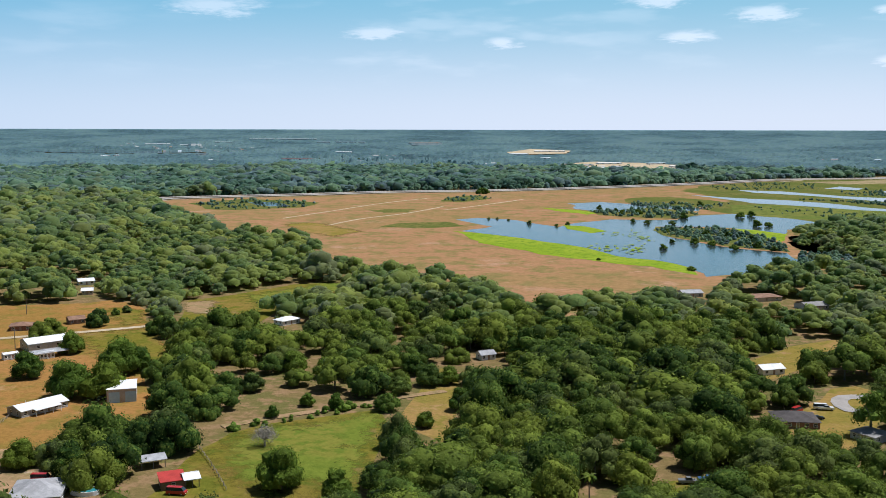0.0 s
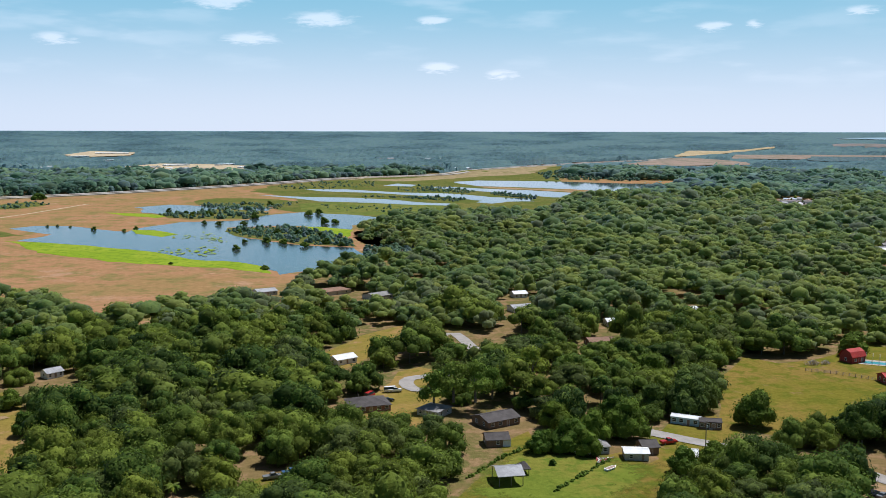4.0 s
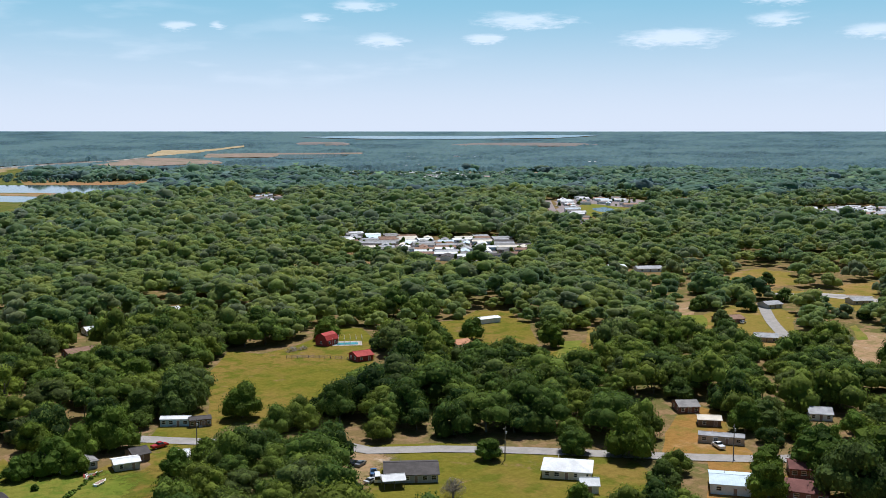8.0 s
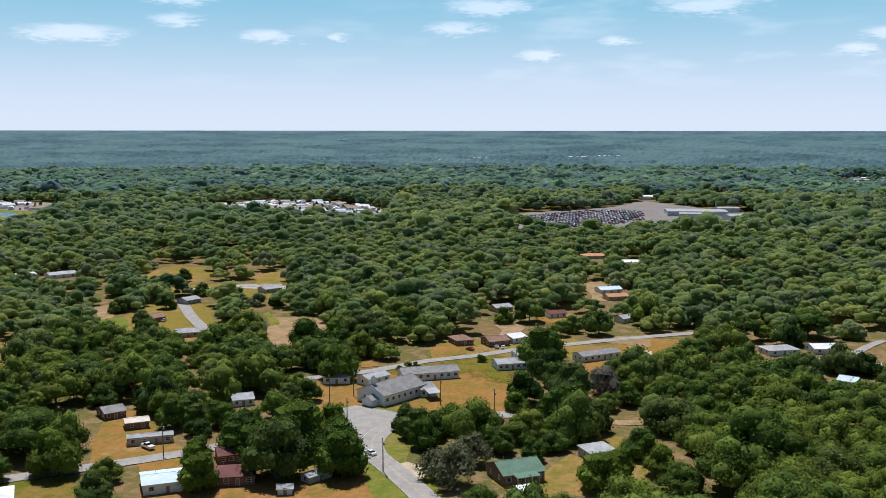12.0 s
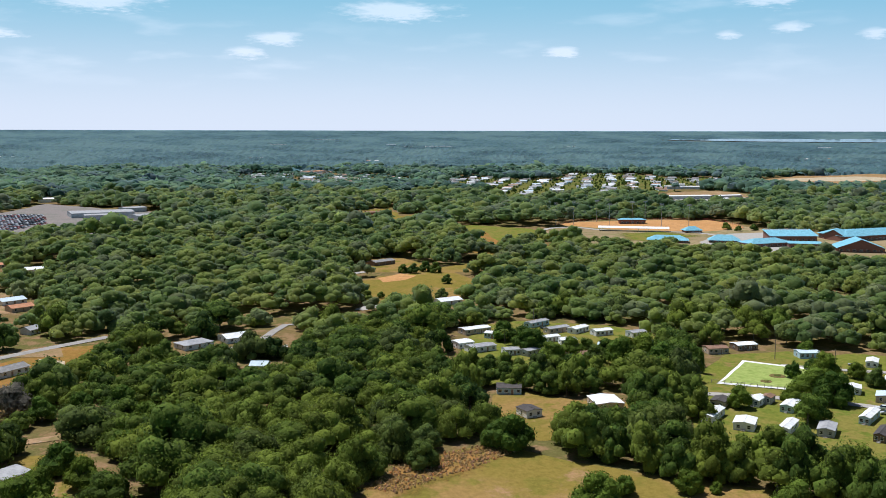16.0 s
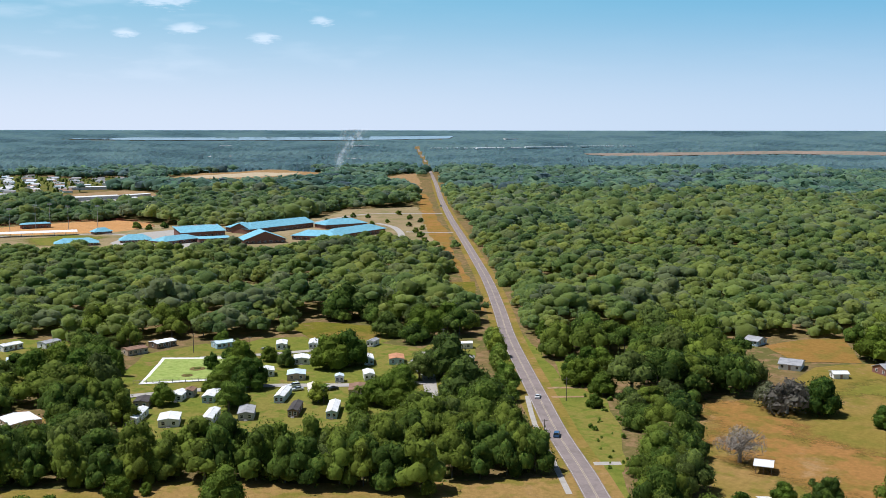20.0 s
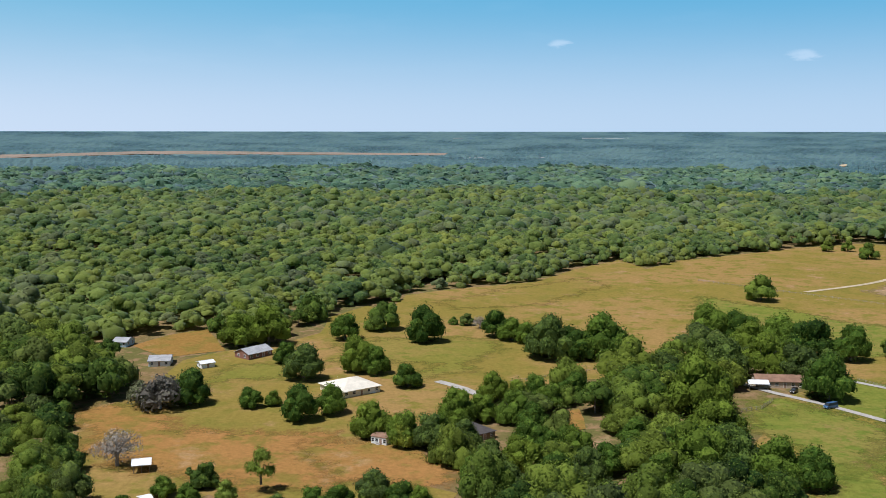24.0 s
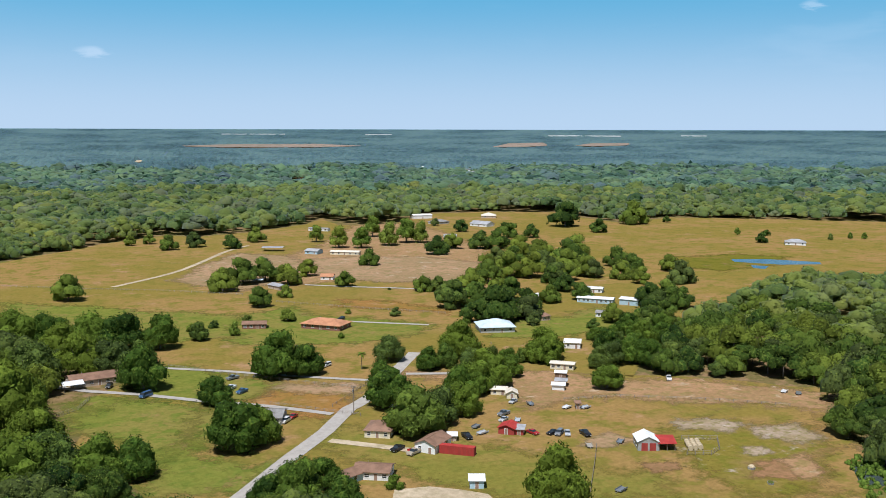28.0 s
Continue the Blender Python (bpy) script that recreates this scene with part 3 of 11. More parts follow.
# ---- near sector: woods, yards and pasture under the marsh ----
patch("pasture", [(-425.2, 443.6), (-400.0, 455.5), (-375.7, 469.1), (-367.2, 483.8), (-347.5, 478.2), (-327.6, 461.9), (-295.8, 417.8), (-251.3, 373.6), (-232.3, 340.8), (-240.9, 335.3), (-221.5, 312.4), (-196.5, 280.7), (-202.8, 264.6), (-207.2, 256.2), (-215.9, 238.2), (-227.5, 234.5)], DRY, 0.06, "sunburnt yard grass round farm buildings")
patch("lawn", [(-326.1, 397.8), (-294.6, 425.8), (-273.1, 403.7), (-243.3, 357.1), (-264.4, 339.3), (-305.3, 379.9)], MEADOW, 0.10, "yellow-green paddock grass", clear=False)
patch("lawn", [(-354.2, 466.4), (-327.6, 461.9), (-304.6, 430.4), (-315.8, 422.1), (-339.2, 444.0)], MEADOW, 0.10, "yellow-green paddock grass", clear=False)
patch("pasture", [(-324.6, 495.4), (-310.7, 516.5), (-293.7, 572.6), (-256.3, 597.3), (-240.0, 572.8), (-247.4, 533.5), (-260.5, 493.7), (-252.0, 452.2), (-263.2, 421.1), (-287.2, 432.9)], MEADOW, 0.06, "strip of pasture between oak woods")
patch("dirt", [(-322.4, 486.2), (-309.2, 504.5), (-292.8, 480.4), (-287.8, 460.5), (-303.3, 462.5)], DIRT, 0.10, "bare tan ground at the edge of the pasture", clear=False)
patch("lawn", [(-167.1, 260.1), (-166.9, 278.5), (-161.7, 292.2), (-151.8, 302.4), (-139.3, 313.0), (-131.2, 320.9), (-117.9, 297.2), (-110.0, 259.0), (-103.9, 240.5), (-104.4, 226.7), (-104.8, 214.1), (-113.1, 205.8), (-163.2, 189.4), (-182.2, 203.8), (-181.3, 209.3), (-166.4, 211.2), (-159.4, 218.9), (-160.2, 233.1)], MEADOW, 0.06, "green back lawn with worn patches")
patch("pasture", [(-163.5, 276.4), (-150.9, 300.6), (-135.9, 305.4), (-124.1, 292.5), (-116.1, 260.4), (-115.7, 236.5), (-131.0, 229.3), (-144.0, 236.4), (-162.5, 256.0)], MEADOW, 0.10, "mown pasture with bare sandy spots", clear=False)
patch("yard", [(-232.3, 238.9), (-219.0, 246.1), (-193.1, 223.3), (-190.4, 217.5), (-186.8, 204.6), (-196.9, 201.3)], DIRT, 0.06, "sandy yard with a driveway")
patch("yard", [(-125.8, 343.5), (-133.9, 383.1), (-126.4, 390.8), (-111.9, 356.7), (-94.2, 291.1), (-106.0, 297.5), (-119.7, 307.2)], PASTURE, 0.06, "sandy clearing with parked cars among oaks")
patch("yard", [(-10.2, 433.6), (11.3, 479.7), (35.0, 507.3), (36.8, 495.7), (24.5, 450.6), (5.7, 417.9), (-5.0, 404.2)], PASTURE, 0.06, "dry mown strip between woods")
patch("yard", [(-33.3, 259.2), (-24.1, 280.4), (-14.9, 285.4), (-5.0, 262.5), (-6.4, 267.1)], MEADOW, 0.06, "small lawn with a sand drive")
patch("yard", [(21.2, 388.0), (25.6, 403.5), (35.5, 412.5), (41.7, 404.5), (47.7, 387.3), (44.5, 370.5), (36.6, 361.3), (30.3, 323.7), (23.4, 319.1), (7.7, 330.5), (11.8, 368.7)], PASTURE, 0.06, "sandy yard round a cul-de-sac")
patch("lawn", [(31.3, 259.6), (38.5, 271.9), (45.3, 278.6), (52.1, 292.5), (52.5, 304.5), (64.3, 317.3), (64.7, 301.4), (71.0, 296.5), (82.3, 290.2), (88.8, 293.0), (93.1, 280.2), (99.4, 285.1), (103.1, 277.2), (87.1, 244.9), (72.7, 220.8), (28.0, 234.2)], MEADOW, 0.06, "bright green fenced back lawn")
patch("lawn", [(85.9, 280.7), (93.9, 279.9), (102.6, 275.7), (92.6, 260.5), (80.7, 250.1), (75.9, 256.0)], MEADOW, 0.10, "yellowing lawn with a sandy track", clear=False)
patch("yard", [(100.8, 306.3), (114.7, 323.1), (134.6, 334.9), (133.7, 314.0), (129.5, 311.4), (115.8, 280.7), (97.9, 275.4)], MEADOW, 0.06, "grass strip along the lane")
patch("pasture", [(152.7, 377.0), (182.1, 418.4), (192.1, 403.0), (211.3, 407.0), (226.0, 418.2), (243.9, 442.7), (259.3, 427.7), (250.4, 402.9), (224.0, 359.1), (199.0, 325.4), (172.8, 310.6), (148.0, 300.8), (138.0, 311.5), (125.1, 302.0)], MEADOW, 0.06, "fenced horse pasture in front of a red barn")
patch("lawn", [(299.9, 418.2), (309.4, 415.3), (339.3, 432.4), (354.1, 424.7), (333.6, 390.9), (335.9, 384.8), (307.2, 346.1), (277.9, 342.5), (271.2, 355.9), (255.5, 353.8)], MEADOW, 0.06, "sunny meadow with a white shed")
patch("lawn", [(328.1, 391.8), (339.1, 391.1), (296.1, 333.8), (335.3, 334.7), (313.1, 308.9), (277.0, 289.8), (296.6, 340.3)], MEADOW, 0.06, "small meadow among oaks")
patch("lawn", [(150.8, 261.2), (160.8, 263.2), (183.8, 249.6), (201.4, 227.9), (179.4, 243.6), (198.2, 228.1), (218.2, 208.1), (219.7, 199.8), (210.0, 182.1), (191.8, 178.6), (165.3, 163.5), (129.4, 204.0), (141.7, 239.3)], MEADOW, 0.06, "roadside lawns in front of houses")
patch("yard", [(136.8, 235.0), (152.8, 257.9), (163.9, 257.0), (160.4, 245.7), (141.1, 230.1)], DIRT, 0.10, "sand drive crowded with vehicles", clear=False)
patch("yard", [(248.1, 215.2), (282.8, 236.7), (283.5, 218.1), (261.0, 195.8), (251.2, 179.4), (244.2, 178.7), (234.7, 189.4), (227.6, 197.4)], DRY, 0.06, "yard between small houses by the lane")
patch("yard", [(238.1, 189.8), (248.9, 177.7), (244.6, 166.1), (241.3, 133.2), (259.5, 130.2), (255.2, 121.0), (221.5, 100.1), (183.7, 142.7), (216.0, 172.1), (227.8, 181.1)], DRY, 0.06, "dry lawns behind the roadside buildings")
patch("yard", [(314.8, 178.1), (342.2, 182.4), (365.2, 169.8), (388.9, 154.0), (406.5, 139.8), (393.7, 124.4), (384.9, 115.7), (343.8, 97.2), (311.7, 104.7), (305.8, 129.9), (320.0, 154.7), (293.2, 153.9)], DRY, 0.06, "dry grass round the white church")
patch("lawn", [(373.8, 168.2), (394.5, 146.9), (416.1, 131.1), (394.5, 112.1), (363.0, 107.7), (386.7, 131.8), (375.3, 144.7), (364.4, 157.0)], MEADOW, 0.10, "greener churchyard grass", clear=False)
patch("yard", [(391.0, 155.5), (434.5, 167.0), (445.8, 158.6), (439.0, 135.5), (463.6, 108.6), (432.4, 85.6), (407.4, 115.7)], PASTURE, 0.06, "front lawns along the street")
patch("yard", [(434.1, 101.8), (476.3, 77.0), (479.1, 57.5), (431.6, 59.5), (405.9, 65.6), (393.0, 82.6)], DRY, 0.06, "grass verge and sand drive")
patch("yard", [(260.4, 84.5), (268.9, 83.7), (276.5, 72.1), (293.0, 67.2), (284.3, 53.0), (258.7, 51.4), (259.3, 61.2), (249.3, 71.4)], PASTURE, 0.06, "yard grass behind a green-roofed house")
patch("yard", [(317.2, 64.9), (314.0, 43.3), (285.6, 34.2), (275.9, 44.7), (287.5, 58.9)], PASTURE, 0.06, "patch of grass with logs")
patch("lawn", [(564.2, 435.0), (607.9, 446.9), (617.2, 421.8), (570.6, 385.1), (536.1, 384.5), (568.2, 329.8), (510.9, 296.4), (512.4, 367.5), (511.1, 394.0)], PASTURE, 0.06, "roadside grass in a subdivision")
patch("yard", [(408.6, 342.1), (467.0, 359.9), (489.0, 350.6), (475.5, 320.6), (431.1, 292.3), (387.3, 267.4), (384.3, 296.0), (370.9, 306.8)], PASTURE, 0.06, "house lots among trees")
patch("yard", [(423.3, 256.3), (459.1, 272.9), (470.1, 248.4), (417.0, 214.3), (386.4, 226.4)], DIRT, 0.06, "bare ground under thin trees")

# ---- middle sector ----
patch("pasture", [(644.0, -90.3), (670.0, -104.8), (679.4, -135.5), (678.4, -164.1), (640.7, -168.6), (559.4, -135.9), (546.9, -109.6), (552.4, -86.8)], PASTURE, 0.06, "dry ball field with a clay infield")
patch("infield", [(662.7, -105.5), (680.4, -124.7), (666.6, -133.0), (648.5, -122.5), (643.9, -106.0)], CLAY, 0.12, "orange clay infield", clear=False)
patch("lawn", [(722.7, -97.0), (762.4, -118.7), (766.0, -144.0), (703.0, -155.0), (738.6, -209.3), (683.1, -196.8), (676.3, -149.3), (691.0, -107.9)], PASTURE, 0.07, "grass and parking at the ball field")
patch("pasture", [(1087.1, -131.1), (1169.9, -144.5), (1247.6, -180.8), (1277.2, -219.9), (1153.9, -211.3), (1198.1, -266.7), (1084.5, -247.5), (1001.1, -188.5), (1018.0, -152.5)], PASTURE, 0.06, "open lot with a low house")
patch("lawn", [(999.9, -245.4), (1027.4, -258.3), (995.1, -298.0), (973.5, -315.6), (874.3, -305.6), (863.3, -258.4), (910.9, -226.1)], LAWN, 0.06, "green field beside houses")
patch("yard", [(914.8, -235.1), (948.8, -261.0), (810.6, -242.5), (760.8, -218.2), (791.9, -205.7)], DRY, 0.06, "house lots")
patch("lawn", [(802.3, -262.4), (862.1, -290.2), (802.5, -280.3), (729.7, -250.1)], DRY, 0.06, "house lot")
patch("lawn", [(433.4, -107.6), (487.1, -130.0), (494.2, -150.2), (492.1, -161.9), (472.7, -195.9), (448.9, -211.1), (410.7, -194.6), (368.3, -157.6), (362.6, -126.0), (367.6, -104.5), (388.2, -93.9)], LAWN, 0.06, "green lots of a mobile home park")
patch("lawn", [(352.9, -100.1), (361.0, -111.5), (350.0, -119.3), (332.5, -137.7), (334.7, -147.9), (321.3, -148.8), (305.8, -135.1), (295.6, -106.4), (295.2, -100.4), (314.7, -97.0), (324.6, -92.0)], PASTURE, 0.06, "lots on the edge of the mobile home park")
patch("lawn", [(347.6, -181.3), (372.9, -197.2), (396.7, -221.7), (398.3, -253.8), (382.9, -256.6), (388.8, -280.1), (377.3, -298.4), (363.9, -291.2), (360.7, -315.4), (344.0, -310.9), (316.1, -317.8), (322.7, -334.5), (304.5, -342.3), (269.0, -300.0), (240.1, -263.0), (234.2, -236.6), (238.4, -216.5), (231.3, -188.2), (239.5, -163.1), (258.3, -144.6), (289.2, -150.8)], LAWN, 0.06, "green lots of a mobile home park")
patch("yard", [(300.2, -292.8), (312.6, -312.8), (306.2, -314.4), (285.0, -293.0), (246.8, -256.7), (247.5, -250.5), (280.8, -281.5)], CONCRETE, 0.14, "pale paved court", clear=False, rough=0.5)
patch("lawn", [(381.5, -301.7), (386.6, -319.8), (370.1, -345.0), (340.1, -322.3), (334.6, -289.5), (350.3, -283.5)], LAWN, 0.06, "strip of open grass behind the homes")
patch("yard", [(546.1, -360.6), (538.3, -359.9), (509.2, -410.6), (479.8, -391.4), (508.8, -340.2)], DRY, 0.06, "bare strip in the wood")
patch("pasture", [(268.7, -40.0), (283.2, -51.1), (291.6, -64.6), (295.1, -76.1), (295.6, -85.4), (287.5, -92.1), (275.4, -102.7), (269.5, -111.5), (258.7, -123.6), (252.0, -135.4), (239.9, -149.6), (224.9, -159.3), (215.1, -165.7), (203.3, -175.7), (180.2, -183.6), (162.8, -166.4), (230.0, -24.1)], PASTURE, 0.06, "pasture with a belt of dry reddish grass")
patch("dry_grass", [(265.7, -38.7), (283.2, -51.1), (291.6, -64.6), (295.1, -76.1), (295.6, -85.4), (287.6, -89.4), (275.2, -72.5), (266.1, -55.6), (259.7, -46.6)], DRY, 0.10, "tall dry reddish grass at the field's edge", clear=False)
patch("school_grounds", [(935.6, -315.1), (1039.0, -390.1), (1045.2, -498.9), (1000.7, -557.8), (928.2, -545.7), (859.5, -616.1), (896.3, -728.2), (963.8, -826.7), (928.5, -922.6), (733.7, -745.2), (652.0, -683.3), (569.4, -591.3), (595.2, -545.7), (652.8, -468.3), (688.1, -383.8), (733.1, -344.8), (800.0, -305.5)], STRAW, 0.06, "dry grass and paving round a school")
patch("field", [(1011.0, -353.5), (1036.3, -395.9), (1041.0, -489.6), (1032.3, -544.7), (978.5, -552.8), (938.2, -540.0), (909.7, -480.1), (944.9, -405.1)], CLAY, 0.11, "orange ball field of clay", clear=False)
patch("lawn", [(912.3, -391.1), (911.0, -434.8), (873.1, -448.1), (826.4, -400.3), (851.2, -370.7)], LAWN, 0.12, "green grass beside the school's pavilions", clear=False)
patch("car_park", [(823.9, -428.8), (883.8, -492.8), (890.1, -551.0), (766.8, -493.2), (724.0, -448.5), (737.5, -400.3)], CONCRETE, 0.13, "pale paved yard of the school", clear=False, rough=1.0)
patch("lot", [(1347.3, -624.1), (1517.5, -735.0), (1544.5, -837.5), (1397.9, -842.7), (1261.3, -702.8), (1246.7, -595.0)], DIRT, 0.06, "worn lots between trailers and long sheds", rough=3.0)
patch("lot", [(1421.3, -688.4), (1433.4, -766.7), (1371.4, -795.1), (1318.8, -715.2), (1332.8, -655.0)], CONCRETE, 0.12, "pale paved lot beside long sheds", 2.0, False)
patch("lawn", [(1475.0, -506.9), (1646.5, -618.8), (1654.3, -687.3), (1496.1, -562.2)], DRY, 0.12, "dry grass among trailers", clear=False)
patch("quarry", [(1877.3, -1102.3), (2043.2, -1311.0), (2054.9, -1521.3), (1932.9, -1548.8), (1763.8, -1477.2), (1618.6, -1268.8), (1602.4, -1146.1), (1688.3, -1070.1)], WORN, 0.06, "pale cleared building land", rough=4.0)
patch("quarry", [(1574.9, -1452.3), (1699.4, -1683.9), (1165.1, -1170.4), (1121.4, -1107.5), (1335.0, -1286.7)], WORN, 0.06, "pale bare land beside the main road", rough=3.0)
patch("verge", [(1119.6, -1111.3), (1112.3, -1126.8), (772.9, -800.8), (648.5, -690.6), (605.2, -641.0), (430.2, -477.7), (358.9, -408.4), (384.0, -413.2), (446.1, -485.8), (543.0, -571.6), (670.1, -682.5), (694.5, -704.3), (889.0, -888.1)], DRY, 0.06, "dry road verge with footpaths")
patch("scrap_yard", [(1072.4, 341.4), (1165.6, 342.2), (1213.3, 311.8), (1297.5, 255.5), (1446.5, 233.4), (1362.6, 164.0), (1256.4, 64.2), (1190.1, 43.8), (1115.0, 50.5), (1021.4, 99.1), (964.5, 167.1), (945.5, 220.4), (982.4, 288.7)], TAILINGS, 0.06, "dusty scrap yard full of cars", rough=3.0)

# ---- last sector: ranch land ----
patch("verge", [(303.1, -373.7), (297.4, -370.6), (261.4, -339.4), (232.0, -311.2), (194.7, -277.9), (158.6, -243.0), (140.1, -221.3), (143.6, -215.5), (173.2, -245.3), (206.6, -276.6), (242.9, -311.4), (285.3, -352.6)], LAWN, 0.07, "grass verge of the main road")
patch("verge", [(256.7, -339.1), (251.4, -344.3), (243.4, -352.0), (209.9, -306.7), (181.0, -276.8), (166.1, -257.3), (155.9, -241.1), (160.3, -234.8), (210.2, -284.9)], LAWN, 0.08, "rough grass between road and wood")
patch("pasture", [(227.5, -157.2), (204.5, -180.5), (180.7, -207.2), (168.2, -224.4), (160.0, -220.0), (138.0, -200.0), (110.0, -140.0), (190.0, -110.0)], PASTURE, 0.09, "sunburnt pasture beside the main road")
patch("meadow", [(407.7, -308.1), (400.8, -323.2), (368.2, -340.0), (345.0, -318.0), (365.0, -295.0)], MEADOW, 0.08, "meadow behind the lots")
patch("dirt", [(528.3, -393.0), (517.4, -410.5), (465.0, -362.0), (480.0, -346.0)], DIRT, 0.08, "bare soil strip in the wood")
patch("dirt", [(542.3, -362.5), (539.7, -371.7), (521.1, -383.1), (466.0, -338.0), (480.0, -320.0)], DIRT, 0.08, "bare soil strip in the wood")
patch("lot", [(455.1, -466.8), (436.0, -487.0), (389.0, -434.9), (402.0, -412.3)], MEADOW, 0.08, "grass lot beside the main road")
patch("dirt", [(245.2, -335.8), (239.6, -341.2), (231.6, -331.1), (236.0, -324.2)], DIRT, 0.14, "bare soil beside the road", clear=False)
patch("yard", [(238.4, -319.9), (247.3, -339.8), (245.2, -357.4), (229.9, -347.6), (210.1, -304.0)], PASTURE, 0.1, "thin grass under roadside trees")
patch("yard", [(204.3, -433.1), (197.3, -459.1), (185.5, -477.1), (158.4, -429.6), (179.6, -411.3)], DRY, 0.06, "dry lot beside a wood")
patch("pasture", [(171.6, -310.2), (173.2, -326.5), (164.5, -348.5), (166.6, -378.6), (169.3, -406.9), (158.0, -428.5), (141.5, -438.0), (123.5, -474.2), (130.4, -512.1), (118.1, -554.6), (103.8, -532.1), (100.6, -593.3), (88.0, -609.8), (60.1, -633.1), (24.4, -660.1), (-2.2, -724.1), (-35.8, -783.6), (-55.4, -734.4), (-87.5, -792.0), (-136.0, -832.5), (-198.7, -891.1), (-264.3, -932.8), (-283.7, -903.8), (-345.9, -921.0), (-423.5, -966.7), (-467.8, -1024.1), (-473.9, -1049.7), (-451.1, -942.1), (-507.4, -920.4), (-592.3, -1018.2), (-677.5, -1011.5), (-753.2, -961.6), (-739.0, -921.7), (-727.1, -799.9), (-823.1, -838.4), (-924.9, -744.8), (-1005.4, -658.0), (-855.1, -547.3), (-635.9, -414.3), (-529.8, -366.7), (-523.5, -398.3), (-502.7, -411.6), (-458.0, -399.5), (-388.1, -364.6), (-329.7, -330.3), (-303.1, -317.3), (-273.0, -295.3), (-271.3, -300.1), (-302.5, -273.8), (-316.9, -252.0), (-326.5, -243.3), (-273.1, -201.0), (-252.0, -166.7), (-226.5, -141.1), (-204.7, -129.3), (-98.2, -195.8), (-108.8, -229.8), (-96.0, -237.8), (-61.4, -239.1), (-67.4, -269.7), (-64.4, -286.2), (-52.9, -300.6), (-64.4, -332.1), (-66.3, -364.7), (-89.6, -389.1), (-104.1, -399.5), (-107.4, -422.1), (-84.8, -437.7), (-79.0, -465.8), (-62.6, -468.0), (-18.4, -405.5), (-11.2, -399.5), (15.9, -384.5), (36.8, -353.1), (44.2, -318.6), (45.8, -271.0), (31.2, -263.0), (30.1, -265.5), (32.3, -224.7), (49.3, -226.9), (83.3, -231.3), (86.2, -243.2), (98.0, -252.4), (106.4, -239.7), (114.8, -222.2), (135.4, -254.9)], PASTURE, 0.06, "wide dry ranch pasture, green and straw-coloured")
patch("dry_grass", [(171.6, -310.2), (175.1, -334.7), (156.7, -342.3), (129.7, -311.9), (99.8, -309.8), (80.4, -311.0), (66.0, -298.0), (47.4, -283.2), (67.0, -260.3), (90.5, -255.5), (103.2, -265.7), (123.1, -268.7), (135.2, -269.6), (152.9, -288.0)], DRY, 0.10, "sunburnt brown pasture", clear=False)
patch("lawn", [(150.6, -374.4), (146.8, -398.1), (130.7, -404.8), (120.7, -397.6), (122.8, -380.6), (141.1, -363.0)], OLIVE, 0.12, "patch of greener grass", 9.0, False)
patch("dirt", [(-191.3, -352.9), (-235.8, -330.5), (-252.8, -314.1), (-267.5, -295.9), (-299.7, -271.3), (-322.8, -238.2), (-299.5, -220.7), (-277.8, -245.7), (-247.8, -273.8), (-221.3, -281.3), (-206.2, -275.0), (-212.6, -297.9)], WORN, 0.12, "bare reddish corral ground", clear=False)
patch("dirt", [(-225.2, -232.1), (-253.9, -236.9), (-281.6, -211.6), (-268.6, -191.0), (-231.6, -167.6), (-208.3, -177.1), (-214.8, -199.9)], PATCHY, 0.10, "worn sandy pasture with pale bare spots", clear=False)
patch("dirt", [(-250.7, -686.8), (-347.0, -769.8), (-461.2, -935.5), (-537.5, -924.0), (-468.8, -691.2), (-412.7, -600.9), (-390.3, -653.7), (-348.8, -641.9), (-280.6, -587.3), (-233.6, -589.3)], WORN, 0.10, "dry brown paddocks between ranch houses", clear=False)
patch("dirt", [(-124.4, -338.1), (-143.6, -359.6), (-174.8, -343.0), (-159.5, -315.6), (-144.6, -310.9)], DIRT, 0.10, "bare brown paddock behind a fence", clear=False)
patch("dirt", [(-121.5, -336.9), (-141.1, -352.6), (-165.3, -327.6), (-149.0, -304.4), (-138.3, -309.5), (-122.0, -332.3)], DRY, 0.11, "dry paddock behind a fence", clear=False)
patch("lawn", [(-95.3, -413.9), (-112.8, -422.6), (-147.9, -359.0), (-124.4, -338.1), (-107.3, -352.0), (-89.1, -366.8)], LAWN, 0.10, "greener ranch lawn", clear=False)
patch("lawn", [(-281.5, -425.4), (-331.6, -412.5), (-369.9, -429.3), (-362.5, -392.9), (-336.5, -372.9), (-290.3, -369.6), (-265.0, -385.7)], LAWN, 0.10, "lawn between ranch houses", clear=False)
patch("pond", [(-595.2, -534.1), (-618.3, -523.3), (-641.2, -488.4), (-631.9, -478.8), (-602.5, -493.9), (-586.6, -523.5)], WATER, 0.16, "shallow pasture pond", 1.0, False, "pond")
patch("pond", [(-582.2, -503.2), (-587.9, -492.1), (-574.0, -482.9), (-570.8, -492.1)], WATER, 0.16, "shallow pasture pond", 1.0, False, "pond")

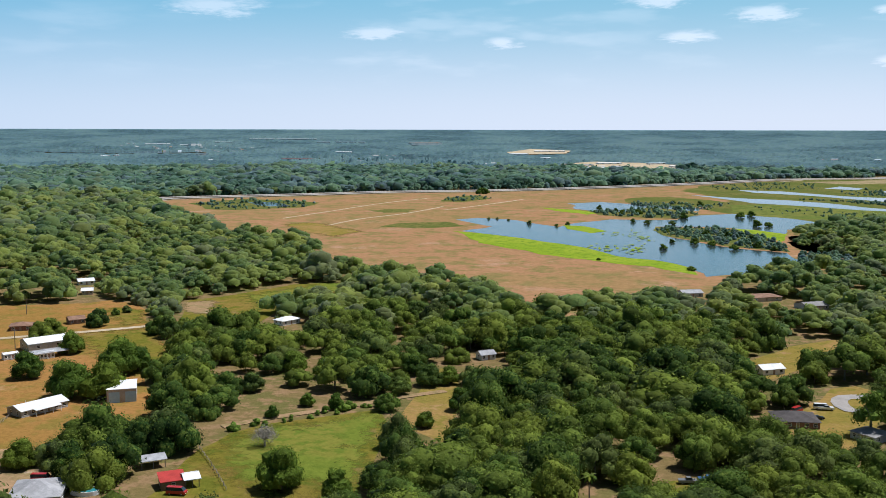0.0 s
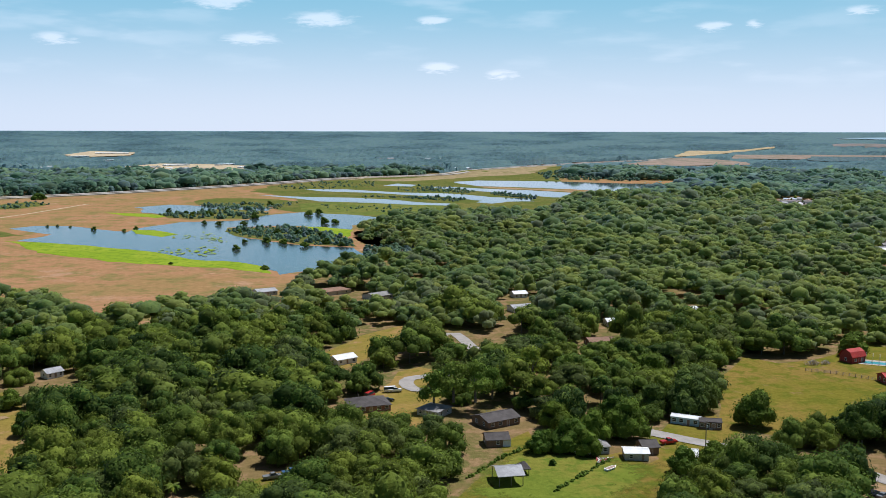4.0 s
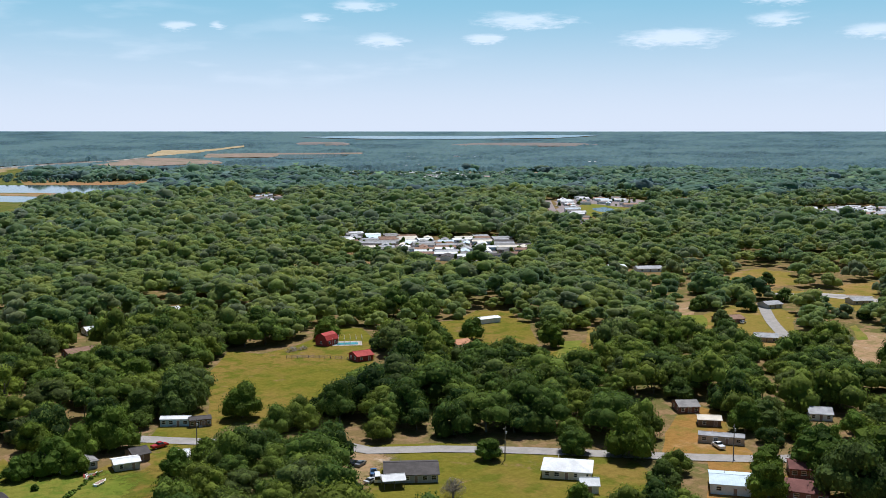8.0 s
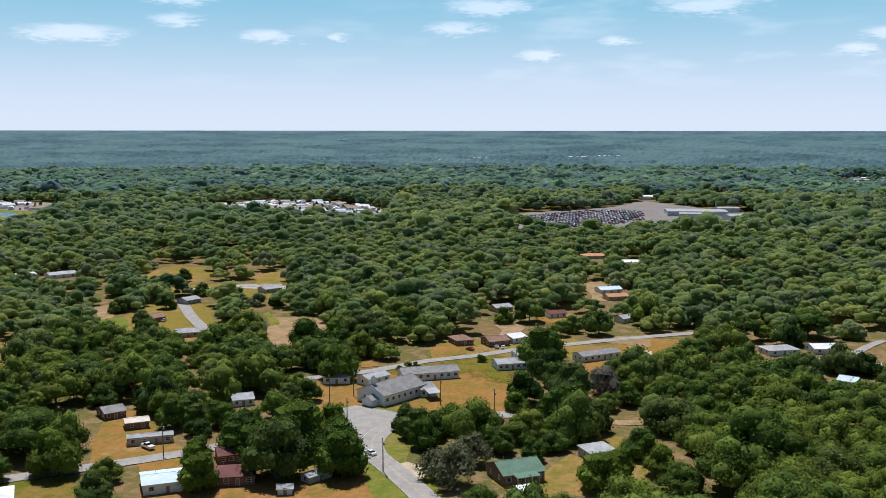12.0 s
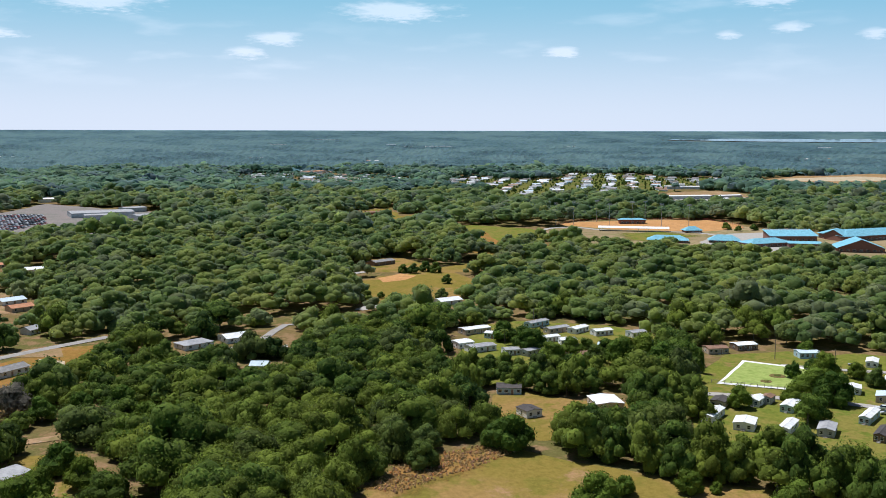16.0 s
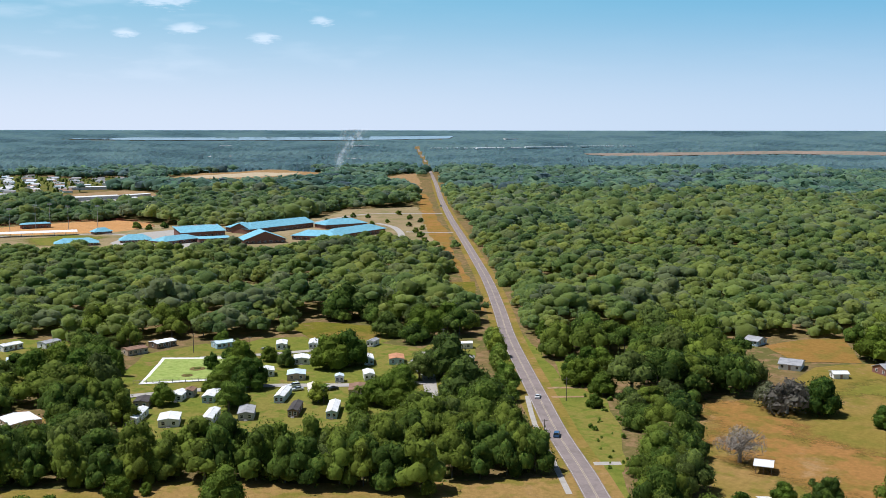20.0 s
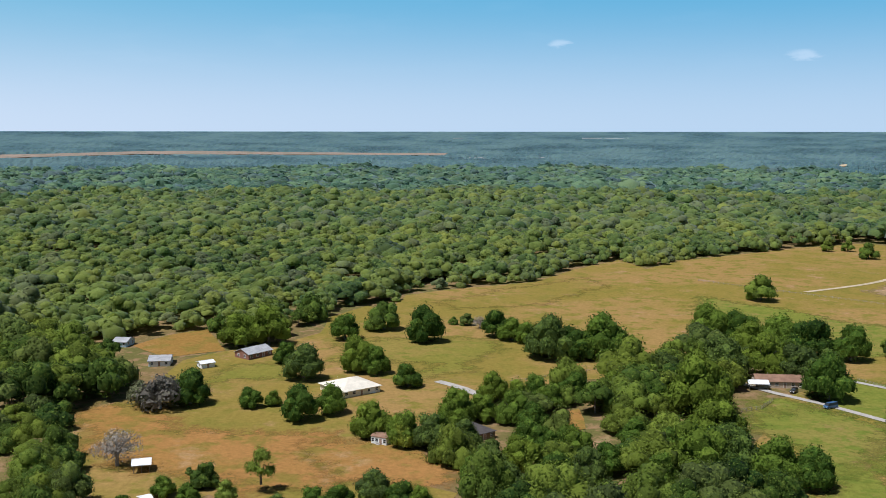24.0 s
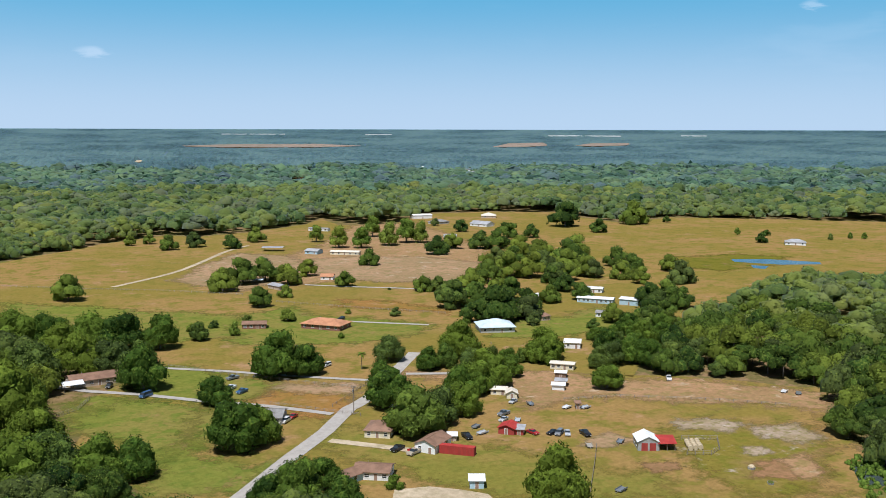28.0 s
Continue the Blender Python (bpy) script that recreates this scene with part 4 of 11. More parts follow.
patch("lawn", [(-184.0, -506.2), (-217.6, -515.3), (-217.8, -484.7), (-233.3, -474.8), (-257.5, -431.7), (-230.4, -407.6), (-197.1, -413.6), (-165.5, -419.4), (-152.0, -442.1), (-151.3, -473.5)], LAWN, 0.12, "watered green lawn round the brick house", clear=False)
patch("lawn", [(-65.4, -372.1), (-83.0, -370.0), (-112.3, -340.9), (-114.8, -324.3), (-96.0, -292.7), (-77.9, -310.6), (-61.9, -334.6)], LAWN, 0.12, "green rough pasture", clear=False)
patch("lawn", [(-85.9, -253.7), (-98.0, -273.0), (-114.9, -274.5), (-99.8, -255.2)], LAWN, 0.12, "green rough pasture", clear=False)
patch("lawn", [(-76.9, -615.7), (-108.5, -584.7), (-152.6, -536.0), (-181.4, -507.8), (-161.0, -451.5), (-129.4, -456.4), (-125.1, -490.1), (-68.4, -551.6)], LAWN, 0.12, "green rough pasture", clear=False)
patch("dirt", [(-185.3, -648.2), (-222.6, -704.8), (-276.3, -769.2), (-308.0, -727.2), (-290.0, -644.2), (-210.5, -577.9)], DIRT, 0.12, "worn brown ground at the farm track", clear=False)
patch("dirt", [(-233.5, -196.9), (-243.9, -192.4), (-244.9, -182.9), (-229.8, -180.9), (-221.8, -188.4)], CLAYSOIL, 0.14, "reddish trampled ground round a feeder", 2.0, False)
patch("lawn", [(59.4, 300.6), (76.1, 296.3), (85.2, 286.8), (92.0, 276.0), (80.0, 255.0), (66.6, 240.0), (33.8, 262.6), (41.9, 279.8)], GREENLAWN, 0.12, "fresh green lawn behind the lane", 3.0, False)
patch("lawn", [(-161.9, 269.0), (-154.6, 289.3), (-130.1, 317.0), (-111.8, 262.9), (-113.8, 244.7), (-142.0, 241.3)], GREENLAWN, 0.12, "green field with dry patches", 4.0, False)
patch("lawn", [(-296.0, 522.6), (-289.6, 552.2), (-276.9, 585.7), (-256.4, 595.1), (-248.6, 567.7), (-261.9, 517.9), (-274.4, 486.2)], GREENLAWN, 0.12, "green strip of pasture behind the wood", 4.0, False)
patch("dirt", [(-241.6, -193.8), (-250.0, -193.0), (-240.8, -179.7), (-232.6, -179.2), (-233.0, -185.6)], WORN, 0.14, "pale sandy ground beside the feeder", 2.0, False)
patch("dirt", [(-258.5, -220.5), (-275.4, -217.9), (-273.5, -200.6), (-260.6, -201.5), (-254.4, -212.2)], PALEDUST, 0.14, "pale sand blown bare on the pasture", 2.0, False)
patch("dirt", [(-241.3, -240.0), (-259.4, -233.8), (-262.6, -224.0), (-251.2, -221.3), (-236.3, -232.4)], PALEDUST, 0.14, "pale sand blown bare on the pasture", 2.0, False)
patch("dirt", [(-241.2, -209.9), (-248.3, -207.0), (-246.0, -200.5), (-236.5, -201.2)], PALEDUST, 0.14, "pale sand blown bare on the pasture", 2.0, False)
patch("dirt", [(-201.2, -214.3), (-213.2, -209.8), (-209.8, -203.0), (-199.3, -205.0)], CLAYSOIL, 0.14, "trampled ground below the hay barn", 2.0, False)
patch("pasture", [(-290.6, -220.5), (-298.0, -212.1), (-271.1, -185.3), (-263.8, -173.8), (-240.5, -157.9), (-223.5, -168.2), (-258.9, -192.7)], PASTURE, 0.08, "thin grass along the wood's edge", 2.0, False)
patch("lawn", [(-71.9, -383.3), (-108.3, -350.3), (-93.1, -299.6), (-99.4, -271.1), (-89.0, -249.9), (-65.9, -263.9), (-76.3, -303.3)], LAWN, 0.12, "green field beside the ranch road", 6.0, False)
patch("lawn", [(-141.1, -303.0), (-151.1, -278.3), (-165.4, -276.8), (-171.6, -252.1), (-185.7, -229.5), (-194.3, -213.6), (-208.3, -208.0), (-189.4, -188.9), (-151.8, -211.7), (-138.1, -231.2), (-135.3, -249.4), (-125.4, -280.1)], OLIVE, 0.11, "olive grass round the ranch buildings", 4.0, False)
patch("meadow", [(-566.6, -569.4), (-619.8, -559.1), (-648.9, -520.8), (-600.2, -491.6), (-540.4, -492.2), (-523.0, -519.5)], MEADOW, 0.08, "brown marshy grass round the pond", 6.0, False)
patch("dirt", [(-204.3, -241.6), (-214.6, -242.4), (-215.2, -234.8), (-205.5, -229.3), (-200.2, -233.9)], DIRT, 0.14, "trampled ground by a gate", 2.0, False)
patch("dirt", [(-128.0, -233.4), (-137.4, -230.7), (-149.1, -216.7), (-145.9, -204.2), (-119.3, -220.8)], SAND, 0.14, "pale gravel yard at the pasture's edge", 1.0, False)
patch("pond", [(-255.2, -179.3), (-262.6, -180.7), (-266.7, -176.3), (-257.8, -164.4), (-245.3, -163.1), (-245.4, -169.5)], WATER, 0.16, "dark reedy pond at the pasture's edge", 1.0, False, "pond")
patch("sedge", [(-253.2, -181.7), (-260.9, -185.5), (-269.7, -183.8), (-277.7, -175.6), (-250.2, -156.0), (-238.4, -158.3), (-238.6, -167.3)], SEDGE, 0.02, "rushes round a small pond", 1.0, False)
patch("dirt", [(-251.7, -527.2), (-275.5, -500.5), (-290.9, -468.7), (-281.7, -453.9), (-262.2, -476.5), (-239.4, -501.5)], DRY, 0.12, "straw-coloured paddock", clear=False)
patch("dirt", [(-308.6, -706.3), (-346.1, -702.7), (-399.1, -668.6), (-418.0, -616.3), (-366.6, -547.1), (-331.2, -554.9), (-305.9, -571.1), (-278.6, -618.8)], DIRT, 0.12, "brown bare paddock among ranch houses", clear=False)
patch("lawn", [(107.7, -414.3), (94.5, -471.5), (59.5, -472.0), (40.8, -466.5), (40.9, -419.7), (64.6, -380.3), (62.9, -410.6), (87.0, -411.5)], OLIVE, 0.12, "green pasture between oaks", 14.0, False)
patch("dirt", [(88.0, -567.2), (39.6, -630.1), (-9.2, -686.7), (-24.8, -645.9), (20.4, -566.9), (63.6, -548.9)], PASTURE, 0.12, "straw-coloured far pasture", clear=False)
patch("dirt", [(87.9, -303.4), (57.3, -310.2), (28.4, -280.9), (37.7, -266.5), (73.1, -271.1)], DRY, 0.12, "brown sunburnt pasture", clear=False)
patch("lawn", [(-60.9, -346.4), (-84.7, -367.4), (-110.3, -347.6), (-94.1, -308.0), (-71.1, -277.6), (-69.4, -317.5)], LAWN, 0.12, "green rough pasture with reddish weeds", clear=False)

# ---- roads ----
HIGHWAY = [(-844.0, 1195.4), (-839.5, 1241.8), (-775.8, 1306.5), (-695.2, 1379.0), (-584.5, 1492.6), (-465.4, 1569.8), (-370.6, 1652.0), (-273.3, 1757.5), (-182.8, 1869.3), (-104.2, 1975.9), (16.7, 2152.5), (242.6, 2320.8), (352.6, 2561.1), (501.4, 2745.9), (661.8, 2884.0), (840.8, 3019.5), (982.9, 3067.3), (1120.3, 3187.4)]
way_of("highway_verge", HIGHWAY, 54.0, VERGE, "dry mown verge along the highway", 0.1, 4.0)
for side in (-14.0, 14.0):
    bm = bmesh.new()
    ribbon(bm, HIGHWAY, 15.0, 1.4, side)
    tagged(part("highway", bm, CONCRETE), "pale grey carriageway of a four-lane highway", "road", kind="structure")
way_of("highway_ramp", [(15.8, 2079.4), (57.9, 2160.2), (69.9, 2359.1), (92.5, 2436.3), (195.8, 2369.4), (265.4, 2390.3)], 9.0, SAND, "pale ramp beside the highway", 0.4, 4.0)
way_of("lane", [(-355.0, 369.1), (-342.5, 381.3), (-321.7, 400.7), (-296.3, 428.3)], 5.0, SAND, "pale sandy farm lane", margin=1.5)
way_of("lane", [(-173.5, 284.2), (-163.1, 298.7), (-151.7, 311.2), (-140.0, 325.0), (-131.2, 336.8), (-116.4, 352.6)], 4.0, DIRT, "pale sandy track at the lawn's edge", margin=2.0)
way_of("cul_de_sac", [(38.4, 374.0), (29.9, 374.9), (26.9, 384.5), (29.3, 392.8), (37.4, 396.0), (44.4, 397.8), (50.4, 408.0)], 6.0, LANE, "pale cul-de-sac road", margin=2.0)
way_of("street", [(49.2, 473.3), (58.3, 480.3), (66.7, 428.0), (86.5, 451.4)], 6.0, LANE, "pale residential street among trees", margin=6.0)
way_of("lane_road", [(90.6, 326.7), (104.4, 311.3), (121.0, 295.7), (140.0, 280.0), (154.9, 266.7), (158.5, 257.7), (177.0, 246.2), (198.5, 228.6), (216.6, 211.5), (233.8, 195.5), (247.6, 183.4), (258.4, 175.6), (287.4, 161.2), (307.7, 155.0)], 6.6, LANE, "two-lane country road past small houses", margin=3.0)
way_of("curved_road", [(237.4, 92.5), (245.1, 99.9), (253.4, 107.7), (262.6, 117.2), (269.8, 124.6), (279.4, 130.4), (289.1, 132.8), (297.4, 132.6), (303.9, 130.5), (309.6, 125.9), (315.6, 116.0), (324.1, 104.6), (329.1, 93.8)], 8.0, LANE, "curving two-lane road beside the church", margin=4.0, centre=True, edges=True)
way_of("side_road", [(329.0, 94.8), (330.9, 86.1), (333.8, 76.4)], 7.0, LANE, "side road below the church", margin=3.0)
patch("verge", [(318.2, 159.5), (321.5, 136.8), (325.8, 107.2), (316.7, 104.3), (278.9, 118.1), (267.9, 113.7), (264.2, 106.1), (257.2, 100.0), (242.3, 91.3), (231.0, 90.1), (228.9, 104.4), (259.2, 124.6), (283.1, 135.4), (288.9, 142.2)], LAWN, 0.07, "grass verges round the bend")
patch("drive", [(264.3, 115.2), (267.6, 112.7), (264.0, 104.0), (259.7, 101.7), (254.0, 103.5), (258.5, 109.8)], SAND, 0.12, "pale sandy apron beside the bend", 0.8, False)
patch("lawn", [(242.8, 145.0), (256.6, 142.4), (257.0, 139.2), (244.0, 130.7), (235.8, 136.1)], PASTURE, 0.06, "sunny grass under big oaks")
patch("car_park", [(311.4, 158.9), (318.9, 154.6), (316.5, 143.0), (314.9, 135.1), (307.7, 130.1), (295.1, 131.7), (283.6, 131.5), (270.5, 127.4), (279.7, 136.1), (298.6, 149.9)], LANE, 0.11, "worn grey church car park", 0.6, False)
way_of("street", [(337.2, 199.3), (351.4, 186.3), (368.7, 170.8), (393.1, 156.5), (410.4, 139.7), (428.2, 126.8), (449.6, 105.4), (472.8, 82.1), (497.0, 53.8)], 6.0, LANE, "quiet street behind the church", margin=3.0)
way_of("street", [(487.9, 351.9), (458.0, 326.3), (438.5, 308.5), (416.4, 285.8)], 6.5, LANE, "pale subdivision street", margin=3.0)
way_of("street", [(520.1, 373.0), (539.7, 350.9), (561.9, 326.1)], 6.0, LANE, "pale subdivision street", margin=3.0)
way_of("park_lane", [(338.7, -179.1), (329.1, -199.5), (316.1, -222.8), (301.0, -238.7), (283.3, -256.9), (271.1, -273.4)], 5.0, CONCRETE, "pale lane of the mobile home park", margin=2.0)
way_of("park_lane", [(373.3, -235.0), (358.5, -258.5), (347.7, -281.5)], 4.5, CONCRETE, "pale lane of the mobile home park", margin=2.0)
way_of("verge", [(138.2, -207.3), (163.1, -230.8), (191.3, -255.8), (225.1, -288.2), (269.3, -330.7), (308.1, -368.9), (361.5, -424.5), (435.8, -499.5), (533.0, -593.3), (639.9, -695.5), (792.8, -841.4), (1025.7, -1068.9), (1429.4, -1470.0)], 15.0, PASTURE, "grass verge beside the main road", -0.2, 0.0)
way_of("main_road", [(138.2, -207.3), (163.1, -230.8), (191.3, -255.8), (225.1, -288.2), (269.3, -330.7), (308.1, -368.9), (361.5, -424.5), (435.8, -499.5), (533.0, -593.3), (639.9, -695.5), (792.8, -841.4), (1025.7, -1068.9), (1429.4, -1470.0), (2167.8, -2189.8), (2806.7, -2784.6)], 7.4, ASPHALT, "long straight two-lane main road", margin=4.0, centre=True, edges=True)
way_of("drive", [(230.4, -300.6), (227.7, -304.7), (219.9, -312.3)], 2.4, DIRT, "sandy drive off the main road", -0.12, 1.0)
way_of("drive", [(221.4, -291.6), (218.7, -294.7), (213.0, -300.5)], 2.2, DIRT, "sandy drive off the main road", -0.12, 1.0)
way_of("drive", [(166.2, -240.2), (163.2, -243.4), (160.4, -246.2)], 3.0, CONCRETE, "pale short drive off the main road", -0.12, 1.0)
way_of("footpath", [(156.4, -214.6), (178.1, -235.0), (204.6, -260.0), (229.3, -286.5)], 1.8, CONCRETE, "pale concrete footpath beside the road", -0.10, 1.0)
way_of("ranch_road", [(-82.5, -243.9), (-92.0, -252.4), (-114.9, -274.5), (-134.7, -292.5), (-153.1, -312.7), (-166.2, -322.3), (-207.2, -366.7), (-218.6, -379.0)], 5.6, CONCRETE, "pale ranch road between paddocks", margin=3.0)
way_of("drive", [(-68.2, -398.4), (-78.2, -385.3), (-93.7, -370.8), (-109.4, -351.6), (-129.7, -330.0), (-144.9, -309.5)], 3.3, CONCRETE, "pale concrete ranch drive", margin=1.0)
way_of("drive", [(-112.9, -408.0), (-133.5, -389.3), (-154.4, -367.1), (-178.8, -344.2)], 3.0, CONCRETE, "pale concrete ranch drive", margin=1.0)
way_of("drive", [(-195.8, -346.6), (-212.1, -337.5)], 3.3, CONCRETE, "pale concrete ranch drive", margin=1.0)
way_of("drive", [(-255.7, -586.1), (-277.4, -564.0), (-299.7, -544.4), (-320.5, -523.1)], 3.3, CONCRETE, "pale concrete ranch drive", margin=1.0)
way_of("drive", [(-146.5, -639.4), (-194.3, -679.1), (-227.4, -719.8), (-271.0, -781.5), (-302.5, -813.3)], 4.0, SAND, "pale sand track through the pasture", margin=1.0)
way_of("drive", [(53.2, -385.6), (41.3, -375.7), (31.8, -362.5)], 4.0, CONCRETE, "pale concrete drive", margin=1.0)
way_of("drive", [(-131.2, -282.6), (-138.1, -274.2), (-145.4, -265.0), (-150.1, -258.8)], 4.0, SAND, "pale sandy drive", margin=1.0)
way_of("drive", [(-221.2, -463.7), (-239.2, -446.9), (-256.8, -430.4)], 3.0, CONCRETE, "pale concrete ranch drive", margin=1.0)

for p, m, words in (
    ([(591.6, 360.9), (605.4, 349.7), (579.1, 333.2), (564.5, 341.6)], LAWN, "sunny lawn between oaks"), ([(549.7, 355.1), (556.5, 336.8), (557.0, 318.4), (547.4, 313.0), (538.3, 347.9)], CONCRETE, "pale street seen between trees"),
    ([(464.3, 281.9), (473.5, 281.6), (440.9, 260.4), (435.1, 262.6)], LAWN, "sunny lawn between oaks"), ([(391.1, 206.8), (406.9, 210.6), (382.2, 197.1), (370.1, 193.5)], LAWN, "small lawn beside the street"),
    ([(377.6, 194.8), (387.8, 179.5), (378.8, 172.9), (367.3, 187.1)], DRY, "dry grass by the street"), ([(422.4, 166.5), (432.5, 155.3), (414.3, 143.6), (398.4, 156.0), (402.9, 161.6)], DRY, "rough dry grass lot"),
    ([(479.9, 152.4), (490.2, 143.4), (455.1, 130.5), (453.3, 142.7)], DIRT, "cluttered back yard"), ([(510.0, 138.1), (529.0, 123.8), (513.4, 113.9), (495.5, 128.1)], DRY, "bare lot beside houses"),
    ([(634.8, 142.6), (657.2, 129.7), (572.1, 111.3), (574.3, 123.9)], DIRT, "dusty yards among houses"), ([(719.1, 141.9), (782.9, 126.4), (748.4, 120.0), (673.7, 128.1)], DIRT, "dusty yards among houses"),
    ([(452.9, 38.3), (459.4, 28.2), (434.0, 25.3), (428.0, 34.9)], PASTURE, "sunny grass between oaks"), 
    ([(473.5, 96.5), (477.1, 71.4), (458.5, 70.0), (458.2, 90.6)], DIRT, "pale street fork between oaks"),
    ([(455.9, 79.2), (448.8, 67.2), (436.9, 65.9), (440.9, 71.3)], SAND, "sandy drive between oaks"), ([(354.0, 44.1), (358.0, 38.6), (330.6, 36.1), (332.7, 40.9)], SAND, "bright bare sand between trees"),
    ([(361.7, 24.1), (364.3, 16.8), (347.9, 16.0), (348.5, 22.2)], SAND, "bright bare sand between trees"), ([(263.4, 33.1), (272.7, 24.5), (256.7, 19.9), (251.2, 30.0)], DIRT, "bare ground under trees"),
    ([(333.1, 66.1), (337.2, 52.6), (332.0, 49.7), (328.1, 62.7)], DIRT, "reddish bare ground under oaks"), ([(447.7, 381.6), (459.2, 377.8), (426.7, 349.8), (419.0, 353.0)], DIRT, "bare patch between oaks"),
    ([(484.2, 442.7), (488.5, 437.9), (442.7, 397.8), (439.7, 401.1)], LAWN, "sunny lawn between oaks"), ([(419.7, 355.6), (431.0, 348.3), (402.7, 324.7), (393.8, 329.8)], LAWN, "sunny lawn between oaks"),
    ([(577.5, 442.7), (619.1, 444.3), (563.2, 404.1), (528.0, 402.2)], PASTURE, "sunny grass at the wood's edge"), ([(593.8, 367.4), (622.0, 361.3), (568.6, 325.8), (547.7, 334.5)], PASTURE, "sunny grass between oaks"),
    ([(273.8, 380.7), (288.3, 375.8), (270.6, 352.9), (259.3, 358.6)], LAWN, "sunny lawn between oaks"), ([(318.0, 344.3), (330.7, 339.8), (303.7, 312.1), (295.4, 318.0)], LAWN, "sunny lawn between oaks"),
    ([(351.4, 358.9), (362.6, 357.7), (334.5, 330.0), (325.7, 332.0)], PASTURE, "sunny grass between oaks"),
    ([(457.0, -18.7), (461.0, -30.6), (451.3, -31.0), (445.7, -18.6)], CONCRETE, "pale drive between houses"), ([(546.9, -75.8), (566.0, -95.7), (572.6, -103.2), (561.2, -101.7), (541.5, -79.5)], CONCRETE, "pale lane seen between trees"),
):
    patch("glade", p, m, 0.09, words, 3.0)
way_of("street", [(447.8, 6.7), (459.3, -6.3), (476.7, -19.9), (509.4, -32.6), (506.3, -52.2), (527.8, -76.1)], 4.5, LANE, "pale street under trees", margin=4.0)
way_of("street", [(663.7, -60.2), (682.4, -84.3), (695.9, -104.9)], 6.0, CONCRETE, "pale lane to the ball field", margin=4.0)

for p, m, words in (
    ([(35.0, -315.6), (30.2, -325.1), (24.2, -322.0), (23.4, -300.1), (31.0, -296.3)], DIRT, "bare yard among oaks"), ([(4.7, -344.0), (-4.4, -354.7), (-6.0, -328.3), (1.6, -322.7)], DRY, "bare yard among oaks"),
    ([(-4.0, -309.8), (-12.4, -319.9), (-12.3, -293.4), (-5.5, -288.9)], DIRT, "bare yard among oaks"), ([(17.7, -280.5), (10.5, -287.4), (8.8, -264.0), (14.8, -259.8)], DRY, "dry grass between oaks"),
    ([(53.5, -364.6), (45.9, -374.0), (41.4, -345.7), (47.9, -340.3)], PASTURE, "grass between oaks"),
):
    patch("glade", p, m, 0.11, words, 2.5)


def lily_pads(poly, count, label):
    """Small floating leaves in drifts, as one mesh."""
    r = np.random.default_rng(31)
    p = np.array(poly)
    vs, fs = [], []
    while len(fs) < count:
        x, y = r.uniform(p[:, 0].min(), p[:, 0].max()), r.uniform(p[:, 1].min(), p[:, 1].max())
        if not inside(poly, x, y) or math.sin(x * 0.045) + math.sin(y * 0.05 + x * 0.02) + r.uniform(-0.8, 0.8) < 0.5:
            continue
        w, turn = r.uniform(0.8, 2.4), r.uniform(0, 6.28)
        n = len(vs)
        vs += [(x + w * k * math.cos(turn + q), y + w * k * 1.5 * math.sin(turn + q), 0.38 + 0.002 * len(fs)) for q, k in zip(np.arange(7) * 0.8976, r.uniform(0.6, 1.1, 7))]
        fs.append(list(range(n, n + 7)))
    me = bpy.data.meshes.new("lily_pads")
    me.from_pydata(vs, [], fs)
    me.materials.append(ALGAE)
    tagged(new("lily_pads", me), label, "water plants", kind="stuff")


lily_pads([(-193.2, 963.9), (-131.7, 1016.4), (-96.2, 905.8), (-99.8, 806.1), (-135.0, 818.3), (-170.3, 874.9)], 110, "pale green lily pads drifting on the lake")

patch("sand", [(1911.6, -1159.2), (1991.0, -1423.6), (1886.7, -1495.2), (1789.5, -1355.8), (1818.1, -1166.7)], SAND, 0.12, "pale sand on the cleared building land", 4.0, False)

# ---- leaves ----
rng = np.random.default_rng(7)


def ball(cut=-2.0, fine=1):
    bm = bmesh.new()
    bmesh.ops.create_icosphere(bm, subdivisions=fine, radius=1.0)
    v = np.array([p.co for p in bm.verts])
    f = np.array([[p.index for p in t.verts] for t in bm.faces])
    bm.free()
    keep = v[f][:, :, 2].mean(1) > cut
    return v, f[keep]


HALF, KNOB = ball(-0.35), ball(-0.5, 0)


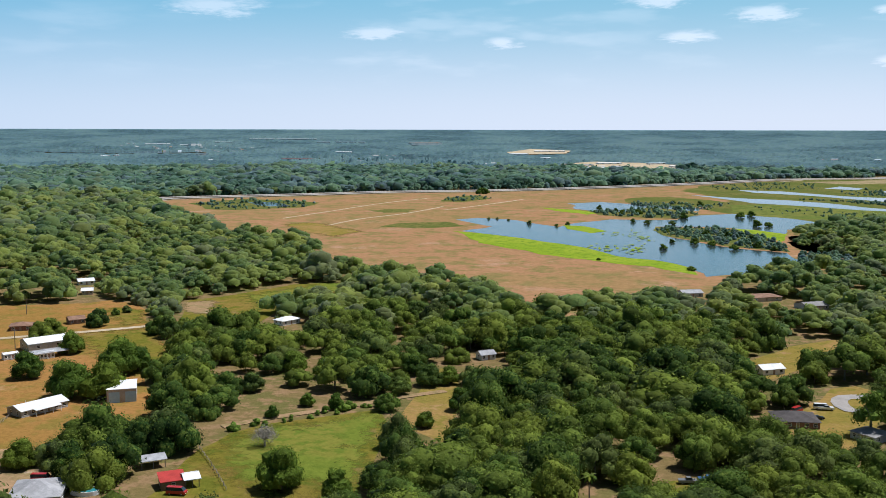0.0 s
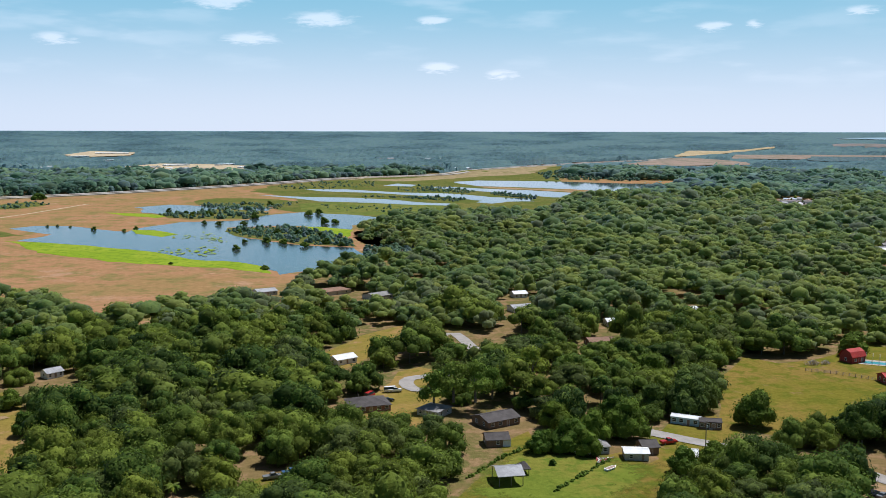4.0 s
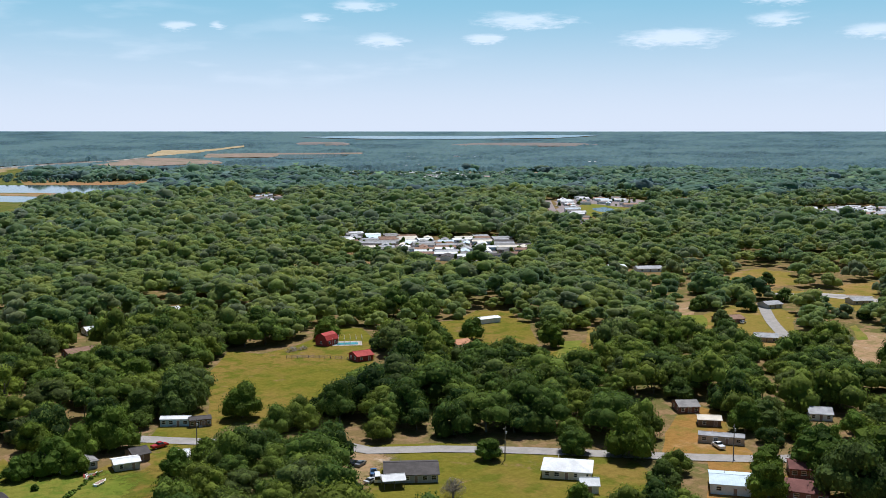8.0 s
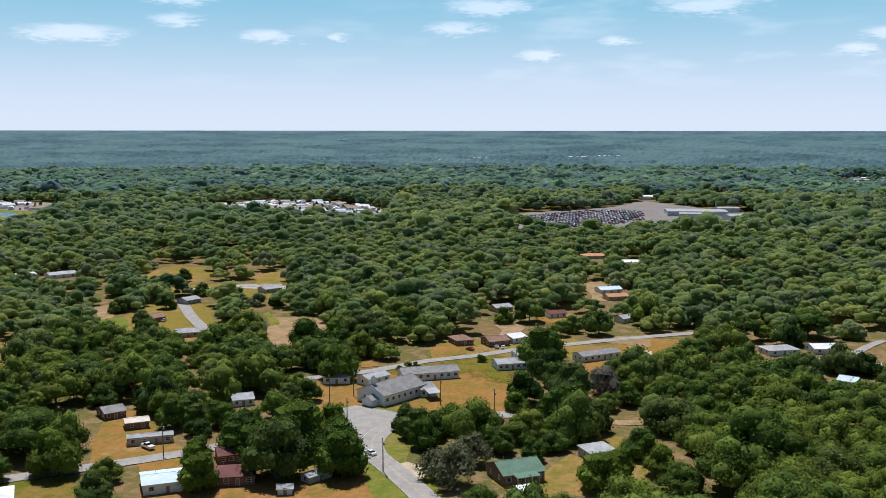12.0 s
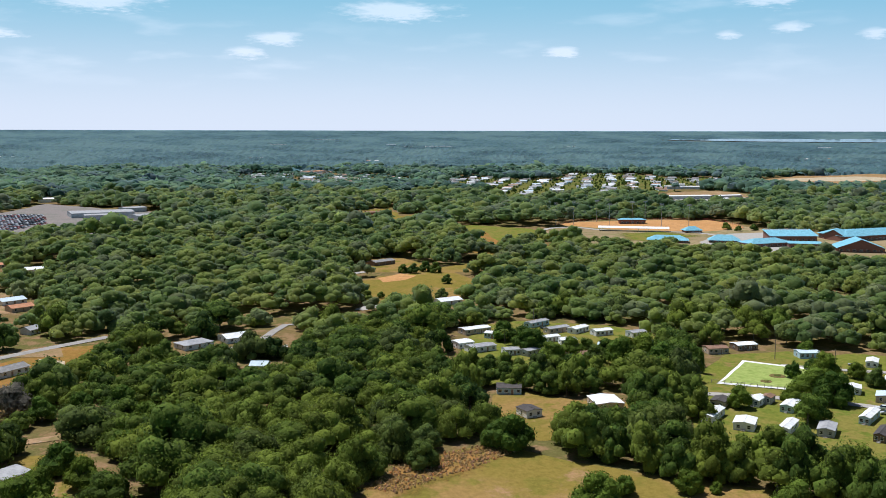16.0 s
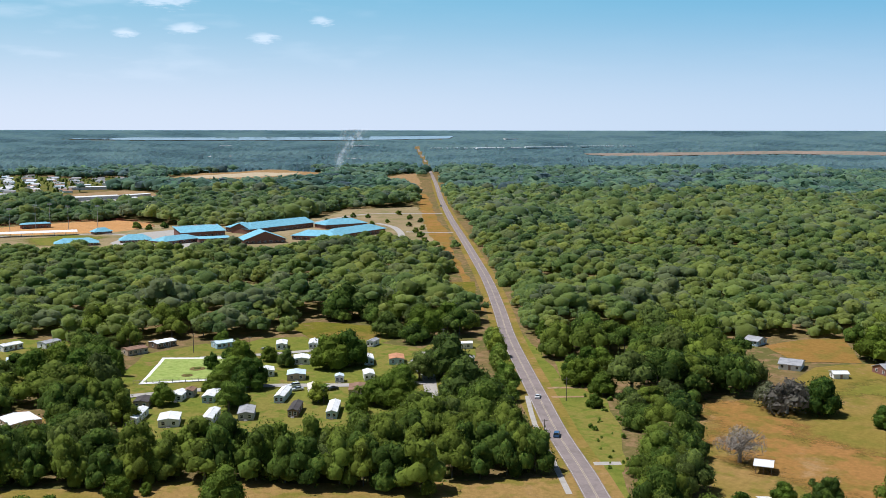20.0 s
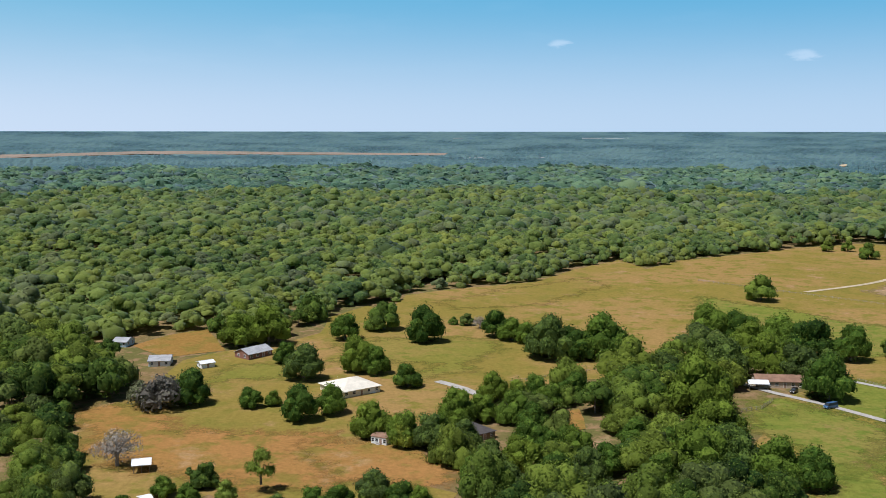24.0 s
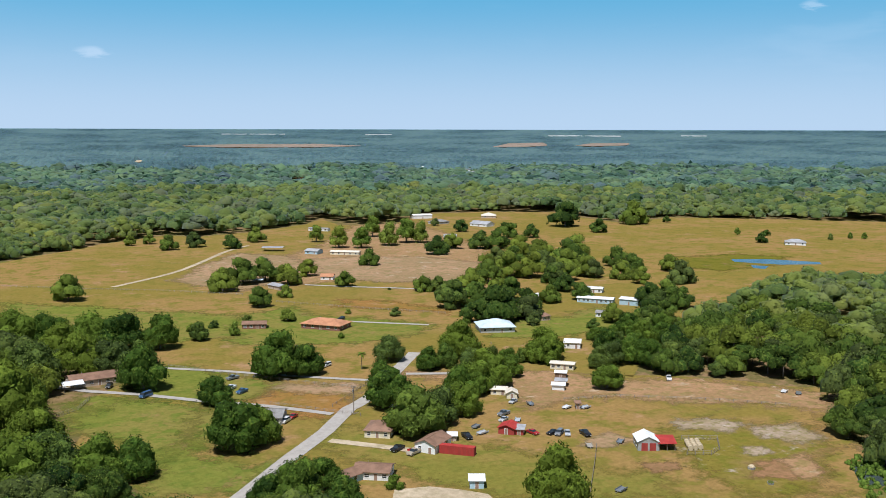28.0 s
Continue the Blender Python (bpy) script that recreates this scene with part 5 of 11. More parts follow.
def crown(seed, leaves, lobes, core, spread=1.0, tall=1.0, size=0.085, fill=0.86):
    """A crown of radius about 1: lumpy masses in rings, with many small leaf clumps standing off them."""
    r = np.random.default_rng(seed)
    vs, fs, n = [], [], 0
    mids, rads = [], []
    flat = np.array((1, 1, 0.85 * (tall if tall > 2 else 1.0)))
    low = max(lobes * 6 // 10, 2)
    for i in range(lobes):
        a = 2.4 * i + r.uniform(-0.4, 0.4)
        if i < low:
            k, z, q = r.uniform(0.50, 0.68), r.uniform(0.05, 0.38), r.uniform(0.34, 0.50)
        elif i % 3 == 1 and lobes > 12:
            k, z, q = r.uniform(0.34, 0.54), r.uniform(0.36, 0.60), r.uniform(0.36, 0.48)
        else:
            k, z, q = r.uniform(0.05, 0.38), r.uniform(0.45, 0.78), r.uniform(0.32, 0.46)
        if lobes < 5:
            k, q = k * 0.7, q * 1.3
        mids.append((k * np.cos(a) * spread, k * np.sin(a) * spread, z * tall))
        rads.append(q)
    for c, q in zip(mids, rads):
        v, f = core
        wob = 1 + 0.30 * (r.random(len(v)) - 0.5)
        vs.append(v * wob[:, None] * q * flat * fill + c)
        fs.append(f + n)
        n += len(v)
    if leaves:
        i = r.integers(0, lobes, leaves)
        d = r.normal(size=(leaves, 3))
        d[:, 2] = d[:, 2] * 0.8 + 0.3
        d /= np.linalg.norm(d, axis=1)[:, None]
        p = np.array(mids)[i] + d * np.array(rads)[i][:, None] * flat * r.uniform(0.80, 1.14, (leaves, 1))
        t = np.cross(d, r.normal(size=(leaves, 3)))
        t /= np.linalg.norm(t, axis=1)[:, None]
        b = np.cross(d, t) + d * r.uniform(-0.7, 0.7, (leaves, 1))
        s = size * r.uniform(0.6, 1.5, (leaves, 1))
        vs.append(np.stack([p + t * s, p - t * s * 0.6 + b * s, p - t * s * 0.6 - b * s], 1).reshape(-1, 3))
        fs.append(np.arange(3 * leaves).reshape(-1, 3) + n)
    return np.concatenate(vs), np.concatenate(fs)

# ---- things: materials ----


def roofing(name, colour, rib=0.0, rough=0.6, metal=0.0, vary=0.25):
    m, n = material(name, min(rough + 0.2, 0.9), metal, 0.15)
    dark = tuple(v * (1 - vary) for v in colour)
    co = n.add("ShaderNodeTexCoord").outputs["Object"]
    own = n.add("ShaderNodeObjectInfo").outputs["Random"]
    stain = n.noise(n.place, 0.35, 4.0, 0.7)
    col = n.mix(n.step(stain, 0.35, 0.65), rgb(*dark), rgb(*colour))
    col = n.mix(n.math("MULTIPLY", own, 0.3), col, n.mix(1.0, col, rgb(0.7, 0.68, 0.66), "MULTIPLY"))
    n.put(n.skin.inputs["Base Color"], col)
    waves = n.add("ShaderNodeTexWave", {"Vector": co, "Scale": 1.6 if rib else 4.0}, bands_direction="X" if rib else "Z")
    bumped(n, waves.outputs["Fac"], 0.5, rib or 0.03)
    return m


ROOFS = {
    "white": roofing("white_metal_roof", (0.76, 0.77, 0.77), 0.05, 0.5, vary=0.18), "grey": roofing("grey_shingle_roof", (0.27, 0.26, 0.25), vary=0.3),
    "pale": roofing("weathered_metal_roof", (0.38, 0.38, 0.39), 0.05, 0.5, vary=0.3), "brown": roofing("brown_shingle_roof", (0.26, 0.155, 0.105), vary=0.3),
    "maroon": roofing("maroon_shingle_roof", (0.16, 0.065, 0.055), vary=0.25), "orange": roofing("orange_tile_roof", (0.50, 0.24, 0.13), vary=0.25),
    "red": roofing("red_metal_roof", (0.42, 0.050, 0.042), 0.05, 0.45, vary=0.25), "green": roofing("green_metal_roof", (0.12, 0.20, 0.14), 0.05, 0.5, vary=0.2),
    "dark": roofing("dark_shingle_roof", (0.085, 0.075, 0.072), vary=0.3), "blue": roofing("pale_blue_metal_roof", (0.56, 0.66, 0.72), 0.05, 0.45, vary=0.15),
    "teal": roofing("teal_metal_roof", (0.20, 0.46, 0.57), 0.06, 0.4, vary=0.2), "cream": roofing("cream_tile_roof", (0.66, 0.60, 0.50), vary=0.15),
}
MIXED_ROOF, n = material("mixed_roofs", 0.85, spec=0.1)
pick = n.add("ShaderNodeValToRGB", {0: n.add("ShaderNodeNewGeometry").outputs["Random Per Island"]})
pick.color_ramp.interpolation = "CONSTANT"
for at, c in ((0.0, rgb(0.66, 0.66, 0.66)), (0.24, rgb(0.36, 0.36, 0.37)), (0.52, rgb(0.20, 0.18, 0.17)), (0.78, rgb(0.52, 0.60, 0.66)), (0.88, rgb(0.36, 0.22, 0.15))):
    (pick.color_ramp.elements[0] if at == 0 else pick.color_ramp.elements.new(at)).color = c
pick.color_ramp.elements.remove(pick.color_ramp.elements[-1])
n.put(n.skin.inputs["Base Color"], n.mix(n.step(n.noise(n.place, 0.4, 4.0, 0.65), 0.4, 0.6, 0.0, 0.3), pick.outputs[0], rgb(0.2, 0.19, 0.18)))
WALLS = {
    "white": plain("white_siding", (0.76, 0.75, 0.72), vary=0.15), "cream": plain("cream_stucco", (0.70, 0.62, 0.45), vary=0.15), "tan": plain("tan_siding", (0.48, 0.38, 0.28), vary=0.2),
    "brick": plain("red_brown_brick", (0.26, 0.12, 0.085), 0.9, vary=0.35, scale=2.0), "blue": plain("pale_blue_siding", (0.40, 0.54, 0.60), vary=0.15), "grey": plain("grey_siding", (0.42, 0.41, 0.39), vary=0.2),
    "brown": plain("brown_board", (0.22, 0.14, 0.09), 0.85, vary=0.3), "red": plain("barn_red_board", (0.33, 0.045, 0.035), 0.8, vary=0.25), "metal": plain("galvanised_sheet", (0.50, 0.51, 0.52), 0.5, 0.5, vary=0.3),
}
FRAME = plain("white_trim", (0.74, 0.74, 0.72), 0.5, vary=0.08)
DOORS = plain("door_paint", (0.30, 0.20, 0.15), 0.6, vary=0.2)
m_glass, n = material("window_glass", 0.08, spec=0.6)
n.put(n.skin.inputs["Base Color"], rgb(0.025, 0.032, 0.038))
GLASS = m_glass
RUBBER = plain("tyre_rubber", (0.025, 0.025, 0.026), 0.9, vary=0.2)
STEEL = plain("bare_steel", (0.45, 0.45, 0.46), 0.4, 0.7, vary=0.2)
POLE = plain("weathered_pole_wood", (0.20, 0.165, 0.13), 0.95, vary=0.35, scale=1.5)
POST = plain("grey_fence_wood", (0.28, 0.24, 0.20), 0.95, vary=0.35, scale=2.0)
HAY = plain("straw_bale", (0.52, 0.42, 0.27), 0.95, vary=0.35, scale=2.5)
POOL = plain("turquoise_pool_water", (0.05, 0.26, 0.29), 0.1, vary=0.1, spec=0.5)
PAINTS = {k: plain(k + "_car_paint", c, 0.25, 0.2, vary=0.06, spec=0.5) for k, c in dict(white=(0.75, 0.75, 0.75), black=(0.02, 0.02, 0.022), grey=(0.20, 0.21, 0.22), silver=(0.50, 0.51, 0.52), red=(0.42, 0.03, 0.03), blue=(0.06, 0.13, 0.26), tan=(0.42, 0.36, 0.28), yellow=(0.62, 0.36, 0.03)).items()}

# ---- things: builders ----


def box(bm, x0, x1, y0, y1, z0, z1):
    v = [bm.verts.new(p) for p in ((x0, y0, z0), (x1, y0, z0), (x1, y1, z0), (x0, y1, z0), (x0, y0, z1), (x1, y0, z1), (x1, y1, z1), (x0, y1, z1))]
    for f in ((0, 3, 2, 1), (4, 5, 6, 7), (0, 1, 5, 4), (1, 2, 6, 5), (2, 3, 7, 6), (3, 0, 4, 7)):
        bm.faces.new([v[i] for i in f])
    return bm


def boxed(*sizes):
    bm = bmesh.new()
    for s in sizes:
        box(bm, *s)
    return bm


def hull(bm, rings):
    """Skins a list of closed rings of points, capped at both ends."""
    rows = [[bm.verts.new(p) for p in ring] for ring in rings]
    k = len(rows[0])
    for a, b in zip(rows, rows[1:]):
        for i in range(k):
            bm.faces.new((a[i], a[(i + 1) % k], b[(i + 1) % k], b[i]))
    bm.faces.new(rows[0][::-1]), bm.faces.new(rows[-1])
    bmesh.ops.recalc_face_normals(bm, faces=bm.faces)
    return bm


def rod(bm, a, b, r0, r1=None, sides=6):
    a, b = Vector(a), Vector(b)
    turn = (b - a).to_track_quat("Z", "Y").to_matrix()
    ring = [Vector((math.cos(t), math.sin(t), 0)) for t in (2 * math.pi * i / sides for i in range(sides))]
    return hull(bm, [[a + turn @ (p * r0) for p in ring], [b + turn @ (p * (r1 if r1 is not None else r0)) for p in ring]])


def base(name, x, y, turn, label, category, group=""):
    ob = new(name)
    ob.empty_display_size = 0.5
    ob.matrix_world = pose(x, y, float(bowl(math.hypot(x, y))), 0, 0, turn)
    return tagged(ob, label, category, group)


SHARED = {}


def shared(key, make, mat):
    if key not in SHARED:
        bm = make()
        me = bpy.data.meshes.new(key)
        bm.to_mesh(me), bm.free()
        me.materials.append(mat)
        SHARED[key] = me
    return SHARED[key]


def window(parent, x, y, z, turn=0.0, wide=1.1, high=1.2):
    """A window in a wall: a frame with a sill, and its pane."""
    f = shared(f"window_frame_{wide}_{high}", lambda: boxed((-wide / 2 - 0.08, wide / 2 + 0.08, -0.06, 0.02, high / 2, high / 2 + 0.10), (-wide / 2 - 0.14, wide / 2 + 0.14, -0.12, 0.02, -high / 2 - 0.10, -high / 2), (-wide / 2 - 0.08, -wide / 2, -0.06, 0.02, -high / 2, high / 2), (wide / 2, wide / 2 + 0.08, -0.06, 0.02, -high / 2, high / 2), (-wide / 2, wide / 2, -0.045, 0.02, -0.03, 0.03)), FRAME)
    p = shared(f"window_pane_{wide}_{high}", lambda: boxed((-wide / 2, wide / 2, -0.025, 0.02, -high / 2, high / 2)), GLASS)
    w = share("window", f, parent, pose(x, y, z, 0, 0, turn))
    share("pane", p, w)


def slab(bm, pts, thick):
    """A sheet of roof with thickness, from its corners."""
    lo = [bm.verts.new((p[0], p[1], p[2] - thick)) for p in pts]
    hi = [bm.verts.new(p) for p in pts]
    k = len(pts)
    bm.faces.new(hi), bm.faces.new(lo[::-1])
    for i in range(k):
        bm.faces.new((lo[i], lo[(i + 1) % k], hi[(i + 1) % k], hi[i]))


def roof_mesh(l, d, h, rise, eave, style):
    """Roof over a plan of l by d on walls h high."""
    bm = bmesh.new()
    a, b = l / 2 + eave, d / 2 + eave
    low = h - rise * eave / (d / 2) if style in ("gable", "hip", "cross") else h
    t = 0.16
    if style == "gable":
        slab(bm, [(-a, -b, low), (a, -b, low), (a, 0, h + rise), (-a, 0, h + rise)], t)
        slab(bm, [(a, b, low), (-a, b, low), (-a, 0, h + rise), (a, 0, h + rise)], t)
        box(bm, -a, a, -0.12, 0.12, h + rise - 0.02, h + rise + 0.05)
    elif style == "end":
        low = h - rise * eave / (l / 2)
        slab(bm, [(-a, -b, low), (0, -b, h + rise), (0, b, h + rise), (-a, b, low)], t)
        slab(bm, [(0, -b, h + rise), (a, -b, low), (a, b, low), (0, b, h + rise)], t)
        box(bm, -0.12, 0.12, -b, b, h + rise - 0.02, h + rise + 0.05)
    elif style == "hip":
        k = max(a - b, 0.3)
        lo, hi = [(-a, -b, low), (a, -b, low), (a, b, low), (-a, b, low)], [(-k, 0, h + rise), (k, 0, h + rise)]
        slab(bm, [lo[0], lo[1], hi[1], hi[0]], t), slab(bm, [lo[2], lo[3], hi[0], hi[1]], t)
        slab(bm, [lo[1], lo[2], hi[1]], t), slab(bm, [lo[3], lo[0], hi[0]], t)
    elif style == "gambrel":
        low = h
        for s in (-1, 1):
            q = [(-a, s * b, low), (a, s * b, low), (a, s * b * 0.62, h + rise * 0.68), (-a, s * b * 0.62, h + rise * 0.68)]
            slab(bm, q if s < 0 else q[::-1], t)
            q = [(-a, s * b * 0.62, h + rise * 0.68), (a, s * b * 0.62, h + rise * 0.68), (a, 0, h + rise), (-a, 0, h + rise)]
            slab(bm, q if s < 0 else q[::-1], t)
    else:
        slab(bm, [(-a, -b, h), (a, -b, h), (a, b, h + rise), (-a, b, h + rise)], t)
    bmesh.ops.recalc_face_normals(bm, faces=bm.faces)
    return bm


def wall_mesh(l, d, h, rise, style):
    bm = bmesh.new()
    a, b, g = l / 2, d / 2, 0.22
    if style == "gable":
        prof = [(-b, 0), (b, 0), (b, h - g), (0, h + rise - g), (-b, h - g)]
    elif style == "gambrel":
        prof = [(-b, 0), (b, 0), (b, h - 0.1), (b * 0.60, h + rise * 0.66 - g), (0, h + rise - g), (-b * 0.60, h + rise * 0.66 - g), (-b, h - 0.1)]
    elif style == "shed":
        prof = [(-b, 0), (b, 0), (b, h + rise - g), (-b, h - g)]
    else:
        prof = [(-b, 0), (b, 0), (b, h - g), (-b, h - g)]
    if style == "end":
        prof = [(-a, 0), (a, 0), (a, h - g), (0, h + rise - g), (-a, h - g)]
        return hull(bm, [[(x, -b, z) for x, z in prof], [(x, b, z) for x, z in prof]])
    return hull(bm, [[(-a, y, z) for y, z in prof], [(a, y, z) for y, z in prof]])


YARDS = []


def house(x, y, turn, l, d, wall="white", roof="grey", h=2.6, rise=1.3, style="gable", eave=0.45, panes=3, door=True, porch=0.0, chimney=False, garage=False, label="", name="house", category="house", group="", clear=15.0, far=False):
    """A house with walls, roof, windows and a door; its front faces the eye's side (local -y)."""
    k = float(shrink(math.hypot(x, y)))
    YARDS.append((x, y, max(l, d) * 0.5 + 2.5, clear))
    ob = base(name, x, y, turn, label or f"{wall} house with a {roof} roof", category, group)
    part("wall", wall_mesh(l, d, h, rise, style), WALLS[wall], ob)
    top = part("roof", roof_mesh(l, d, h, rise, eave, style), ROOFS[roof], ob)
    if not far:
        for i in range(panes):
            px = -l / 2 + l * (i + 0.5) / panes
            if not (door and i == panes // 2):
                window(ob, px, -d / 2, h * 0.55, 0, 1.0 if l < 9 else 1.3, 1.1)
        near = math.hypot(x, y) < 520
        for s in (-1, 1) if near else ():
            for j in range(2 if d > 7 else 1):
                window(ob, s * l / 2, (j - 0.5) * d * 0.45 if d > 7 else 0, h * 0.55, 90 * s, 1.0, 1.1)
        if door:
            px = -l / 2 + l * (panes // 2 + 0.5) / max(panes, 1)
            part("door", boxed((px - 0.48, px + 0.48, -d / 2 - 0.05, -d / 2 + 0.02, 0.1, 2.1)), DOORS, ob)
            if near:
                part("door_frame", boxed((px - 0.58, px - 0.48, -d / 2 - 0.07, -d / 2, 0.0, 2.2), (px + 0.48, px + 0.58, -d / 2 - 0.07, -d / 2, 0.0, 2.2), (px - 0.48, px + 0.48, -d / 2 - 0.07, -d / 2, 2.1, 2.2)), FRAME, ob)
        if porch:
            q = roof_mesh(l * 0.55, porch, h - 0.25, 0.35, 0.15, "shed")
            bmesh.ops.translate(q, verts=q.verts, vec=(0, -d / 2 - porch / 2, 0))
            part("porch_roof", q, ROOFS[roof], ob)
            for i in range(4):
                px = (i / 3 - 0.5) * l * 0.53
                part("porch_post", boxed((px - 0.07, px + 0.07, -d / 2 - porch + 0.05, -d / 2 - porch + 0.19, 0, h - 0.35)), FRAME, ob)
        if chimney:
            part("chimney", boxed((l * 0.18, l * 0.18 + 0.8, d * 0.05, d * 0.05 + 0.7, h, h + rise + 0.9)), WALLS["brick"], ob)
        if garage:
            part("garage_door", boxed((l * 0.22, l * 0.22 + 2.6, -d / 2 - 0.05, -d / 2 + 0.02, 0.05, 2.2)), FRAME, ob)
        if l > 10:
            part("vent_pipe", rod(bmesh.new(), (-l * 0.2, d * 0.2, h), (-l * 0.2, d * 0.2, h + rise + 0.25), 0.06), STEEL, top)
    if k < 1:
        ob.scale = (k, k, k)
    return ob


def trailer(x, y, turn, l, d, wall="white", roof="white", style=None, label="", group="mobile homes in the park", clear=14.0):
    long = l > d
    ob = house(x, y, turn, l, d, wall, roof, 2.7, 0.55, style or ("gable" if long else "end"), 0.2, 4 if long else 2, long, label=label or f"{wall} mobile home with a {roof} roof on a grass lot", name="mobile_home", category="mobile home", group=group, clear=clear)
    part("skirting", boxed((-l / 2 + 0.05, l / 2 - 0.05, -d / 2 + 0.05, d / 2 - 0.05, 0, 0.35)), WALLS["grey"], ob)
    side = -1 if long else 1
    part("steps", boxed((-0.6, 0.6, -d / 2 - 0.9, -d / 2, 0, 0.3), (-0.6, 0.6, -d / 2 - 0.5, -d / 2, 0.3, 0.6)), CONCRETE, ob)
    return ob


def shelter(x, y, turn, l, d, roof="pale", h=2.8, rise=0.9, style="gable", label="", name="shelter", clear=18.0):
    """An open roof on posts."""
    YARDS.append((x, y, max(l, d) * 0.5 + 2, clear))
    ob = base(name, x, y, turn, label, "shelter")
    part("roof", roof_mesh(l, d, h, rise, 0.4, style), ROOFS[roof], ob)
    for i in range(3):
        for s in (-1, 1):
            px, py = (i - 1) * (l / 2 - 0.2), s * (d / 2 - 0.2)
            part("post", boxed((px - 0.1, px + 0.1, py - 0.1, py + 0.1, 0, h + (rise if style == "shed" and s > 0 else 0) - 0.15)), POLE, ob)
    return ob


def car_parts(kind):
    """Outlines of body and cabin, nose to +x."""
    if kind == "pickup":
        return 5.6, 1.95, [(-2.8, 0.45), (2.8, 0.45), (2.8, 0.95), (2.65, 1.12), (1.35, 1.22), (-0.75, 1.22), (-2.8, 1.20)], [(-0.75, 1.22), (1.35, 1.22), (0.75, 1.85), (-0.60, 1.88)]
    if kind == "suv":
        return 4.8, 1.9, [(-2.4, 0.4), (2.4, 0.4), (2.4, 0.9), (2.25, 1.05), (1.1, 1.15), (-2.3, 1.15)], [(-2.3, 1.15), (1.1, 1.15), (0.5, 1.72), (-2.1, 1.76)]
    if kind == "van":
        return 5.6, 2.0, [(-2.8, 0.4), (2.8, 0.4), (2.8, 1.0), (2.4, 1.25), (-2.8, 1.25)], [(-2.8, 1.25), (2.4, 1.25), (1.7, 2.15), (-2.75, 2.2)]
    return 4.6, 1.8, [(-2.3, 0.35), (2.3, 0.35), (2.3, 0.75), (2.15, 0.88), (1.0, 0.98), (-1.5, 1.0), (-2.3, 0.95)], [(-1.5, 1.0), (1.0, 0.98), (0.35, 1.42), (-1.0, 1.44)]


def prism(prof, w, inset=0.0):
    bm = bmesh.new()
    top = max(z for _, z in prof)
    low = min(z for _, z in prof)
    side = lambda z: w / 2 - inset * (z - low) / max(top - low, 0.01)
    hull(bm, [[(x, -side(z), z) for x, z in prof], [(x, side(z), z) for x, z in prof]])
    return bm


def vehicle(x, y, turn, kind="car", paint="white", label=""):
    l, w, body, cab = car_parts(kind)
    word = {"car": "saloon car", "suv": "sport utility car", "pickup": "pickup truck", "van": "van"}[kind]
    ob = base({"car": "car", "suv": "car", "pickup": "pickup_truck", "van": "van"}[kind], x, y, turn, label or f"{paint} {word} parked on the ground", "van" if kind == "van" else "truck" if kind == "pickup" else "car")
    ob.location.z += 0.16
    share("body", shared("body_" + kind + paint, lambda: prism(body, w), PAINTS[paint]), ob)
    share("window_band", shared("glass_" + kind, lambda: prism(cab, w - 0.12, 0.22), GLASS), ob)
    top = [(cx * 0.80 - 0.1, cz) for cx, cz in cab[2:]]
    hx = max(p[0] for p in cab[2:]) - 0.08, min(p[0] for p in cab[2:]) + 0.06
    cz = cab[2][1]
    share("roof", shared("roof_" + kind + paint, lambda: boxed((hx[1], hx[0], -w / 2 + 0.24, w / 2 - 0.24, cz - 0.03, cz + 0.06)), PAINTS[paint]), ob)
    for i in (-1, 1):
        for j in (-1, 1):
            t = share("tyre", shared("tyre", lambda: rod(bmesh.new(), (0, -0.11, 0), (0, 0.11, 0), 0.33, sides=12), RUBBER), ob, pose(i * l * 0.31, j * (w / 2 - 0.10), 0.33))
            share("rim", shared("rim", lambda: rod(bmesh.new(), (0, -0.12, 0), (0, 0.12, 0), 0.18, sides=8), STEEL), t)
    for s in (-1, 1):
        share("headlight", shared("headlight", lambda: boxed((-0.05, 0.04, -0.18, 0.18, -0.08, 0.08)), FRAME), ob, pose(l / 2 - 0.02, s * (w / 2 - 0.3), 0.68))
    return ob


def utility_pole(x, y, turn=0.0, h=10.5, label="weathered wooden utility pole with a crossarm"):
    ob = base("utility_pole", x, y, turn, label, "pole", "utility poles")
    share("pole", shared(f"pole_{h}", lambda: rod(bmesh.new(), (0, 0, 0), (0, 0, h), 0.19, 0.12, 8), POLE), ob)
    share("crossarm", shared("crossarm", lambda: boxed((-1.2, 1.2, -0.07, 0.07, -0.08, 0.08)), POLE), ob, pose(0, 0.15, h - 0.6))
    for s in (-1.05, 1.05) if h > 10 else ():
        share("insulator", shared("insulator", lambda: rod(bmesh.new(), (0, 0, 0), (0, 0, 0.25), 0.06), STEEL), ob, pose(s, 0.15, h - 0.52))
    if h > 10:
        share("transformer", shared("transformer", lambda: rod(bmesh.new(), (0, -0.35, -0.4), (0, -0.35, 0.4), 0.24, sides=10), STEEL), ob, pose(0, 0, h - 1.8))
    return ob


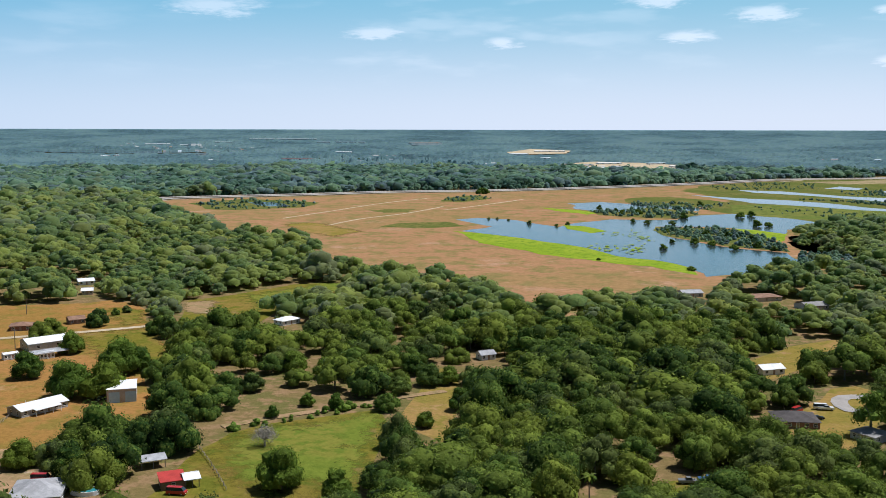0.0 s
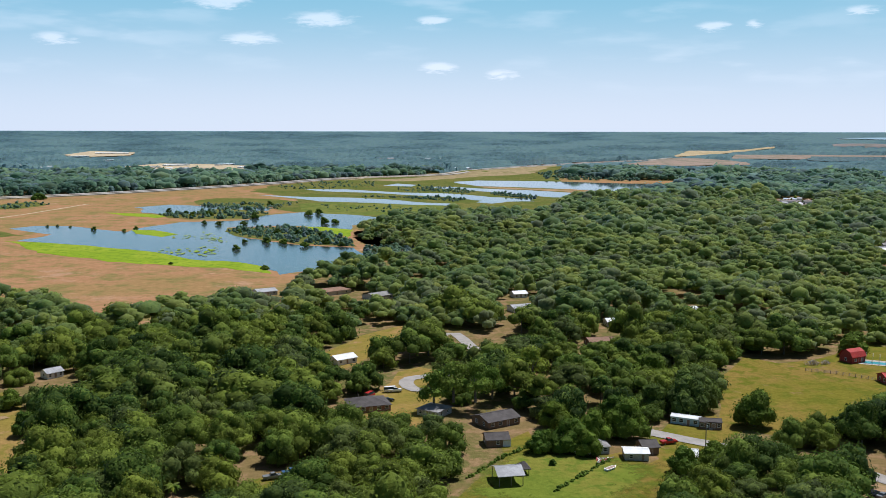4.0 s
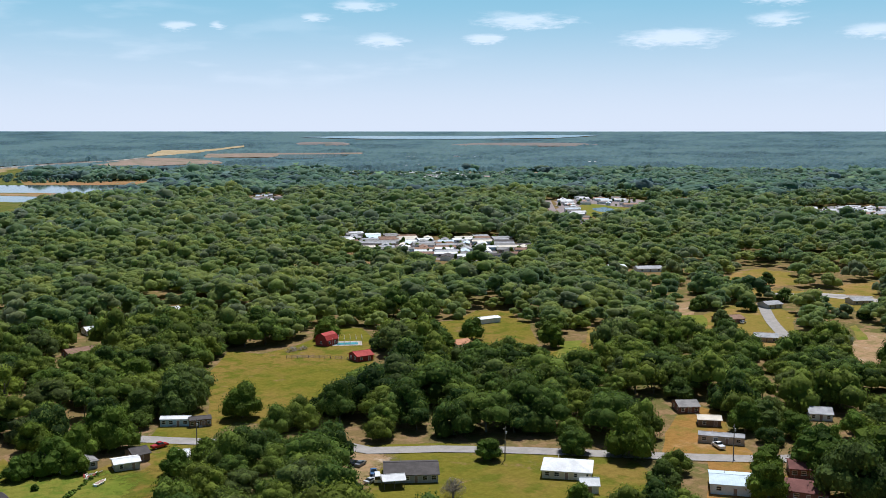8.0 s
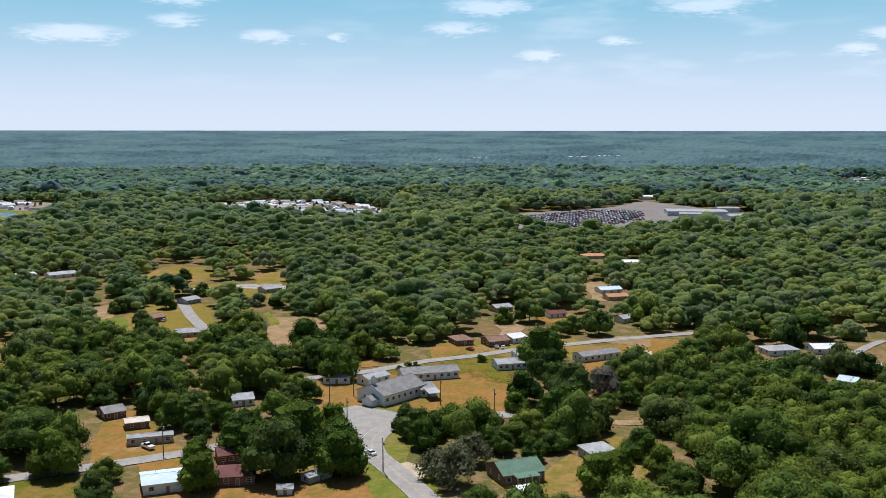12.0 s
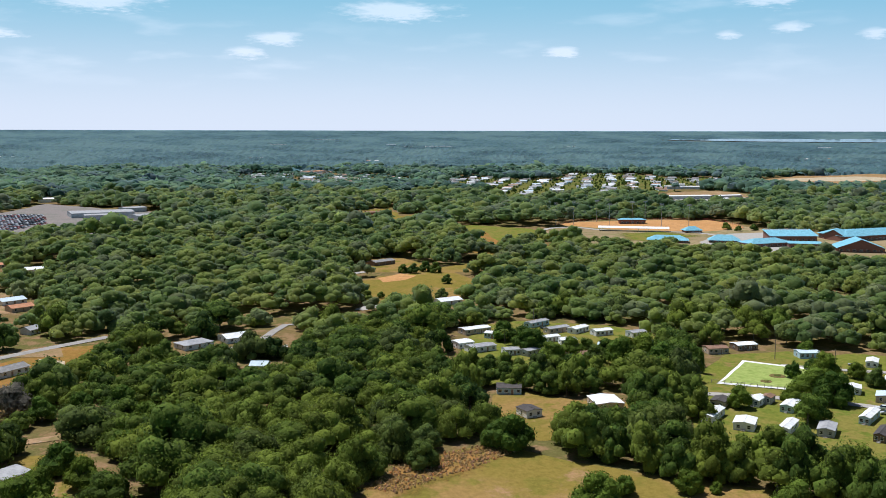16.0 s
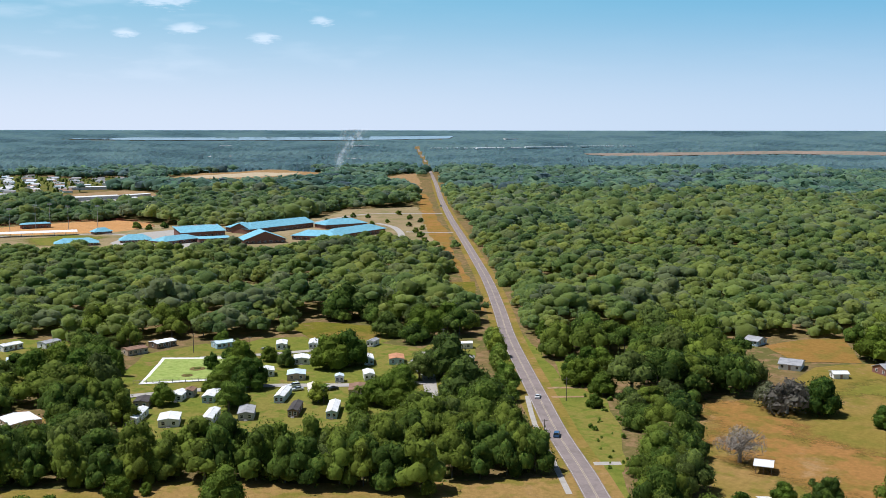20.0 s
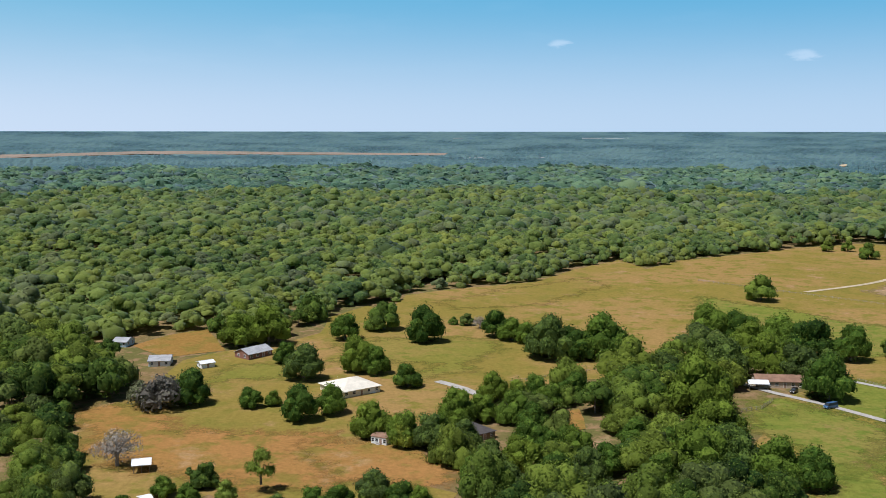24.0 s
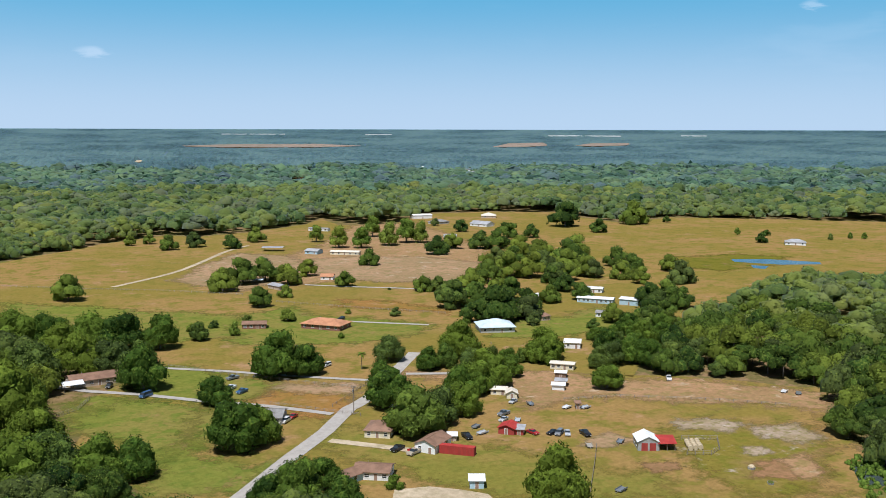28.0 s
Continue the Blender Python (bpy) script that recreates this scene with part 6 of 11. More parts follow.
def fence(points, label, gap=3.0, h=1.25, rails=3, mat=None, name="fence"):
    """Posts with rails between them."""
    mat = mat or POST
    ax, ay = points[0]
    ob = base(name, ax, ay, 0, label, "fence")
    post = shared(f"post_{h}_{mat.name}", lambda: boxed((-0.08, 0.08, -0.08, 0.08, 0, h)), mat)
    for (x0, y0), (x1, y1) in zip(points, points[1:]):
        k = max(1, round(math.hypot(x1 - x0, y1 - y0) / gap))
        for i in range(k + (1 if (x1, y1) == tuple(points[-1]) else 0)):
            share("post", post, ob, pose(x0 + (x1 - x0) * i / k - ax, y0 + (y1 - y0) * i / k - ay, 0))
        for r in range(rails):
            z = h * (0.92 - 0.33 * r)
            bm = rod(bmesh.new(), (x0 - ax, y0 - ay, z), (x1 - ax, y1 - ay, z), 0.045, sides=4)
            part("rail", bm, mat, ob)
    return ob


# ---- things: trees ----
CROWNS = {
    "oak_tree": [crown(s, 3200, 24, HALF, tall=1.32, size=0.034) for s in range(5)],
    "light_tree": [crown(20 + s, 1500, 16, HALF, 0.85, 1.5, 0.048) for s in range(2)],
    "pine_tree": [crown(30 + s, 1500, 11, HALF, 1.05, 1.5, 0.045, 0.7) for s in range(2)],
    "conifer": [crown(36, 900, 9, HALF, 0.25, 3.0, 0.07)],
    "grey_tree": [crown(38 + s, 1800, 16, (HALF[0], HALF[1][::2]), tall=1.3, size=0.040) for s in range(2)],
    "shrub": [crown(46 + s, 500, 8, HALF, size=0.085) for s in range(2)],
    "bare_tree": [crown(47, 2600, 14, (HALF[0], HALF[1][:0]), size=0.026, fill=0.9)],
}
LEAF = dict(oak_tree=OAK, light_tree=LIGHT, pine_tree=LIGHT, conifer=OAK, grey_tree=GREY, shrub=OAK, bare_tree=DEADWOOD)
CROWN_MESH = {k: [solid("crown", v, f, LEAF[k]) for v, f in protos] for k, protos in CROWNS.items()}


def limbs(seed, reach, tall, twigs=0):
    """A tapered trunk with limbs that fork up into the crown, for a crown of radius 1."""
    r = random.Random(seed)
    bm = bmesh.new()
    rod(bm, (0, 0, -0.7), (0.02, 0.01, 0.1), 0.085, 0.06, 7)
    for i in range(6 + twigs):
        a = i * 2.4 + r.uniform(-0.3, 0.3)
        k = reach * r.uniform(0.4, 0.75)
        tip = Vector((k * math.cos(a), k * math.sin(a), r.uniform(0.1, 0.75) * tall))
        root = Vector((0, 0, r.uniform(-0.15, 0.1)))
        rod(bm, root, root.lerp(tip, 0.6) + Vector((0, 0, 0.06)), 0.04, 0.022, 5)
        rod(bm, root.lerp(tip, 0.6) + Vector((0, 0, 0.06)), tip, 0.022, 0.008, 4)
        for j in range(3 if twigs else 0):
            s = root.lerp(tip, 0.55 + 0.15 * j)
            rod(bm, s, s + Vector((r.uniform(-0.35, 0.35), r.uniform(-0.35, 0.35), r.uniform(0.1, 0.4))), 0.012, 0.004, 3)
    return bm


TRUNKS = {}
for key in CROWNS:
    bare = key == "bare_tree"
    TRUNKS[key] = shared("trunk_" + key, lambda: limbs(5, 1.1 if bare else 0.8, 3.0 if key == "conifer" else 1.0, 14 if bare else 0), DEADWOOD if bare or key == "grey_tree" else BARK)
LONE = []
GROVE = []  # oaks too far off to tell one from another
TREE_LABEL = dict(oak_tree="broad dark green oak with a rounded crown", light_tree="tall fresh green tree with an open crown", pine_tree="tall pine with clustered high foliage", conifer="slim dark conifer standing alone",
                  grey_tree="greyish thin-leaved tree draped with moss", shrub="low rounded green bush", bare_tree="leafless grey dead tree with many twigs")
LIFT = dict(oak_tree=0.17, light_tree=0.28, pine_tree=0.95, conifer=0.45, grey_tree=0.22, shrub=0.05, bare_tree=0.4)


def tree(x, y, r, kind="oak_tree", where=""):
    LONE.append((x, y, r))
    k = random.Random(round(x * 7 + y * 13))
    ob = base(kind, x, y, k.uniform(0, 360), TREE_LABEL[kind] + where, "bush" if kind == "shrub" else "tree", kind.replace("_", " ") + "s")
    h = k.uniform(0.92, 1.15)
    up = LIFT[kind] * k.uniform(0.85, 1.2)
    ob.scale = (r, r * k.uniform(0.92, 1.08), r * h * (1.0 if kind in ("shrub", "conifer", "bare_tree") else 1.12))
    share("trunk", TRUNKS[kind], ob, pose(0, 0, up + 0.12))
    share("crown", k.choice(CROWN_MESH[kind]), ob, pose(0, 0, up))
    return ob


def trees(places, kind="oak_tree", where=""):
    for x, y, r in places:
        if kind == "oak_tree" and math.hypot(x, y) > 490:
            GROVE.append((x, y, r))
            LONE.append((x, y, r))
        else:
            tree(x, y, r, kind, where)


def palm(x, y, h=7.0):
    LONE.append((x, y, 2.0))
    ob = base("palm_tree", x, y, (x * 37) % 360, "palm with a thin trunk and drooping fronds", "palm", "palm trees")
    share("trunk", shared("palm_trunk", lambda: rod(rod(bmesh.new(), (0, 0, 0), (0.1, 0, 4), 0.2, 0.16, 8), (0.1, 0, 4), (0.15, 0.05, 7), 0.16, 0.13, 8), BARK), ob)

    def frond():
        bm = bmesh.new()
        rows = []
        for i in range(7):
            u = i / 6
            c = Vector((2.4 * u, 0, 0.9 * u - 1.9 * u * u))
            w = 0.5 * math.sin(math.pi * min(0.12 + u * 0.86, 1))
            rows.append([bm.verts.new(c + Vector((0, -w, -w * 0.5))), bm.verts.new(c), bm.verts.new(c + Vector((0, w, -w * 0.5)))])
        for a, b in zip(rows, rows[1:]):
            bm.faces.new((a[0], b[0], b[1], a[1])), bm.faces.new((a[1], b[1], b[2], a[2]))
        return bm

    for i in range(14):
        share("frond", shared("frond", frond, LIGHT), ob, pose(0.15, 0.05, 7.0, 0, -25 + 50 * (i % 3) / 2, i * 360 / 14))
    ob.scale = (h / 7,) * 3
    return ob

# ---- farm yards below the marsh ----
house(-356.5, 396.9, 34.1, 10.0, 9.0, "brick", "brown", style="hip", label="brown brick farmhouse with a brown hip roof")
house(-341.5, 419.2, 52.3, 7.9, 7.0, "brown", "brown", label="low brown farm building with a brown roof")
house(-315.6, 365.1, 58.7, 17.7, 12.0, "metal", "white", 4.0, 1.6, label="large white-roofed equipment barn", name="barn", category="barn", door=False, panes=2)
shelter(-301.4, 351.1, 60.8, 15.9, 7.0, "pale", label="open metal shed roof beside the barn")
trailer(-314.3, 342.0, 60.9, 6.2, 3.0, label="white travel trailer parked in the farm yard", group="")
trailer(-300.6, 348.6, 60.2, 6.4, 3.0, label="white travel trailer parked in the farm yard", group="")
shop = house(-228.7, 304.8, 34.8, 10.5, 14.0, "tan", "white", 5.2, 1.4, "gable", 0.25, 0, False, label="tan metal workshop with a white roof and large doors", name="workshop", category="workshop")
for sx in (-2.6, 3.2):
    part("roller_door", boxed((sx - 1.9, sx + 1.9, -7.08, -6.98, 0.05, 4.0)), WALLS["blue"], shop)
house(-246.6, 280.6, 72.6, 18.1, 9.0, "grey", "white", label="long low house with a bright white metal roof", panes=6, porch=2.5)
shelter(-173.0, 243.3, 46.4, 7.2, 6.0, "pale", label="small open shed with a pale metal roof on the lawn")
shed = house(-157.6, 230.7, 41.9, 6.5, 6.0, "brown", "red", 2.6, 0.9, "shed", 0.4, 1, False, label="open-sided shed with a rusty red metal roof", name="shed", category="shed")
shelter(-153.2, 233.4, 43.6, 4.1, 6.0, "white", label="white-roofed lean-to beside the red shed")
house(-187.1, 211.6, 30.3, 13.2, 15.0, "grey", "pale", 2.8, 2.2, "hip", panes=4, label="large house with a pale grey metal hip roof")
pool = base("swimming_pool", -177.2, 218.2, 10, "oval above-ground pool with dark turquoise water", "pool")
ring = [(math.cos(a), math.sin(a)) for a in (2 * math.pi * i / 28 for i in range(28))]
part("pool_wall", hull(bmesh.new(), [[(4.2 * x, 2.6 * y, 0) for x, y in ring], [(4.2 * x, 2.6 * y, 1.2) for x, y in ring]]), FRAME, pool)
part("pool_water", hull(bmesh.new(), [[(3.9 * x, 2.35 * y, 1.0) for x, y in ring], [(3.9 * x, 2.35 * y, 1.23) for x, y in ring]]), POOL, pool)
fence([(-167.8, 261.1), (-160.6, 253.8), (-151.2, 243.8), (-141.3, 232.6)], "grey post and wire fence between lawn and pasture", 3.5, 1.3, 2)
fence([(-247.1, 262.3), (-250.7, 271.6)], "short grey wooden fence in the farm yard", 3.0)
house(-236.9, 453.8, 66.0, 11.5, 7.5, "white", "white", style="hip", label="white-roofed house half hidden among oaks", clear=30)
house(-116.9, 410.7, 45.1, 7.0, 5.5, "white", "pale", label="pale metal-roofed shed in a clearing", name="shed", category="shed")
house(-423.1, 530.5, 46.3, 9.8, 9.0, "white", "white", label="white house among trees", clear=30)
house(-396.2, 498.0, 36.3, 6.5, 7.0, "tan", "white", label="tan shed with a white roof among trees", clear=20)
house(-466.2, 522.0, 38.1, 13.7, 9.0, "white", "pale", label="pale-roofed house in the woods", clear=20)
house(-44.8, 612.2, 27.1, 12.6, 10.0, "grey", "pale", label="house with a pale roof among oaks near the lake", clear=15)
house(-3.5, 611.6, 34.0, 21.0, 12.0, "tan", "brown", style="hip", label="low house with a brown roof near the lake", clear=25)
house(24.5, 591.1, 38.6, 15.0, 12.0, "grey", "grey", label="grey-roofed house in the woods near the lake", clear=25)
house(2.0, 424.1, 34.3, 10.2, 7.0, "white", "white", label="white-roofed shed behind pines", clear=20)
house(10.5, 351.4, 11.3, 14.4, 12.0, "brick", "dark", style="hip", rise=2.0, label="dark-roofed brick house with a patched hip roof", panes=5)
house(34.0, 341.3, -39.2, 8.8, 9.0, "grey", "grey", style="hip", label="small grey-roofed house by the cul-de-sac")
house(54.1, 328.2, 26.7, 13.2, 10.0, "brown", "dark", rise=1.5, label="brown house with a patched dark roof", panes=4, clear=9)
house(50.5, 305.6, 1.3, 7.3, 7.0, "brown", "dark", label="dark brown garage with a low roof", name="garage", category="garage", door=False, panes=1, garage=True)
shelter(48.2, 271.0, 4.9, 7.3, 9.0, "pale", 3.4, 1.5, label="open picnic shelter with a pale gable roof")
shelter(54.0, 277.0, 2.6, 2.9, 4.0, "dark", 2.4, 1.4, "hip", label="small dark-roofed gazebo on the lawn", name="gazebo")
house(78.9, 296.3, 1.9, 10.5, 9.0, "grey", "grey", style="hip", label="grey house with a low hip roof", panes=4)
house(91.3, 287.6, -8.0, 7.2, 6.0, "metal", "white", 2.5, 0.6, label="white-roofed shed by the lane", name="shed", category="shed", panes=2)
house(96.8, 293.1, 3.0, 5.0, 7.0, "brown", "dark", label="small dark-roofed wooden outbuilding by the lane", name="shed", category="shed", panes=1)
trailer(119.5, 320.7, -33.3, 9.8, 4.0, "blue", "white", label="long pale blue mobile home beside the lane", group="")
trailer(126.2, 315.7, -16.8, 7.3, 5.0, "brown", "dark", label="dark mobile home with a deck beside the lane", group="")
house(106.9, 283.0, -16.7, 4.4, 5.0, "white", "white", label="small white-roofed house under trees")
house(110.4, 588.3, 11.8, 8.5, 8.0, "white", "white", label="white house in a wood clearing", clear=15)
house(102.7, 541.3, 17.0, 12.5, 9.0, "white", "pale", label="pale mobile home in the wood", clear=25)
house(123.6, 448.4, 5.9, 13.0, 9.0, "brick", "brown", label="brown brick house in a wood clearing", clear=25)
house(143.8, 494.9, 2.2, 9.4, 9.0, "white", "white", label="white-roofed house in a clearing", clear=20)
house(195.6, 525.6, -2.9, 7.4, 9.0, "white", "white", label="small white house deep in the woods", clear=20)
barn = house(225.5, 404.0, 20, 8.0, 7.0, "red", "red", 2.8, 3.2, "gambrel", 0.4, 2, True, label="dark red gambrel barn with a bright red roof", name="barn", category="barn")
house(222.2, 367.3, -2.1, 8.0, 8.0, "red", "red", 2.8, 1.4, label="red stable with a bright red metal roof", name="stable", category="stable", panes=2)
cage = base("pool_enclosure", 234.4, 400.0, -30, "screened pool enclosure beside the red barn", "enclosure")
YARDS.append((234.4, 400.0, 9.0, 12.0))
part("pool_water", boxed((-5, 5, -3, 1.5, 0.05, 0.2)), POOL, cage)
part("pool_deck", boxed((-7, 7, -5, 5, 0.0, 0.1)), CONCRETE, cage)
for i in range(6):
    px = -7 + 2.8 * i
    part("frame_rib", boxed((px - 0.06, px + 0.06, -5, -4.88, 0, 3.2), (px - 0.06, px + 0.06, 4.88, 5, 0, 3.2), (px - 0.06, px + 0.06, -5, 5, 3.2, 3.32)), STEEL, cage)
fence([(196.4, 388.7), (206.8, 382.2), (215.4, 372.9), (218.4, 367.6)], "dark post and rail fence of the horse pasture", 2.6, 1.4, 3)
house(321.7, 401.9, -5.5, 12.0, 6.0, "white", "white", 2.7, 0.5, label="white metal shed in a sunny meadow", name="shed", category="shed", panes=0, door=False)
house(273.0, 362.2, -2.3, 8.4, 9.0, "white", "orange", label="house with a faded pink roof under oaks", clear=12)

# ---- the country road ----
dark = house(156.4, 231.1, -32.0, 15.3, 12.0, "grey", "dark", 2.7, 1.6, label="long dark-roofed house with a white porch", panes=6)
shelter(147.5, 227.0, -24.2, 6.0, 5.0, "white", label="white flat carport roof")
house(195.1, 205.8, -46.5, 14.1, 11.0, "cream", "white", 2.7, 1.7, "hip", label="cream house with a bright white hip roof", panes=5, garage=True)
house(190.3, 191.9, -37.9, 4.8, 5.0, "white", "white", label="white-roofed shed on the lawn", name="shed", category="shed", panes=1)
house(224.3, 168.7, -49.1, 13.2, 11.0, "white", "blue", 3.2, 1.0, label="long white garage with a pale blue metal roof", panes=3, name="garage", category="garage", garage=True)
house(235.4, 154.0, -59.0, 12.7, 10.0, "brick", "maroon", 3.0, 1.6, "hip", label="brick building with a maroon shingle roof", panes=4)
house(251.6, 164.1, -48.6, 9.9, 9.0, "brick", "maroon", 3.0, 1.3, label="low brick wing with a maroon roof", panes=4)
trailer(255.8, 198.1, -51.2, 14.3, 4.5, "tan", "pale", label="long tan mobile home with a small deck", group="")
house(268.5, 213.3, -45.2, 7.5, 6.0, "brown", "cream", 2.6, 0.7, label="small flat-roofed brown hut", panes=2)
house(275.9, 229.9, -30.9, 7.3, 9.0, "brick", "grey", label="brick house with a grey gable roof")
house(306.9, 195.9, -49.0, 7.5, 9.0, "white", "pale", label="white house behind oaks")
house(244.8, 131.8, -23.2, 8.4, 4.0, "grey", "pale", 2.2, 0.6, label="small grey shed under an oak", name="shed", category="shed", panes=1)
house(232.0, 134.8, -61.1, 4.0, 4.0, "white", "pale", 2.0, 0.6, label="small white garden shed under an oak", name="shed", category="shed", panes=1)
church = house(333.3, 147.0, -19.4, 22.3, 14.0, "white", "grey", 4.4, 3.0, "gable", 0.5, 7, False, label="white timber church with a long weathered grey roof", name="church", category="church", clear=28)
part("bell_turret", boxed((-10.2, -8.8, -0.7, 0.7, 7.0, 9.4)), WALLS["white"], church)
tip = bmesh.new()
hull(tip, [[(-10.4, -0.9, 9.4), (-8.6, -0.9, 9.4), (-8.6, 0.9, 9.4), (-10.4, 0.9, 9.4)], [(-9.55, -0.05, 10.4), (-9.45, -0.05, 10.4), (-9.45, 0.05, 10.4), (-9.55, 0.05, 10.4)]])
part("turret_roof", tip, ROOFS["grey"], church)
porch = roof_mesh(5.0, 5.5, 2.8, 1.3, 0.3, "gable")
cl = church.children[0].data.vertices[0].co.x
bmesh.ops.translate(porch, verts=porch.verts, vec=(cl - 2.3, -1.5, 0))
part("porch_roof", porch, ROOFS["grey"], church)
pw = wall_mesh(4.6, 5.0, 2.8, 1.3, "gable")
bmesh.ops.translate(pw, verts=pw.verts, vec=(cl - 2.2, -1.5, 0))
part("porch", pw, WALLS["white"], church)
house(343.8, 136.9, -58.6, 5.8, 11.0, "white", "grey", 3.2, 1.4, "hip", label="white side wing of the church with a grey roof", name="church_wing", category="church")
shelter(337.9, 132.2, -50.3, 4.3, 7.0, "pale", 3.0, 0.5, "shed", label="open canopy at the church's side door", name="canopy")
house(367.4, 145.5, -52.9, 23.4, 10.0, "white", "grey", 3.2, 1.6, label="long white hall with a dark grey roof behind the church", panes=8, name="hall", category="hall")
house(351.6, 162.9, -22.7, 11.5, 7.0, "white", "pale", 3.0, 1.2, label="small white annex with a pale roof by the church", name="annex", category="hall", panes=3)
house(348.8, 177.8, -64.1, 10.6, 11.0, "white", "grey", 3.0, 1.8, "hip", label="white house with a grey hip roof beside a large oak", panes=3)
house(433.5, 154.9, -47.3, 8.4, 11.0, "brown", "brown", 2.8, 1.5, "hip", label="brown-roofed house on the street", panes=3)
house(437.1, 139.0, -45.8, 10.2, 10.0, "brick", "brown", 2.8, 1.5, label="brown house on the street", panes=3)
house(447.1, 133.0, -33.6, 8.4, 10.0, "white", "white", 2.8, 1.2, label="white-roofed house on the street", panes=2)
house(395.9, 119.6, -54.7, 12.9, 10.0, "white", "pale", 2.9, 1.1, label="white house with a ribbed grey roof", panes=5)
house(412.6, 118.9, -55.7, 7.2, 9.0, "white", "pale", 2.9, 1.1, label="white rear house with a pale roof", panes=2)
house(425.4, 88.1, -41.0, 20.3, 8.0, "white", "grey", 2.9, 1.2, label="long white house with a grey roof", panes=6)
house(515.1, 129.6, -52.5, 10.0, 7.0, "white", "maroon", 2.7, 1.2, label="white trailer with a dusky red roof", panes=3)
house(523.3, 163.4, -41.5, 10.6, 9.0, "tan", "pale", label="pale-roofed house among oaks")
house(266.8, 78.4, -47.7, 12.9, 12.0, "brown", "green", 3.4, 2.2, label="timber house with a green metal roof and a porch", panes=4, porch=3.0)
house(293.5, 60.1, -44.7, 8.9, 7.0, "grey", "pale", 2.7, 0.5, "shed", label="metal shed with a pale sheet roof", name="shed", category="shed", panes=1)
house(253.6, 71.2, -51.8, 5.0, 5.0, "white", "white", 2.4, 0.5, label="white-roofed shed at the yard's edge", name="shed", category="shed", panes=1)
house(465.6, 12.7, -56.7, 14.7, 10.0, "white", "pale", style="hip", label="pale-roofed house on the street", clear=20)
house(476.8, -6.7, -65.7, 13.9, 11.0, "white", "white", label="house with a white metal roof", clear=20)
house(414.6, -15.6, -106.7, 7.0, 7.0, "blue", "blue", label="shed under a pale blue sheet roof", name="shed", category="shed", clear=16)
house(772.3, 163.5, -59.9, 19.0, 12.0, "tan", "orange", style="hip", label="house with an orange tile roof", clear=25)
house(741.2, 134.7, -68.6, 28.2, 10.0, "white", "white", label="long low building with a white roof", clear=15)
house(608.3, 119.3, -53.9, 14.2, 10.0, "white", "blue", label="house with a pale blue roof", clear=25)
house(583.4, 109.9, -53.6, 12.9, 9.0, "tan", "orange", label="house with a faded orange roof", clear=20)
house(515.7, 92.1, -34.3, 8.7, 7.0, "white", "pale", label="pale-roofed house among trees", clear=20)
house(738.2, 52.8, -65.8, 11.3, 10.0, "tan", "orange", label="house with an orange roof in the woods", clear=20)
house(731.4, -119.3, -56.4, 20.1, 9.0, "brown", "grey", 3.0, 1.0, label="low field house by the ball park", clear=10)
house(554.4, -129.4, -69.3, 15.1, 9.0, "white", "white", label="white-roofed building behind oaks", clear=20)
house(1188.3, -184.6, -82.1, 19.7, 12.0, "brick", "brown", label="low brick house on an open lot", clear=10)
house(1482.9, 226.0, -82.3, 42.8, 20.0, "white", "white", 5, 1.2, label="white warehouse beside the scrap yard", far=True, clear=10)
for a in ((1226.7, 136.2, -75.2, 70.5, 40.0), (1179.5, 135.3, -82.1, 27.1, 20.0), (1173.6, 75.2, -61.5, 44.1, 25.0), (1283.6, 104.5, -62.5, 27.8, 20.0)):
    house(*a, "metal", "pale", 5.5, 1.0, label="long pale metal warehouse by the scrap yard", name="warehouse", category="warehouse", far=True, group="warehouses", clear=30)
house(425.3, 327.5, -19.8, 13.9, 10.0, "brick", "brown", label="brick house with a low brown roof", clear=15)
house(481.2, 341.8, -13.0, 10.4, 9.0, "grey", "pale", label="grey house beside the subdivision street", clear=15)
house(401.5, 286.8, -48.4, 10.5, 8.0, "tan", "pale", label="low tan house beside the street", clear=15)
house(534.5, 318.8, -27.5, 12.2, 9.0, "tan", "pale", label="pale house in the subdivision", clear=20)
house(523.7, 505.1, -20.3, 13.0, 10.0, "white", "white", label="white-roofed house at the wood's edge", clear=20)
house(537.9, 486.5, -29.2, 18.5, 12.0, "white", "pale", label="pale grey-roofed building at the wood's edge", clear=20)

# ---- things standing about the ranch ----
house(-234.6, -294.9, 137.8, 4.8, 3.0, "white", "white", 2.2, 0.4, "shed", label="small white stock trailer by the corral gate", name="stock_trailer", category="trailer", panes=0, door=False, clear=4)
shelter(-239.4, -299.1, 136.6, 4.4, 5.0, "pale", 2.6, 0.5, label="open canopy roof at the corral", name="canopy", clear=4)
house(-247.9, -310.0, 135.6, 4.4, 4.0, "brown", "white", 2.4, 0.5, label="dark cabin with a white roof by the corral", name="shed", category="shed", panes=1, clear=4)
house(-224.2, -270.4, 147.8, 1.6, 2.5, "brown", "brown", 2.4, 0.3, "shed", label="narrow brown outhouse on bare ground", name="outhouse", category="shed", panes=0, clear=4)
house(-165.9, -263.2, 147.9, 2.7, 4.0, "tan", "white", 2.2, 0.5, label="small tan lean-to beside the cottage", name="shed", category="shed", panes=0, clear=4)
tub = base("pool", -225.9, -322.1, 0, "round turquoise garden pool among oaks", "pool")
part("pool_wall", rod(bmesh.new(), (0, 0, 0), (0, 0, 1.1), 3.4, sides=24), FRAME, tub)
part("pool_water", rod(bmesh.new(), (0, 0, 1.0), (0, 0, 1.13), 3.2, sides=24), POOL, tub)


